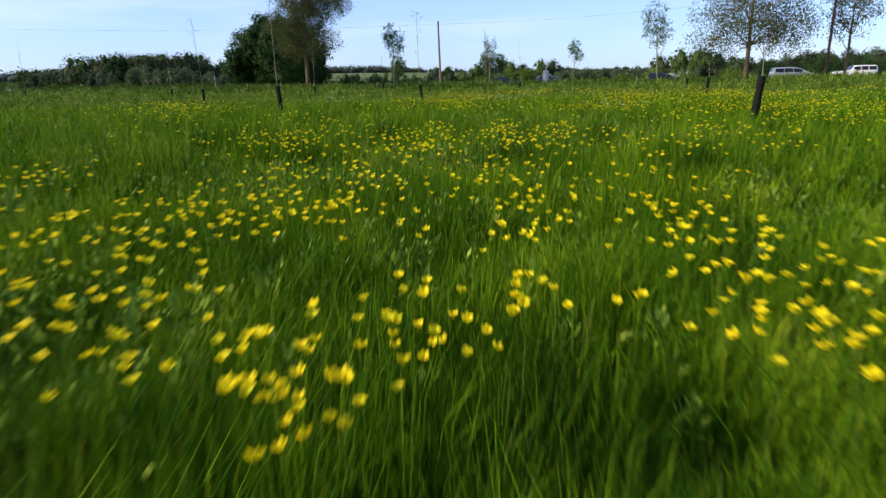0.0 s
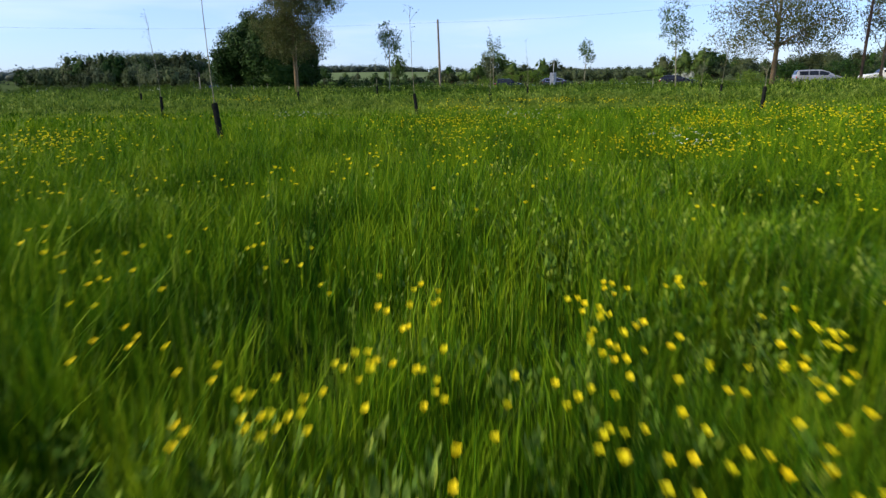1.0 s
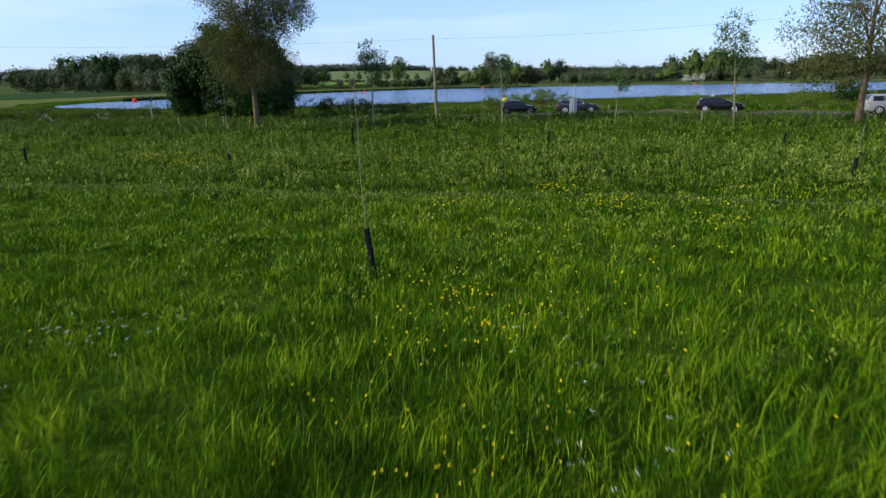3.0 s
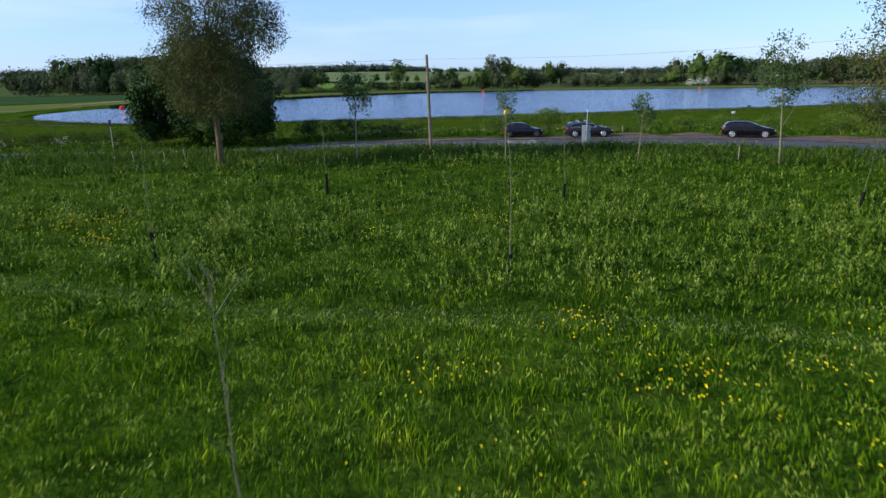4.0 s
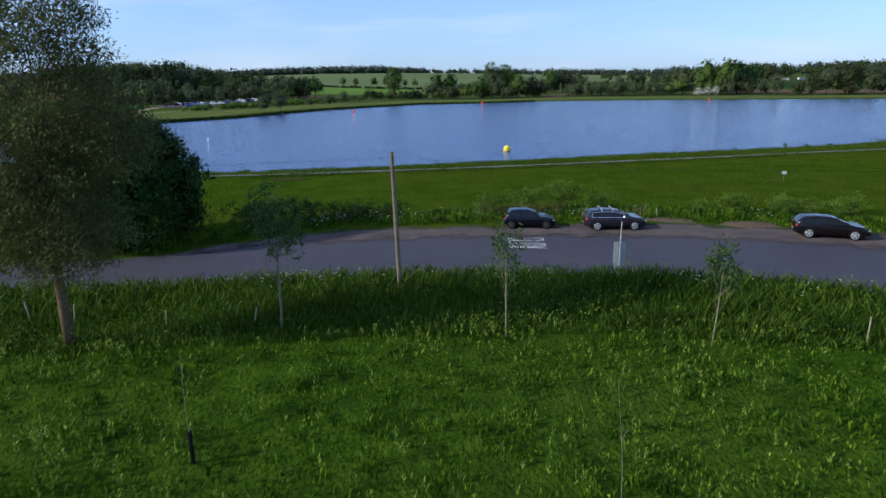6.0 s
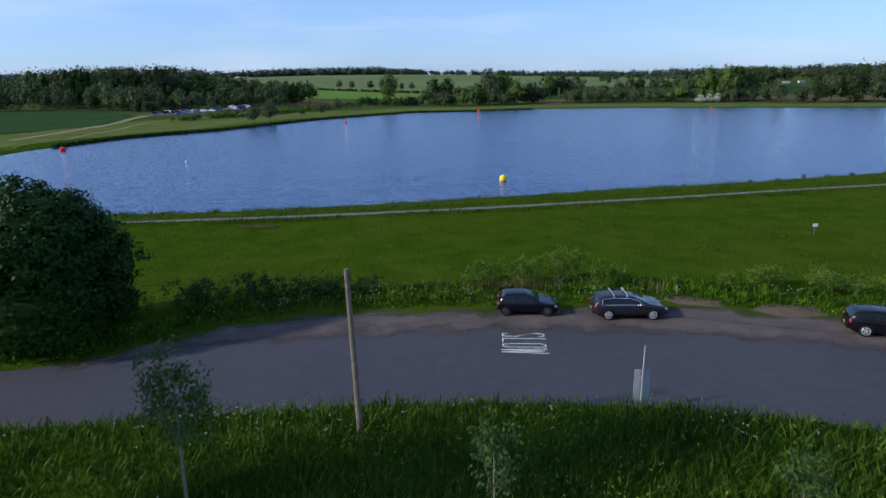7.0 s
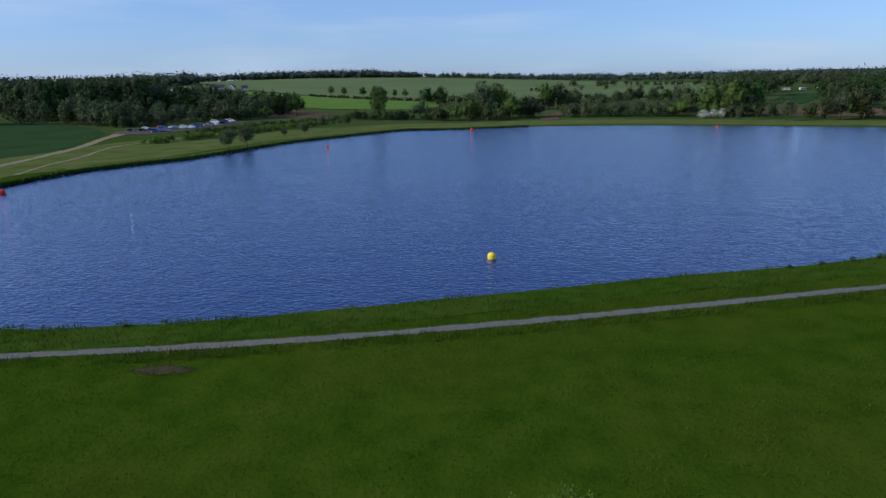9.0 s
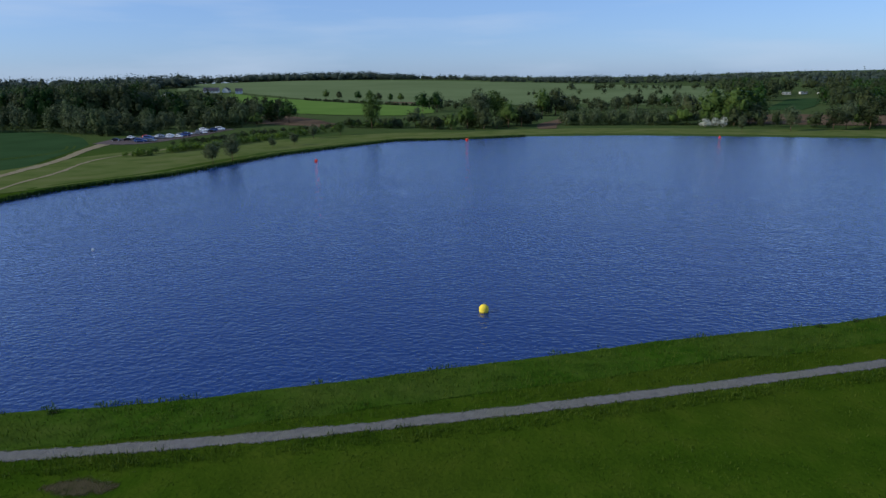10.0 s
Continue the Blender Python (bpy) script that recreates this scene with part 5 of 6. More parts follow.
for i, (x, y, k) in enumerate([(-144.2, 338.4, 3), (-140.6, 340.2, 3), (-130.6, 333.5, 2), (-137.5, 345, 4), (-133.6, 347, 2), (-130.9, 350, 0), (-127.6, 352.5, 0), (-134.2, 358.5, 0), (-130.6, 361.5, 2), (-127.4, 358.6, 4), (-129.1, 366, 0), (-125.8, 368.7, 2), (-132.4, 370.2, 3), (-124.6, 372.6, 0), (-128.2, 376.4, 2), (-123.6, 380.2, 3), (-125.6, 386.2, 4), (-124.8, 394, 5), (-136.2, 350.6, 0)]):
    copy_thing(distant[k], pose(x, y, float(land(x, y)) + 0.15, 0, 0, rc.choice((8, 188)) + rc.uniform(-6, 6)))
for ob in distant:
    ob.location.z = float(land(ob.location.x, ob.location.y)) + 0.15


# ---- roadside things ----
def telegraph_pole(x, y, h, lean, label, timber=M_POLE):
    ob = thing("telegraph_pole", pose(x, y, float(land(x, y)) - 0.1), label, "pole", "telegraph poles")
    bm = bmesh.new()
    chain(bm, [(lean * t, 0.01 * math.sin(6 * t), h * t) for t in np.linspace(0, 1, 9)], list(np.linspace(0.125, 0.09, 9)), 12)
    part("shaft", bm, timber, ob, "weathered timber shaft")
    bm = bmesh.new()
    tube(bm, (lean * 0.95 - 0.13, 0, h - 0.28), (lean * 0.95 + 0.13, 0, h - 0.28), 0.018, 0.018, 6)
    part("wire_bracket", bm, M_WIRE, ob)
    return Vector((x + lean * 0.95, y, float(land(x, y)) - 0.1 + h - 0.28))


ends = [telegraph_pole(-57.0, 63.0, 7.6, 0.1, "weathered timber telegraph pole in the roadside verge"), telegraph_pole(-2.64, 67.93, 6.9, -0.17, "weathered timber telegraph pole in the roadside verge"),
        telegraph_pole(31.0, 56.6, 8.2, 0.1, "tall telegraph pole beside the airy tree, coloured dark for shade", M_SHADEPOLE), telegraph_pole(66.0, 50.0, 8.2, 0.0, "weathered timber telegraph pole in the roadside verge")]
for a, b in zip(ends, ends[1:]):
    bm = bmesh.new()
    pts = [a.lerp(b, t) - Vector((0, 0, 4 * 0.55 * t * (1 - t))) for t in np.linspace(0, 1, 25)]
    chain(bm, pts, [0.0062] * 25, 4)
    tagged(new("overhead_wire", mesh_bm("overhead_wire", bm, M_WIRE, True)), "black overhead wire sagging between telegraph poles", "wire", "overhead wires")

def sand_heap(x, y, rx, ry, h, turn, seed):
    """A low, worn heap of sandy spoil with an uneven outline."""
    rng = np.random.default_rng(seed)
    ob = thing("sand_heap", pose(x, y, float(land(x, y)) + 0.01, 0, 0, turn), "low worn heap of sandy brown spoil beside the lay-by", "sand heap", "sandy heaps at the lay-by")
    bm = bmesh.new()
    rings, n = 9, 28
    edge = 1 + 0.16 * np.array([math.sin(2 * a + seed) + 0.6 * math.sin(5 * a + 2 * seed) for a in np.linspace(0, 2 * math.pi, n, endpoint=False)])
    g = []
    for r in range(rings):
        t = r / (rings - 1)
        g.append([bm.verts.new((math.cos(2 * math.pi * k / n) * rx * t * edge[k], math.sin(2 * math.pi * k / n) * ry * t * edge[k], h * (1 - t * t) ** 1.5 * (1 + rng.normal(0, 0.12)) - 0.03 * t)) for k in range(n)])
    for a, b in zip(g, g[1:]):
        for k in range(n):
            bm.faces.new((a[k], b[k], b[(k + 1) % n], a[(k + 1) % n]))
    bmesh.ops.remove_doubles(bm, verts=bm.verts[:], dist=0.0005)
    bmesh.ops.recalc_face_normals(bm, faces=bm.faces[:])
    part("spoil", bm, M_SAND, ob, smooth=True)


sand_heap(15.2, 83.5, 2.4, 1.1, 0.13, -8, 3)
sand_heap(20.2, 81.9, 2.7, 1.2, 0.2, -10, 5)
sand_heap(30.5, 77.3, 3.0, 0.9, 0.13, -25, 8)

sign = thing("road_sign", pose(8.70, 70.35, float(land(8.7, 70.35)) - 0.05, 0, 0, 3), "back of a tall grey two-board road sign on a thin post", "sign")
bm = bmesh.new()
chain(bm, [(0, -0.03, -0.1), (0.0, -0.03, 1.5), (0.03, -0.03, 2.95)], [0.033, 0.032, 0.03], 10)
part("post", bm, M_GREY, sign, "thin pale metal post")
for s in (-1, 1):
    bm = bmesh.new()
    box(bm, s * 0.185 - 0.135, s * 0.185 + 0.135, 0.02, 0.045, 0.12, 1.86, 0.008)
    part("board", bm, M_GREY, sign)
for z in (0.6, 1.5):
    bm = bmesh.new()
    box(bm, -0.27, 0.27, 0.005, 0.02, z - 0.03, z + 0.03)
    part("bracket", bm, M_GREY, sign)

notice = thing("notice_board", pose(30.67, 99.75, float(land(30.67, 99.75)), 0, 0, 8), "small white notice board on a thin post in the pasture", "sign")
bm = bmesh.new()
tube(bm, (0, 0, -0.1), (0, 0, 0.95), 0.025, 0.025, 8)
part("post", bm, M_POLE, notice)
bm = bmesh.new()
box(bm, -0.24, 0.24, -0.045, -0.025, 0.72, 1.0, 0.006)
part("board", bm, M_WHITE, notice)

post = thing("marker_post", pose(-29.2, 71.2 + 1.9, float(land(-29.2, 73.1)), 0, 0, 0), "pale marker post with a dark cap at the lane edge", "post")
bm = bmesh.new()
chain(bm, [(0, 0, -0.1), (0.02, 0, 1.3), (0.03, 0, 2.1)], [0.055, 0.052, 0.05], 8)
part("shaft", bm, M_WHITEWOOD, post)
bm = bmesh.new()
box(bm, -0.06, 0.12, -0.06, 0.06, 2.05, 2.55, 0.01)
part("cap", bm, M_TRIM, post, "dark cap")

rs = random.Random(8)
for x, y, h, tilt in [(-21.6, 62.6, 1.25, -4), (-19.2, 61.6, 0.9, 2), (-19.6, 62.6, 1.2, 1), (-18.3, 62.9, 1.35, -5), (-16.6, 63.2, 1.1, 8), (-12.3, 63.0, 1.0, 4), (-22.9, 62.2, 1.0, 24), (16.3, 61.6, 1.2, 2), (-8.4, 62.9, 1.1, 15), (13.4, 84.9, 0.7, 3), (14.6, 84.7, 0.75, -4)]:
    st = thing("stake", pose(x, y, float(land(x, y)) - 0.1, 0, tilt, rs.uniform(0, 90)), "pale bare wooden stake in rough grass", "stake", "pale stakes in the verge")
    bm = bmesh.new()
    chain(bm, [(0, 0, 0), (0.01, 0, h * 0.5), (0, 0.01, h)], [0.035, 0.032, 0.03], 6)
    part("shaft", bm, M_WHITEWOOD, st)


# ---- painted word on the lane ----
STROKES = {
    "S": [[(0.9, 0.86), (0.78, 0.98), (0.3, 0.98), (0.12, 0.84), (0.16, 0.66), (0.84, 0.36), (0.9, 0.16), (0.74, 0.02), (0.26, 0.02), (0.1, 0.14)]],
    "L": [[(0.12, 1.0), (0.12, 0.02), (0.9, 0.02)]],
    "O": [[(0.3, 0.02), (0.1, 0.14), (0.1, 0.86), (0.3, 0.98), (0.7, 0.98), (0.9, 0.86), (0.9, 0.14), (0.7, 0.02), (0.3, 0.02)]],
    "W": [[(0.02, 1.0), (0.26, 0.0), (0.5, 0.92), (0.74, 0.0), (0.98, 1.0)]],
}


def road_word(x, y, turn, length, width):
    """The word SLOW; letters stand along +x, and follow one another towards -y."""
    ob = thing("road_marking", pose(x, y, -0.0605, 0, 0, turn), "worn white painted word SLOW on the asphalt lane", "road marking")
    cell = width / 4
    for i, ch in enumerate("SLOW"):
        bm = bmesh.new()
        for line in STROKES[ch]:
            pts = [Vector((b * length, -(i + 0.08 + a * 0.80) * cell)) for a, b in line]
            for j, (p, q) in enumerate(zip(pts, pts[1:])):
                d = (q - p).normalized()
                nrm = Vector((-d.y, d.x)) * 0.034
                e = d * 0.035
                vs = [bm.verts.new((*(c), 0.0008 * j)) for c in (p - e - nrm, q + e - nrm, q + e + nrm, p - e + nrm)]
                f = bm.faces.new(vs)
        bmesh.ops.recalc_face_normals(bm, faces=bm.faces[:])
        part("letter", bm, M_PAINT, ob)


road_word(3.25, 78.45, -1.0, 2.3, 2.75)
road_word(-32.4, 72.2, 3.0, 2.9, 2.1)


# ---- buoys ----
def buoy(x, y, r, mat, label, kind):
    ob = thing("buoy", pose(x, y, WATER), label, "buoy", "lake buoys")
    prof = [(0.25, -0.35), (0.75, -0.2), (0.97, 0.2), (1.0, 0.55), (0.97, 0.62), (0.97, 0.66), (1.0, 0.73), (0.88, 1.15), (0.6, 1.45), (0.2, 1.6)] if kind == "ball" else [(0.3, -0.3), (0.9, -0.2), (1.0, 0.0), (1.0, 0.8), (0.92, 0.85), (0.55, 1.5), (0.3, 1.9), (0.1, 1.95)]
    bm = bmesh.new()
    rg = [[bm.verts.new((math.cos(a) * p * r, math.sin(a) * p * r, q * r)) for p, q in prof] for a in (2 * math.pi * i / 24 for i in range(24))]
    for i in range(24):
        A, B = rg[i], rg[(i + 1) % 24]
        for j in range(len(prof) - 1):
            bm.faces.new((A[j], B[j], B[j + 1], A[j + 1]))
    bm.faces.new([c[-1] for c in rg])
    part("float", bm, mat, ob, smooth=True)
    bm = bmesh.new()
    top = prof[-1][1] * r
    chain(bm, [(math.cos(a) * 0.08, 0, top + 0.05 + math.sin(a) * 0.08) for a in np.linspace(0, 2 * math.pi, 11)], [0.015] * 11, 5)
    part("mooring_eye", bm, M_GREY, ob)


buoy(5.67, 134.8, 0.52, M_YELLOW, "round yellow marker buoy floating on the lake", "ball")
buoy(-91.2, 182.9, 0.6, M_RED, "round red marker buoy floating on the lake", "ball")
buoy(-43.5, 264.2, 0.42, M_RED, "red conical marker buoy floating on the lake", "cone")
buoy(3.0, 326.5, 0.6, M_RED, "bright red marker buoy near the far shore", "ball")
buoy(102.3, 324.3, 0.42, M_RED, "red conical marker buoy near the far shore", "cone")
buoy(-52.4, 160.5, 0.16, M_WHITE, "small white mooring float on the lake", "ball")


# ---- far buildings ----
M_RENDER = material("pale_render", [(0.55, 0.54, 0.50), (0.65, 0.64, 0.60)], 0.8, 0.9)
M_ROOF = material("slate_roof", [(0.10, 0.095, 0.12), (0.15, 0.14, 0.17)], 1.5, 0.8)
M_DARKGLASS = material("window_glass", [(0.02, 0.022, 0.026), (0.03, 0.032, 0.036)], 2, 0.08, spec=0.5)


def house(x, y, turn, L, W, H, label, walls, group):
    ob = thing("house", pose(x, y, float(land(x, y)) - 0.3, 0, 0, turn), label, "house", group)
    bm = bmesh.new()
    box(bm, -L / 2, L / 2, -W / 2, W / 2, 0, H)
    for sx in (-1, 1):
        a = [bm.verts.new(p) for p in ((sx * L / 2, -W / 2, H), (sx * L / 2, W / 2, H), (sx * L / 2, 0, H + W * 0.42))]
        bm.faces.new(a)
    part("wall", bm, walls, ob)
    bm = bmesh.new()
    for sy in (-1, 1):
        v = [bm.verts.new(p) for p in ((-L / 2 - 0.3, sy * (W / 2 + 0.4), H - 0.3), (L / 2 + 0.3, sy * (W / 2 + 0.4), H - 0.3), (L / 2 + 0.3, 0, H + W * 0.42 + 0.05), (-L / 2 - 0.3, 0, H + W * 0.42 + 0.05))]
        bm.faces.new(v)
    bmesh.ops.solidify(bm, geom=bm.faces[:], thickness=0.18)
    part("roof", bm, M_ROOF, ob, "slate grey roof")
    for i in range(max(2, int(L / 3.5))):
        bm = bmesh.new()
        cx = -L / 2 + (i + 0.5) * L / max(2, int(L / 3.5))
        box(bm, cx - 0.6, cx + 0.6, -W / 2 - 0.05, -W / 2 + 0.05, H * 0.45, H * 0.45 + 1.3)
        part("window", bm, M_DARKGLASS, ob)


house(-345, 925, 10, 20, 9, 3.6, "long slate-roofed farm building across the fields", M_RENDER, "farm buildings")
house(-328, 935, 96, 13, 8, 3.6, "slate-roofed farm barn across the fields", M_RENDER, "farm buildings")
house(-300, 905, 20, 9, 7, 4.0, "small pale farmhouse across the fields", M_RENDER, "farm buildings")
house(-330, 690, 75, 10, 7.5, 8.5, "white gabled house among the woodland trees", M_RENDER, "houses in the wood")
house(-300, 705, 80, 10, 7.5, 9.0, "white gabled house among the woodland trees", M_RENDER, "houses in the wood")


def caravan(x, y, turn, tint):
    ob = thing("caravan", pose(x, y, float(land(x, y)), 0, 0, turn), "pale static caravan at the wood edge", "caravan", "caravans at the wood edge")
    bm = bmesh.new()
    box(bm, -4.0, 4.0, -1.4, 1.4, 0.5, 2.9, 0.25)
    part("body", bm, tint, ob)
    for cx in (-3, 0, 3):
        bm = bmesh.new()
        box(bm, cx - 0.8, cx + 0.8, -1.65, -1.55, 1.5, 2.4)
        part("window", bm, M_DARKGLASS, ob)


for i, (x, y, a) in enumerate([(318, 722, -20), (334, 722, 15), (352, 724, 30)]):
    caravan(x, y, a, M_RENDER)


# ---- grasses and flowers ----
def reach(x, y):
    """How near a viewer on the flight line over the meadow comes to a place."""
    h = np.interp(y, [-1, 4.4, 10.2, 19.7, 30.7, 46.7, 60, 75, 130], [0.55, 0.9, 1.95, 4.2, 7.3, 13.4, 18, 24, 30])
    return np.hypot(1.45 * h, 0.9 * (x - 1.0))


def in_sight(x, y):
    return np.abs(x - 0.9) < 0.80 * (y + 0.4) + 1.2


def tussock(x, y, s=1.0):
    """Uneven growth, about -1 to 1."""
    a = np.sin(x * 1.9 * s + 1.7 * np.sin(y * 1.1 * s)) * np.sin(y * 2.3 * s + 1.3 * np.sin(x * 0.9 * s + 2))
    b = np.sin(x * 0.47 * s + 2.1 * np.sin(y * 0.31 * s + 1)) * np.sin(y * 0.53 * s - x * 0.12 + 0.5)
    return 0.55 * a + 0.6 * b


def spots(x0, x1, y0, y1, cell, density, rng):
    """Random places, density(x, y) to the square metre."""
    X, Y = np.meshgrid(np.arange(x0, x1, cell) + cell / 2, np.arange(y0, y1, cell) + cell / 2)
    X, Y = X.ravel(), Y.ravel()
    k = rng.poisson(np.maximum(0, density(X, Y)) * cell * cell)
    x, y = np.repeat(X, k), np.repeat(Y, k)
    return x + rng.uniform(-cell / 2, cell / 2, len(x)), y + rng.uniform(-cell / 2, cell / 2, len(y))


def blades(name, x, y, h, w, mat, label, rng, fine=True, lean=0.35, wind=(0.04, 0.02), base=None, category="grass", out=None):
    """out: for each blade, the way in which it bends out of its tuft."""
    n = len(x)
    z = land(x, y) - 0.02 if base is None else base
    a = rng.uniform(0, 2 * np.pi, n)
    perp = np.stack([np.cos(a), np.sin(a), np.zeros(n)], 1) * (w / 2)[:, None]
    b = rng.uniform(0, 2 * np.pi, n)
    l = np.stack([(np.cos(b) * lean * rng.random(n) + wind[0]) * h, (np.sin(b) * lean * rng.random(n) + wind[1]) * h, np.zeros(n)], 1)
    if out is not None:
        l[:, :2] += out * h[:, None]
    root = np.stack([x, y, z], 1)
    up = np.stack([np.zeros(n), np.zeros(n), h], 1)
    if fine:
        m1 = root + up * 0.62 + l * 0.3
        V = np.stack([root - perp * 0.8, root + perp * 0.8, m1 - perp, m1 + perp, root + up * 0.95 + l], 1).reshape(-1, 3)
        i = np.arange(n)[:, None] * 5
        F = np.concatenate([i + np.array(t) for t in ((0, 1, 3), (0, 3, 2), (2, 3, 4))], 1).reshape(-1, 3)
    else:
        m1 = root + up * 0.55 + l * 0.3
        V = np.stack([root, m1 - perp, m1 + perp, root + up + l], 1).reshape(-1, 3)
        i = np.arange(n)[:, None] * 4
        F = np.concatenate([i + np.array(t) for t in ((0, 2, 1), (1, 2, 3))], 1).reshape(-1, 3)
    ob = new(name, mesh_arrays(name, V, F, mat))
    return tagged(ob, label, category, "", "stuff")


def tufts(x, y, each, spread, rng):
    """Blades round tuft centres: place, outward bend, and one height factor a tuft."""
    k = rng.poisson(each, len(x))
    s = np.repeat(spread, k)
    o = rng.normal(size=(k.sum(), 2))
    grow = np.repeat(rng.uniform(0.45, 1.25, len(x)), k)
    return np.repeat(x, k) + o[:, 0] * s, np.repeat(y, k) + o[:, 1] * s, o * 0.15, grow


rg = np.random.default_rng(77)


def meadow_end(x):
    return near_edge(x) - 8.5


def worn(x, y):
    """Thin, trodden lines across the meadow."""
    return np.exp(-(((y - 37.3 + 0.16 * x - 0.5 * np.sin(x * 0.35)) / 0.62) ** 4))


def meadow_height(x, y):
    """Lower, thinner growth where the meadow begins."""
    return (0.30 + 0.18 * step(2.5, 8.0, y) + (0.15 * tussock(x, y) + 0.13 * tussock(x, y, 2.6)) * (0.6 + 0.4 * step(2, 7, y))) * (1 - 0.62 * worn(x, y))


# close to the start: single blades
x, y = spots(-5, 7, 0.12, 14.5, 0.25, lambda x, y: in_sight(x, y) * (reach(x, y) < 3.6) * np.minimum(370, 610 / reach(x, y) ** 2) * np.clip(1 + 0.9 * tussock(x, y, 2.6), 0.1, 2), rg)
x, y, o, g = tufts(x, y, 14, np.full(len(x), 0.035), rg)
d = reach(x, y)
wide = np.where(rg.random(len(x)) < 0.2, 2.6, 1.0)
blades("meadow_grass", x, y, meadow_height(x, y) * g * rg.uniform(0.7, 1.15, len(x)) / wide ** 0.5, np.maximum(0.0038, 0.0024 * d) * rg.uniform(0.6, 1.3, len(x)) * wide, M_GRASS, "long fresh green meadow grass with bent blades", rg, True, 0.26, out=o)


def herb_clumps(name, x, y, each, grow, reachy, length, width, mat, label):
    """Upright leafy clumps: leaves round a stem, the upper ones steeper."""
    k = rg.poisson(each, len(x))
    hh = np.repeat(meadow_height(x, y) * rg.uniform(grow[0], grow[1], len(x)), k)
    n = k.sum()
    ring, up, off = rg.uniform(0, 2 * np.pi, n), rg.uniform(0, 1, n), rg.uniform(0.15, 1.0, n) * reachy
    hx, hy = np.repeat(x, k) + np.cos(ring) * off, np.repeat(y, k) + np.sin(ring) * off
    P = np.stack([hx, hy, land(hx, hy) + hh * (0.5 + 0.5 * up)], 1)
    u = np.stack([np.cos(ring), np.sin(ring), 0.5 + 1.8 * up], 1) + rg.normal(0, 0.2, (n, 3))
    u /= np.linalg.norm(u, axis=1)[:, None]
    v = np.stack([-np.sin(ring), np.cos(ring), rg.normal(0, 0.3, n)], 1)
    l, w = rg.uniform(length * 0.6, length * 1.3, n)[:, None] / 2, rg.uniform(width * 0.6, width * 1.3, n)[:, None] / 2
    V = np.stack([P - u * l, P + v * w + u * l * 0.1, P + u * l, P - v * w + u * l * 0.1], 1).reshape(-1, 3)
    return tagged(new(name, mesh_arrays(name, V, np.arange(len(V)).reshape(-1, 4), mat)), label, "herbs", "", "stuff")


# low broad leaves among the near grass, and thin upright flowering stems
x, y = spots(-12, 14, 0.4, 20, 0.25, lambda x, y: in_sight(x, y) * np.minimum(110, 300 / reach(x, y) ** 2) * np.clip(0.3 + 1.3 * tussock(x + 1.3, y + 0.6, 1.7), 0, 2), rg)
herb_clumps("meadow_leaf", x, y, 12, (0.6, 1.0), 0.05, 0.055, 0.02, M_DOCK, "low broad leaves among the meadow grass")
x, y = spots(-12, 14, 0.5, 26, 0.25, lambda x, y: in_sight(x, y) * np.minimum(130, 260 / reach(x, y) ** 2) * np.clip(0.25 + 1.0 * tussock(x - 2.1, y + 3.0, 0.9), 0.05, 2), rg)
d = reach(x, y)
blades("flowering_stem", x, y, meadow_height(x, y) * rg.uniform(1.0, 1.4, len(x)), np.maximum(0.003, 0.0016 * d) * rg.uniform(0.8, 1.3, len(x)), M_SEED, "thin upright flowering grass stems", rg, True, 0.12)
# the rest of the meadow: tufts that grow coarser with distance
x, y = spots(-60, 60, 0.5, 64, 0.5, lambda x, y: in_sight(x, y) * (reach(x, y) >= 3.6) * (y < meadow_end(x)) * np.minimum(130, 1950 / reach(x, y) ** 2) * (1 + 0.5 * tussock(x, y, 1.4)), rg)
x, y, o, g = tufts(x, y, 10, 0.035 + 0.008 * reach(x, y), rg)
d = reach(x, y)
hh = meadow_height(x, y) * (1 - 0.42 * step(16, 32, y)) * g * rg.uniform(0.65, 1.15, len(x))
ww = np.clip(0.0020 * d, 0.006, 0.07) * rg.uniform(0.6, 1.4, len(x))
herb = y + 3.0 * tussock(x, y, 0.6) + rg.normal(0, 3.0, len(x)) > 38.0
for kind, name, mat, label in ((~herb, "meadow_grass_beyond", M_GRASS, "long uneven meadow grass running to the bank"), (herb, "meadow_herbs", M_HERB, "dark leafy herbs and grass towards the bank")):
    blades(name, x[kind], y[kind], hh[kind], ww[kind] * np.where(herb[kind], 1.25, 1), mat, label, rg, False, 0.6, out=o[kind])
x, y = spots(-48, 48, -14, 62, 1.0, lambda x, y: (1 - in_sight(x, y)) * (y < meadow_end(x)) * 3.5 * (1 + 0.5 * tussock(x, y)), rg)
x, y, o, g = tufts(x, y, 3.2, np.full(len(x), 0.09), rg)
blades("meadow_grass_around", x, y, meadow_height(x, y) * g * 0.9, np.full(len(x), 0.055), M_GRASS, "coarse meadow grass to either side of the flight", rg, False, 0.7, out=o)
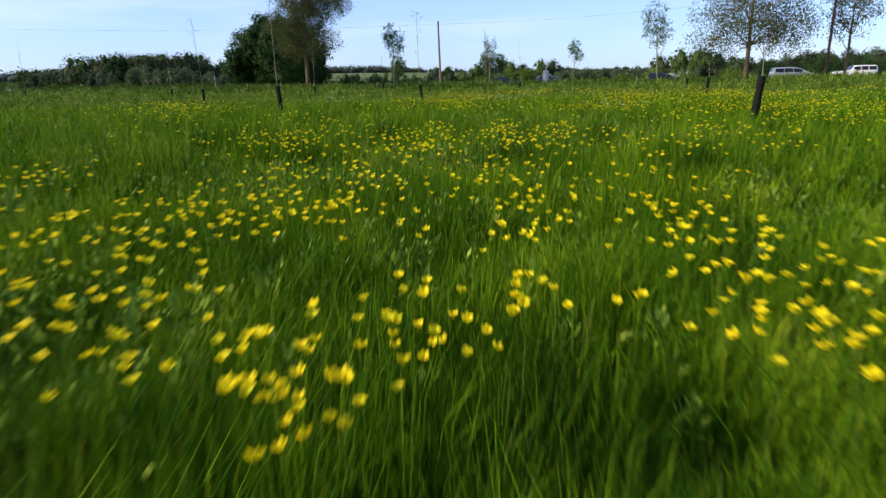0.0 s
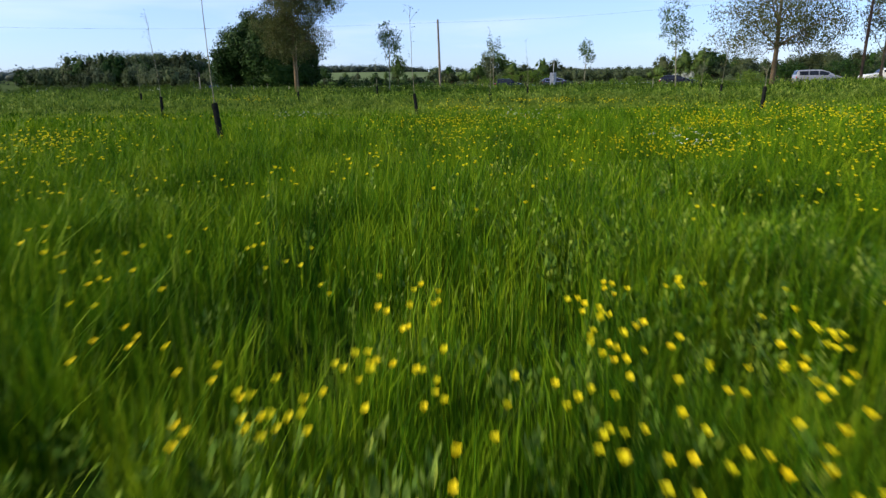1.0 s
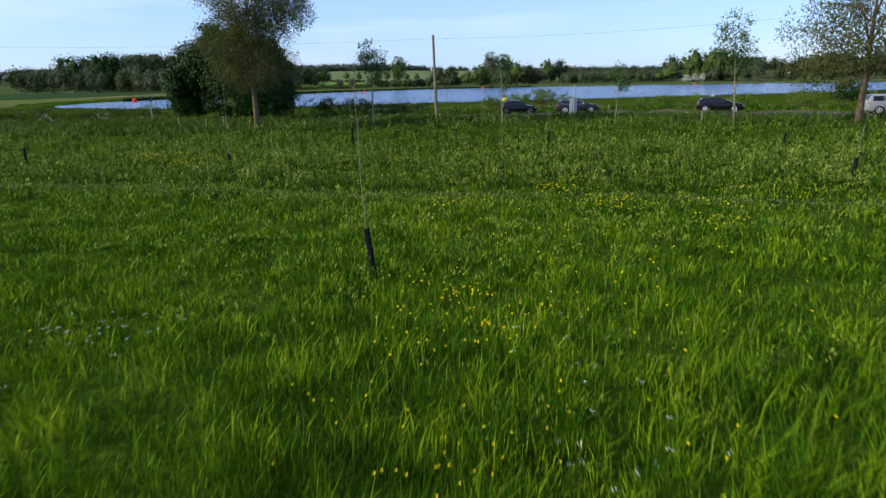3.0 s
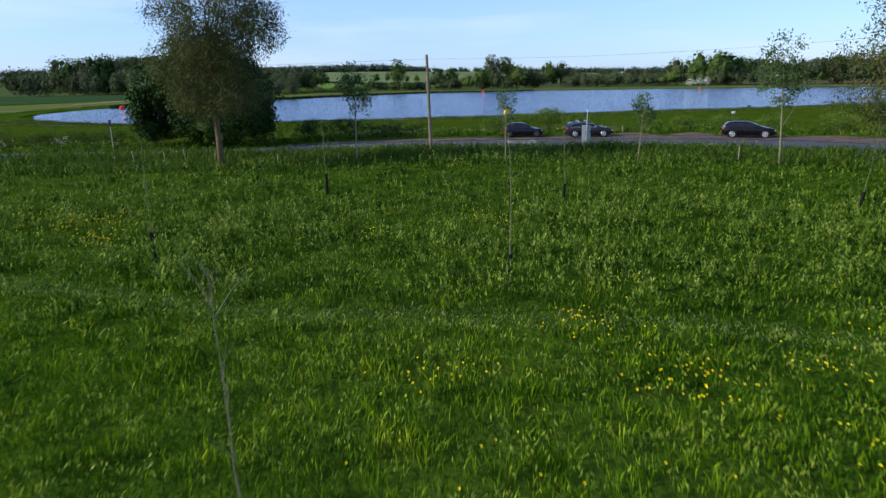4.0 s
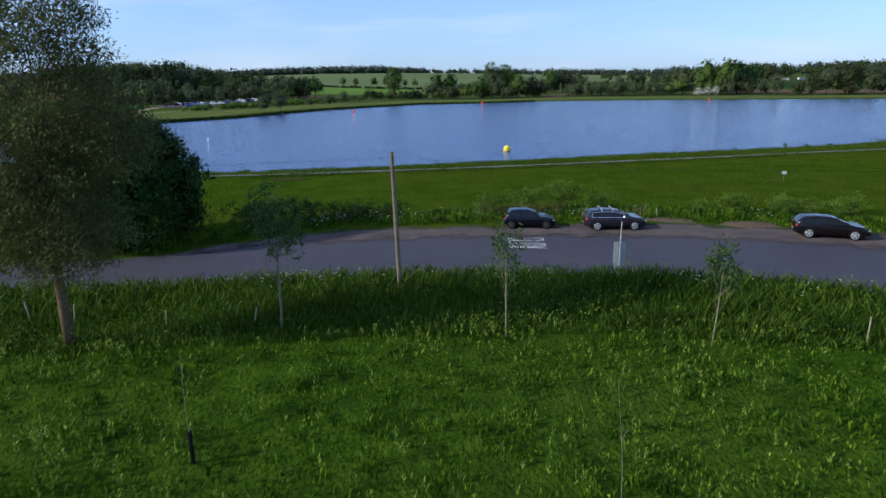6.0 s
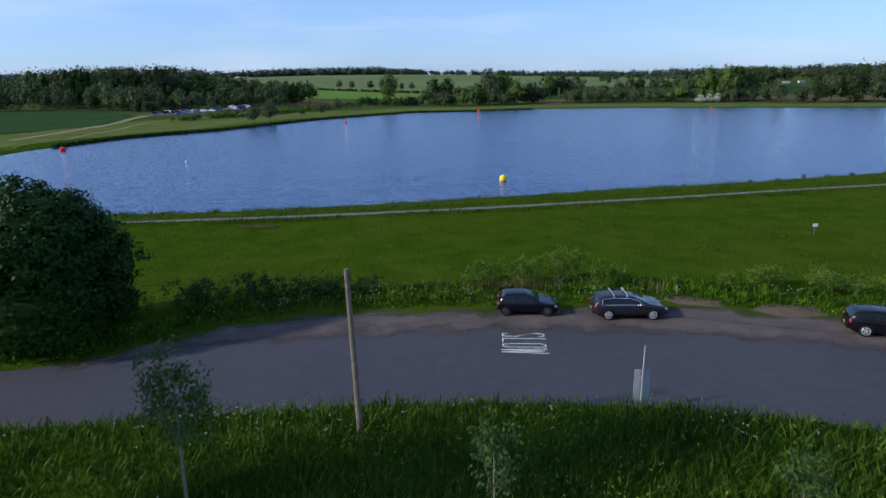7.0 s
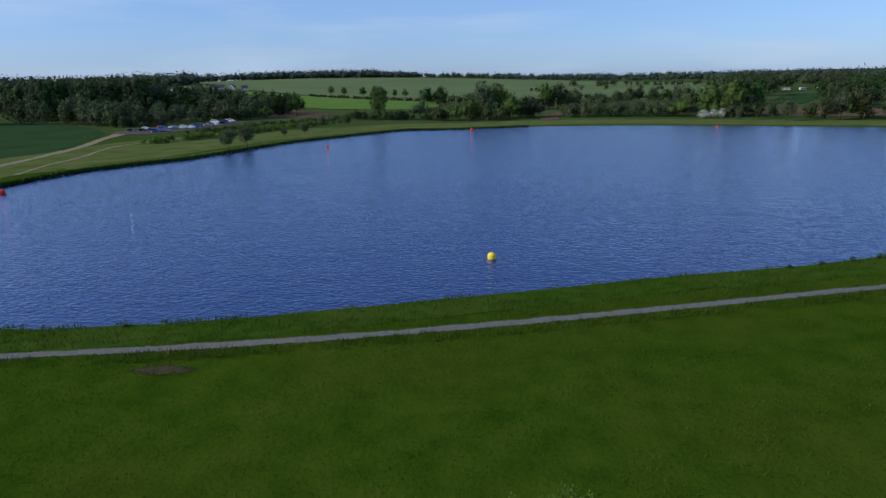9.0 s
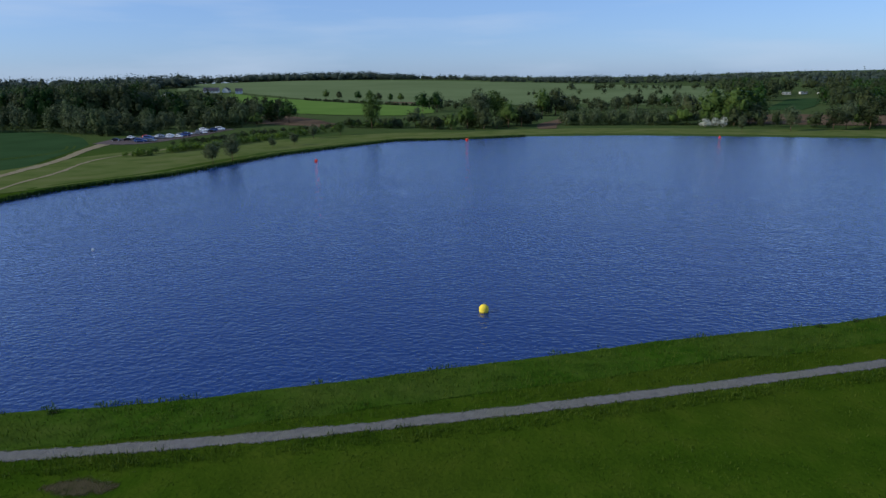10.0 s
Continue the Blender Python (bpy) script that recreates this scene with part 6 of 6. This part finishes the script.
# seed heads and pale leaf tips
x, y = spots(-45, 45, 1.5, 62, 0.5, lambda x, y: in_sight(x, y) * (y < meadow_end(x)) * np.minimum(10, 1150 / reach(x, y) ** 2) * np.clip(0.05 + 0.6 * tussock(x + 3, y - 2) + 0.95 * step(22, 36, y), 0, 2) * (1 - worn(x, y)) * (1 - 0.75 * step(47, 55, y)), rg)
x, y, o, g = tufts(x, y, 6, 0.035 + 0.0045 * reach(x, y), rg)
d = reach(x, y)
hh = meadow_height(x, y) * (1 - 0.2 * step(16, 32, y)) * rg.uniform(0.75, 1.15, len(x)) * (0.6 + 0.4 * g)
V, F = leaf_arrays(np.stack([x, y, land(x, y) + hh], 1), np.clip(0.0105 * d, 0.035, 0.13), np.clip(0.0030 * d, 0.010, 0.036), rg, -2.2)
tagged(new("grass_seed_head", mesh_arrays("grass_seed_head", V, F, M_SEED)), "pale green seed heads and leaf tips of meadow plants", "grass", "", "stuff")
# leafy herbs with paler tops, in clumps
x, y = spots(-46, 46, 26, 64, 0.5, lambda x, y: in_sight(x, y) * (y < meadow_end(x)) * 14 * step(35, 40, y + 2.5 * tussock(x, y, 0.6)) * np.clip(0.5 + 1.1 * tussock(x, y, 0.9), 0.03, 1.6) * (1 - 0.8 * step(47, 55, y)) * (1 - worn(x, y)), rg)
herb_clumps("leafy_herb", x, y, 13, (1.0, 1.65), 0.09, 0.15, 0.045, M_NETTLE, "clumps of leafy herbs with pale green tops in the meadow")
# flattened paler grass on the trodden line
x, y = spots(-30, 26, 30, 45, 0.5, lambda x, y: in_sight(x, y) * worn(x, y) * 85, rg)
blades("trodden_grass", x, y, rg.uniform(0.07, 0.15, len(x)), rg.uniform(0.02, 0.035, len(x)), M_TROD, "flattened pale grass on a trodden line", rg, False, 1.6)
# tall verge between meadow and lane, and the rough strip beyond the lay-by
x, y = spots(-62, 62, 48, 72, 0.5, lambda x, y: ((y > meadow_end(x) - 0.4) & (y < near_edge(x) - 0.15)) * np.minimum(150, 56000 / reach(x, y) ** 2) * (1 + 0.4 * tussock(x, y)), rg)
blades("verge_grass", x, y, (0.68 + 0.15 * step(10, 22, -x) + 0.2 * tussock(x, y)) * rg.uniform(0.45, 1.2, len(x)) * (0.8 + 0.2 * step(0, 1.0, near_edge(x) - y)) * (0.6 + 0.4 * step(0, 1.5, y - meadow_end(x))), np.clip(0.0019 * reach(x, y), 0.015, 0.07) * rg.uniform(0.6, 1.4, len(x)), M_VERGE, "tall rank verge grass beside the lane", rg, False, 0.9)


def lay_end(x):
    return np.maximum(np.interp(x, [-90, -18.6, -13.2, -8.3, -2.2, 5, 13, 18, 25, 37, 52, 100], [68.2, 74.0, 79.0, 81.3, 82.1, 82.4, 83.4, 82.2, 80.6, 75.2, 70.4, 62.5]), far_edge(x) + 0.1)


x, y = spots(-62, 70, 62, 92, 0.5, lambda x, y: ((y > lay_end(x) + 0.1) & (y < lay_end(x) + 4.6)) * np.minimum(110, 66000 / reach(x, y) ** 2) * (1 + 0.5 * tussock(x, y)), rg)
blades("rough_strip", x, y, (0.52 + 0.25 * tussock(x, y)) * rg.uniform(0.4, 1.2, len(x)) * (0.35 + 0.65 * step(0, 1.2, y - lay_end(x))) * (1 - 0.6 * step(3, 4.6, y - lay_end(x))), np.clip(0.0019 * reach(x, y), 0.02, 0.07) * rg.uniform(0.6, 1.4, len(x)), M_HERB, "rough weedy grass strip beside the lay-by", rg, False, 0.9)
x, y = spots(-75, 80, 80, 136, 0.5, lambda x, y: ((y > lay_end(x) + 4.0) & (lake_distance(x, y) > 1.0) & (np.abs(y - np.interp(x, [p[0] for p in path_line], [p[1] for p in path_line])) > 0.7)) * np.minimum(22, 25000 / reach(x, y) ** 2) * (1 + 0.35 * tussock(x, y, 0.5)), rg)
blades("pasture_grass", x, y, (0.17 + 0.07 * tussock(x, y, 0.5)) * rg.uniform(0.5, 1.3, len(x)), np.clip(0.0010 * reach(x, y), 0.02, 0.045) * rg.uniform(0.6, 1.4, len(x)), M_PASTURE, "short tufted olive pasture grass", rg, False, 0.7)
# longer grass along the path and over the bank
PX, PY = [p[0] for p in path_line], [p[1] for p in path_line]
x, y = spots(-75, 90, 98, 146, 0.5, lambda x, y: (((y > np.interp(x, PX, PY) - 2.6) & (y < np.interp(x, PX, PY) - 0.75)) * 40 + ((y > np.interp(x, PX, PY) + 0.75) & (lake_distance(x, y) > 0.15)) * 14) * np.clip(1 + 0.8 * tussock(x, y, 0.7), 0.1, 2), rg)
blades("bank_grass", x, y, (0.33 + 0.1 * tussock(x, y, 0.7)) * rg.uniform(0.5, 1.3, len(x)), rg.uniform(0.03, 0.06, len(x)), M_PASTURE, "longer green grass along the path and bank", rg, False, 0.8)
x, y = spots(-2, 14, 83, 88, 0.25, lambda x, y: 70 * np.exp(-(((y - 85.3) / 0.5) ** 2)) * np.clip(0.4 + tussock(x, y, 1.2), 0, 1.5) * (x < 8.5) + 26 * np.exp(-((x - 13.6) ** 2 + (y - 84.9) ** 2) / 0.5), rg)
blades("dead_stalk", x, y, rg.uniform(0.6, 1.15, len(x)), np.full(len(x), 0.03), M_STRAW, "dry brown dead stalks beside the lay-by", rg, False, 0.25, category="stalks")
# broad-leaved weeds among the verge grasses
x, y = spots(-50, 55, 48, 90, 0.5, lambda x, y: (((y > meadow_end(x)) & (y < near_edge(x) - 0.2)) | ((y > lay_end(x) + 0.3) & (y < lay_end(x) + 3.6))) * np.minimum(60, 24000 / reach(x, y) ** 2) * np.clip(0.3 + 1.2 * tussock(x + 5, y, 0.8), 0, 2), rg)
V, F = leaf_arrays(np.stack([x, y, land(x, y) + rg.uniform(0.15, 0.8, len(x))], 1), 0.15, 0.075, rg, 0.3)
tagged(new("verge_weed", mesh_arrays("verge_weed", V, F, M_SHRUB)), "leafy green weeds among the verge grass", "weeds", "", "stuff")
# dark sedge under the far bank
edge = np.array([(-98, 190), (-97, 201), (-93.6, 214), (-86, 225.6), (-77, 236.4), (-69.5, 257.6), (-60, 282.7), (-45, 304.6), (-26, 328.6), (-3, 331), (28, 341.6)])
u = np.sort(rg.random(6000)) * (len(edge) - 1)
ex, ey = np.interp(u, np.arange(len(edge)), edge[:, 0]), np.interp(u, np.arange(len(edge)), edge[:, 1])
ex, ey = ex + rg.normal(0, 0.3, len(ex)), ey + rg.normal(0, 0.3, len(ey))
blades("far_sedge", ex, ey, rg.uniform(0.5, 1.25, len(ex)), np.full(len(ex), 0.3), M_OAK, "dark sedge along the far water edge", rg, False, 0.4, base=np.full(len(ex), WATER - 0.05), category="reeds")
# reeds at the water's edge
t = np.sort(rg.random(2600))
edge = np.array([(-66, 123), (-54, 116.3), (-47, 113.4), (-34, 113.1), (-20, 115.2), (-7, 118.8), (6, 122.4), (22, 127.3), (40, 131.6), (58, 137.5), (73, 143.8)])
u = t * (len(edge) - 1)
ex, ey = np.interp(u, np.arange(len(edge)), edge[:, 0]), np.interp(u, np.arange(len(edge)), edge[:, 1])
tuft = np.sin(ex * 0.9) * np.sin(ex * 0.37 + 1) > np.where(ex < -15, -0.1, 0.55)
ex, ey = ex[tuft] + rg.normal(0, 0.2, tuft.sum()), ey[tuft] + rg.normal(0.1, 0.18, tuft.sum())
blades("shore_reed", ex, ey, rg.uniform(0.2, 0.55, len(ex)), np.full(len(ex), 0.07), M_VERGE, "dark reed tufts at the water edge", rg, False, 0.3, base=np.full(len(ex), WATER - 0.05), category="reeds")


def umbels(name, x, y, h, size, label):
    """Flat white flower heads on thin stems."""
    n = len(x)
    P = np.stack([x, y, land(x, y) + h], 1)
    Q = np.repeat(P, 7, 0) + np.random.default_rng(5).normal(0, 1, (7 * n, 3)) * np.array([size, size, size * 0.4])
    V, F = leaf_arrays(Q, size * 0.9, size * 0.8, np.random.default_rng(6), 0)
    blades(name + "_stem", x, y, h + 0.02, np.full(n, max(0.006, size * 0.25)), M_VERGE, "thin green stems of white umbel flowers", np.random.default_rng(7), False, 0.0, (0, 0), category="flowers")
    return tagged(new(name, mesh_arrays(name, V, F, M_UMBEL)), label, "flowers", "", "stuff")


cx = np.concatenate([rg.normal(a, w, k) for a, w, k in ((-9, 1.3, 26), (-6.5, 0.6, 10), (-3, 1.0, 8), (1.5, 0.6, 6), (4.5, 0.8, 7), (11.6, 0.7, 12), (15.5, 0.8, 8), (20, 3, 8), (-20, 5, 12))])
cy = near_edge(cx) - 0.9 - np.abs(rg.normal(0.5, 1.0, len(cx)))
umbels("cow_parsley", cx, cy, rg.uniform(0.5, 0.7, len(cx)), 0.042, "white cow parsley flowers in the verge")
cx = np.concatenate([rg.normal(a, w, k) for a, w, k in ((-9, 1.2, 40), (-5.5, 0.8, 24), (-2, 2, 18), (8.5, 0.8, 30), (1.5, 0.8, 14), (21.0, 0.6, 16), (12, 1.0, 10), (-14, 2, 14), (-34, 6, 40))])
cy = lay_end(cx) + np.abs(rg.normal(1.6, 0.9, len(cx)))
umbels("hedge_parsley", cx, cy, rg.uniform(0.45, 0.75, len(cx)), 0.042, "white umbel flowers in the rough strip")
cx = np.concatenate([rg.normal(a, w, k) for a, w, k in ((4.2, 0.35, 30), (2.0, 0.5, 16), (1.9, 0.5, 12), (-4.6, 0.6, 26))])
cy = np.concatenate([rg.normal(a, w, k) for a, w, k in ((14.3, 0.5, 30), (21.0, 0.6, 16), (24, 1, 12), (24.5, 0.5, 26))])
umbels("meadow_umbel", cx, cy, rg.uniform(0.42, 0.6, len(cx)), 0.02, "small pale flower heads in the meadow")


# buttercups: place, spread, number
def cup_mesh(seed):
    rng = np.random.default_rng(seed)
    bm = bmesh.new()
    for i in range(5):
        a = 2 * math.pi * i / 5 + rng.uniform(-0.1, 0.1)
        d, e = Vector((math.cos(a), math.sin(a), 0)), Vector((-math.sin(a), math.cos(a), 0))
        r = 0.0145 * rng.uniform(0.9, 1.15)
        vs = [bm.verts.new(p) for p in (Vector((0, 0, 0)), d * r * 0.6 - e * r * 0.5 + Vector((0, 0, 0.007)), d * r * 0.95 + Vector((0, 0, 0.015)), d * r * 0.6 + e * r * 0.5 + Vector((0, 0, 0.007)))]
        bm.faces.new((vs[0], vs[1], vs[2]))
        bm.faces.new((vs[0], vs[2], vs[3]))
    bmesh.ops.create_icosphere(bm, subdivisions=1, radius=0.0035, matrix=Matrix.Translation((0, 0, 0.004)))
    return bm


CLUSTERS = [(0.51, 0.62, 0.07, 14), (0.44, 0.85, 0.05, 5), (0.62, 0.68, 0.05, 4), (0.72, 0.88, 0.05, 5), (0.86, 0.95, 0.08, 7), (1.02, 1.12, 0.06, 5), (1.1, 1.98, 0.08, 12), (1.22, 2.4, 0.08, 7), (-1.14, 6.2, 0.5, 45),
            (0.1, 2.4, 0.22, 28), (-0.15, 2.1, 0.25, 22), (-0.3, 1.6, 0.22, 20), (-0.75, 2.0, 0.2, 12), (-1.8, 3.3, 0.2, 9), (0.0, 1.1, 0.12, 10), (0.02, 0.85, 0.12, 8), (0.52, 2.6, 0.35, 22), (0.5, 4.3, 0.6, 46), (1.4, 5.6, 0.4, 40),
            (1.66, 2.15, 0.14, 14), (1.72, 1.7, 0.12, 10), (1.5, 1.2, 0.1, 9), (1.58, 0.98, 0.08, 8), (1.66, 0.85, 0.06, 7), (1.85, 3.6, 0.4, 16), (2.9, 4.8, 0.5, 26), (1.95, 1.45, 0.12, 9)]
BEYOND = [(5.1, 8.1, 1.2, 70), (5.3, 11.9, 2.2, 220), (0.3, 16.9, 1.3, 110), (-4.8, 12.0, 1.3, 80), (7.2, 10.8, 1.8, 150), (1.15, 6.5, 0.25, 14), (0.5, 6.5, 0.3, 12), (1.9, 6.4, 0.3, 12), (-1.1, 7.2, 0.5, 22), (0.4, 14.3, 0.5, 40), (4.0, 12.5, 0.6, 40),
          (6.8, 16.0, 1.2, 80), (4.8, 16.2, 0.5, 40), (-6.5, 15.0, 1.0, 30), (0.3, 25.4, 0.9, 50), (1.0, 20.0, 1.6, 60), (0.6, 17.6, 0.9, 60), (0.6, 15.4, 0.6, 40), (2.0, 17.0, 0.8, 40), (5.5, 19.5, 1.4, 70), (2.6, 14.7, 0.4, 16), (-3.6, 17.2, 1.0, 26),
          (3.3, 35.9, 1.2, 50), (-13.8, 45.5, 1.8, 200), (-17, 47.2, 1.6, 100), (-0.1, 33.1, 0.8, 44), (4.4, 33.2, 0.9, 110), (6.4, 30.7, 0.9, 40), (1.2, 46.3, 0.9, 60), (9.5, 34.9, 1.5, 40), (-3, 44.2, 0.4, 24), (-12.3, 43.4, 0.8, 80), (1.5, 30, 3.0, 60), (3, 26, 2.0, 40), (0, 9.5, 1.5, 24), (10, 20, 3, 80), (-9, 22, 2, 50),
          (-2.05, 6.6, 0.25, 28), (-1.4, 7.3, 0.4, 16), (0.8, 8.4, 0.3, 14), (1.1, 7.7, 0.3, 18), (1.45, 8.0, 0.3, 16), (0.44, 4.4, 0.15, 12), (0.44, 4.8, 0.15, 8), (0.12, 3.6, 0.12, 9), (-0.3, 4.2, 0.3, 12), (3.0, 8.8, 0.4, 14), (8.9, 20.3, 1.5, 60),
          (11.2, 20.4, 1.6, 70), (1.05, 4.4, 0.15, 9), (1.27, 4.5, 0.12, 8), (-0.49, 3.5, 0.1, 6), (-0.2, 3.4, 0.1, 7), (-0.7, 9.4, 0.15, 12), (-0.12, 9.4, 0.15, 11), (0.65, 9.9, 0.3, 9), (1.7, 10.6, 0.15, 10), (2.4, 13, 0.5, 14), (6.3, 20.2, 0.8, 50),
          (4.85, 15.4, 0.7, 90), (3.5, 12.5, 0.6, 90), (8.0, 19.0, 1.2, 120), (0.24, 12.1, 0.8, 26), (0.0, 21.4, 0.8, 30), (-1.6, 10.0, 0.2, 8), (0.75, 11.2, 0.5, 16)]
# small groups further out: place, then spread and number for the whole row
BEYOND = [c for c in BEYOND if not 5.2 < c[1] < 9.0]
for row, sp, k in (([(0.54, 6.75), (0.48, 6.4), (1.18, 6.62), (1.16, 6.42), (1.15, 6.26), (1.17, 6.14), (1.3, 6.89), (1.61, 7.02), (1.71, 6.28), (1.88, 6.35), (1.77, 6.18), (0.15, 5.85), (0.22, 5.81), (0.29, 5.78), (0.44, 6.16), (0.42, 6.04), (0.59, 6.01), (-0.83, 6.91), (-1.32, 7.26)], 0.05, 6),
                   ([(1.86, 6.68), (1.4, 6.18), (1.43, 6.11), (1.31, 6.38), (0.03, 5.78), (-0.05, 6.06), (-0.78, 6.63), (-0.26, 6.2), (-0.49, 7.55), (-0.44, 7.67), (1.12, 5.8), (1.57, 5.73), (1.16, 8.63), (2.0, 7.9)], 0.05, 3),
                   ([(3.25, 8.5), (-2.04, 9.62), (-2.8, 9.39), (5.29, 7.38), (1.38, 5.88), (-0.99, 5.72), (2.96, 5.28)], 0.25, 14),
                   ([(0.28, 14.0), (0.88, 14.15), (1.06, 13.55), (0.56, 13.2), (2.78, 13.94), (2.98, 14.63), (0.45, 15.0), (-0.52, 13.0), (-0.2, 16.7), (0.73, 16.1), (1.2, 16.3)], 0.12, 5),
                   ([(4.56, 15.3), (3.9, 12.4), (3.02, 12.7), (6.82, 15.4), (5.74, 18.6), (5.83, 21.5), (0.4, 24.0), (0.35, 26.1), (-6.7, 15.0), (3.14, 36.1), (7.04, 33.7)], 0.6, 40)):
    BEYOND += [(a, b, sp, k) for a, b in row]
BEYOND += [(-1.0, 5.5, 0.4, 80), (1.3, 5.3, 0.5, 60), (1.02, 3.2, 0.2, 24), (4.1, 14.9, 0.7, 110), (0.05, 19.3, 0.9, 200), (2.8, 4.9, 0.35, 40), (5.7, 11.8, 0.9, 150), (6.7, 11.2, 1.0, 170), (5.3, 7.4, 0.7, 80), (-5.7, 13.7, 0.8, 110), (-3.8, 10.1, 0.6, 80), (0.25, 4.7, 0.3, 20), (-1.65, 3.2, 0.15, 14)]
rb = np.random.default_rng(31)
cups = [mesh_bm("petals", cup_mesh(k), M_BUTTERCUP) for k in range(4)]
sb = bmesh.new()
chain(sb, [(0, 0, -0.55), (0.012, 0.004, -0.25), (0, 0, 0)], [0.0016, 0.0014, 0.001], 4)
stem_mesh = mesh_bm("stalk", sb, M_GRASS)
count = 0
for cx0, cy0, sp, k in sorted(CLUSTERS, key=lambda c: c[1]):
    for _ in range(k):
        fx, fy = rb.normal(cx0, sp), rb.normal(cy0, sp)
        if fy < 0.45 or count >= 300:
            continue
        fz = float(land(fx, fy)) + 0.45 + rb.uniform(-0.05, 0.06)
        flower = thing("buttercup", pose(fx, fy, fz, rb.uniform(-35, 35), rb.uniform(-35, 35), rb.uniform(0, 360)), "open yellow buttercup on a thin stalk in grass", "flower", "buttercups near the start")
        flower.scale = (1, 1, 1) * np.array(rb.uniform(0.9, 1.3))
        part("petals", cups[count % 4], None, flower)
        part("stalk", stem_mesh, None, flower)
        count += 1
bx, by, bs = [], [], []
for cx0, cy0, sp, k in [(a, b, c * (0.6 if b > 26 else 0.8), int(d * (0.5 if b > 26 else 0.85))) for a, b, c, d in BEYOND] + [(a, b, c * 1.4, d) for a, b, c, d in CLUSTERS]:
    bx += list(rb.normal(cx0, sp, k))
    by += list(rb.normal(cy0, sp, k))
bx, by = np.array(bx), np.array(by)
keep = by > 0.6
bx, by = bx[keep], by[keep]
n = len(bx)
size = np.clip(0.0024 * reach(bx, by), 0.0145, 0.026)
P = np.stack([bx, by, land(bx, by) + np.maximum(0.42, meadow_height(bx, by) * 0.95) + rb.uniform(0.0, 0.14, n)], 1)
a = rb.uniform(0, 2 * np.pi, n)
V = [P]
for i in range(5):
    q = a + 2 * np.pi * i / 5
    V.append(P + np.stack([np.cos(q) * size, np.sin(q) * size, size * rb.uniform(0.6, 1.4, n)], 1))
V = np.stack(V, 1).reshape(-1, 3)
i = np.arange(n)[:, None] * 6
F = np.concatenate([i + np.array(t) for t in ((0, 1, 2), (0, 2, 3), (0, 3, 4), (0, 4, 5), (0, 5, 1))], 1).reshape(-1, 3)
tagged(new("buttercup_drift", mesh_arrays("buttercup_drift", V, F, M_BUTTERCUP)), "drifts of yellow buttercups through the meadow", "flowers", "", "stuff")
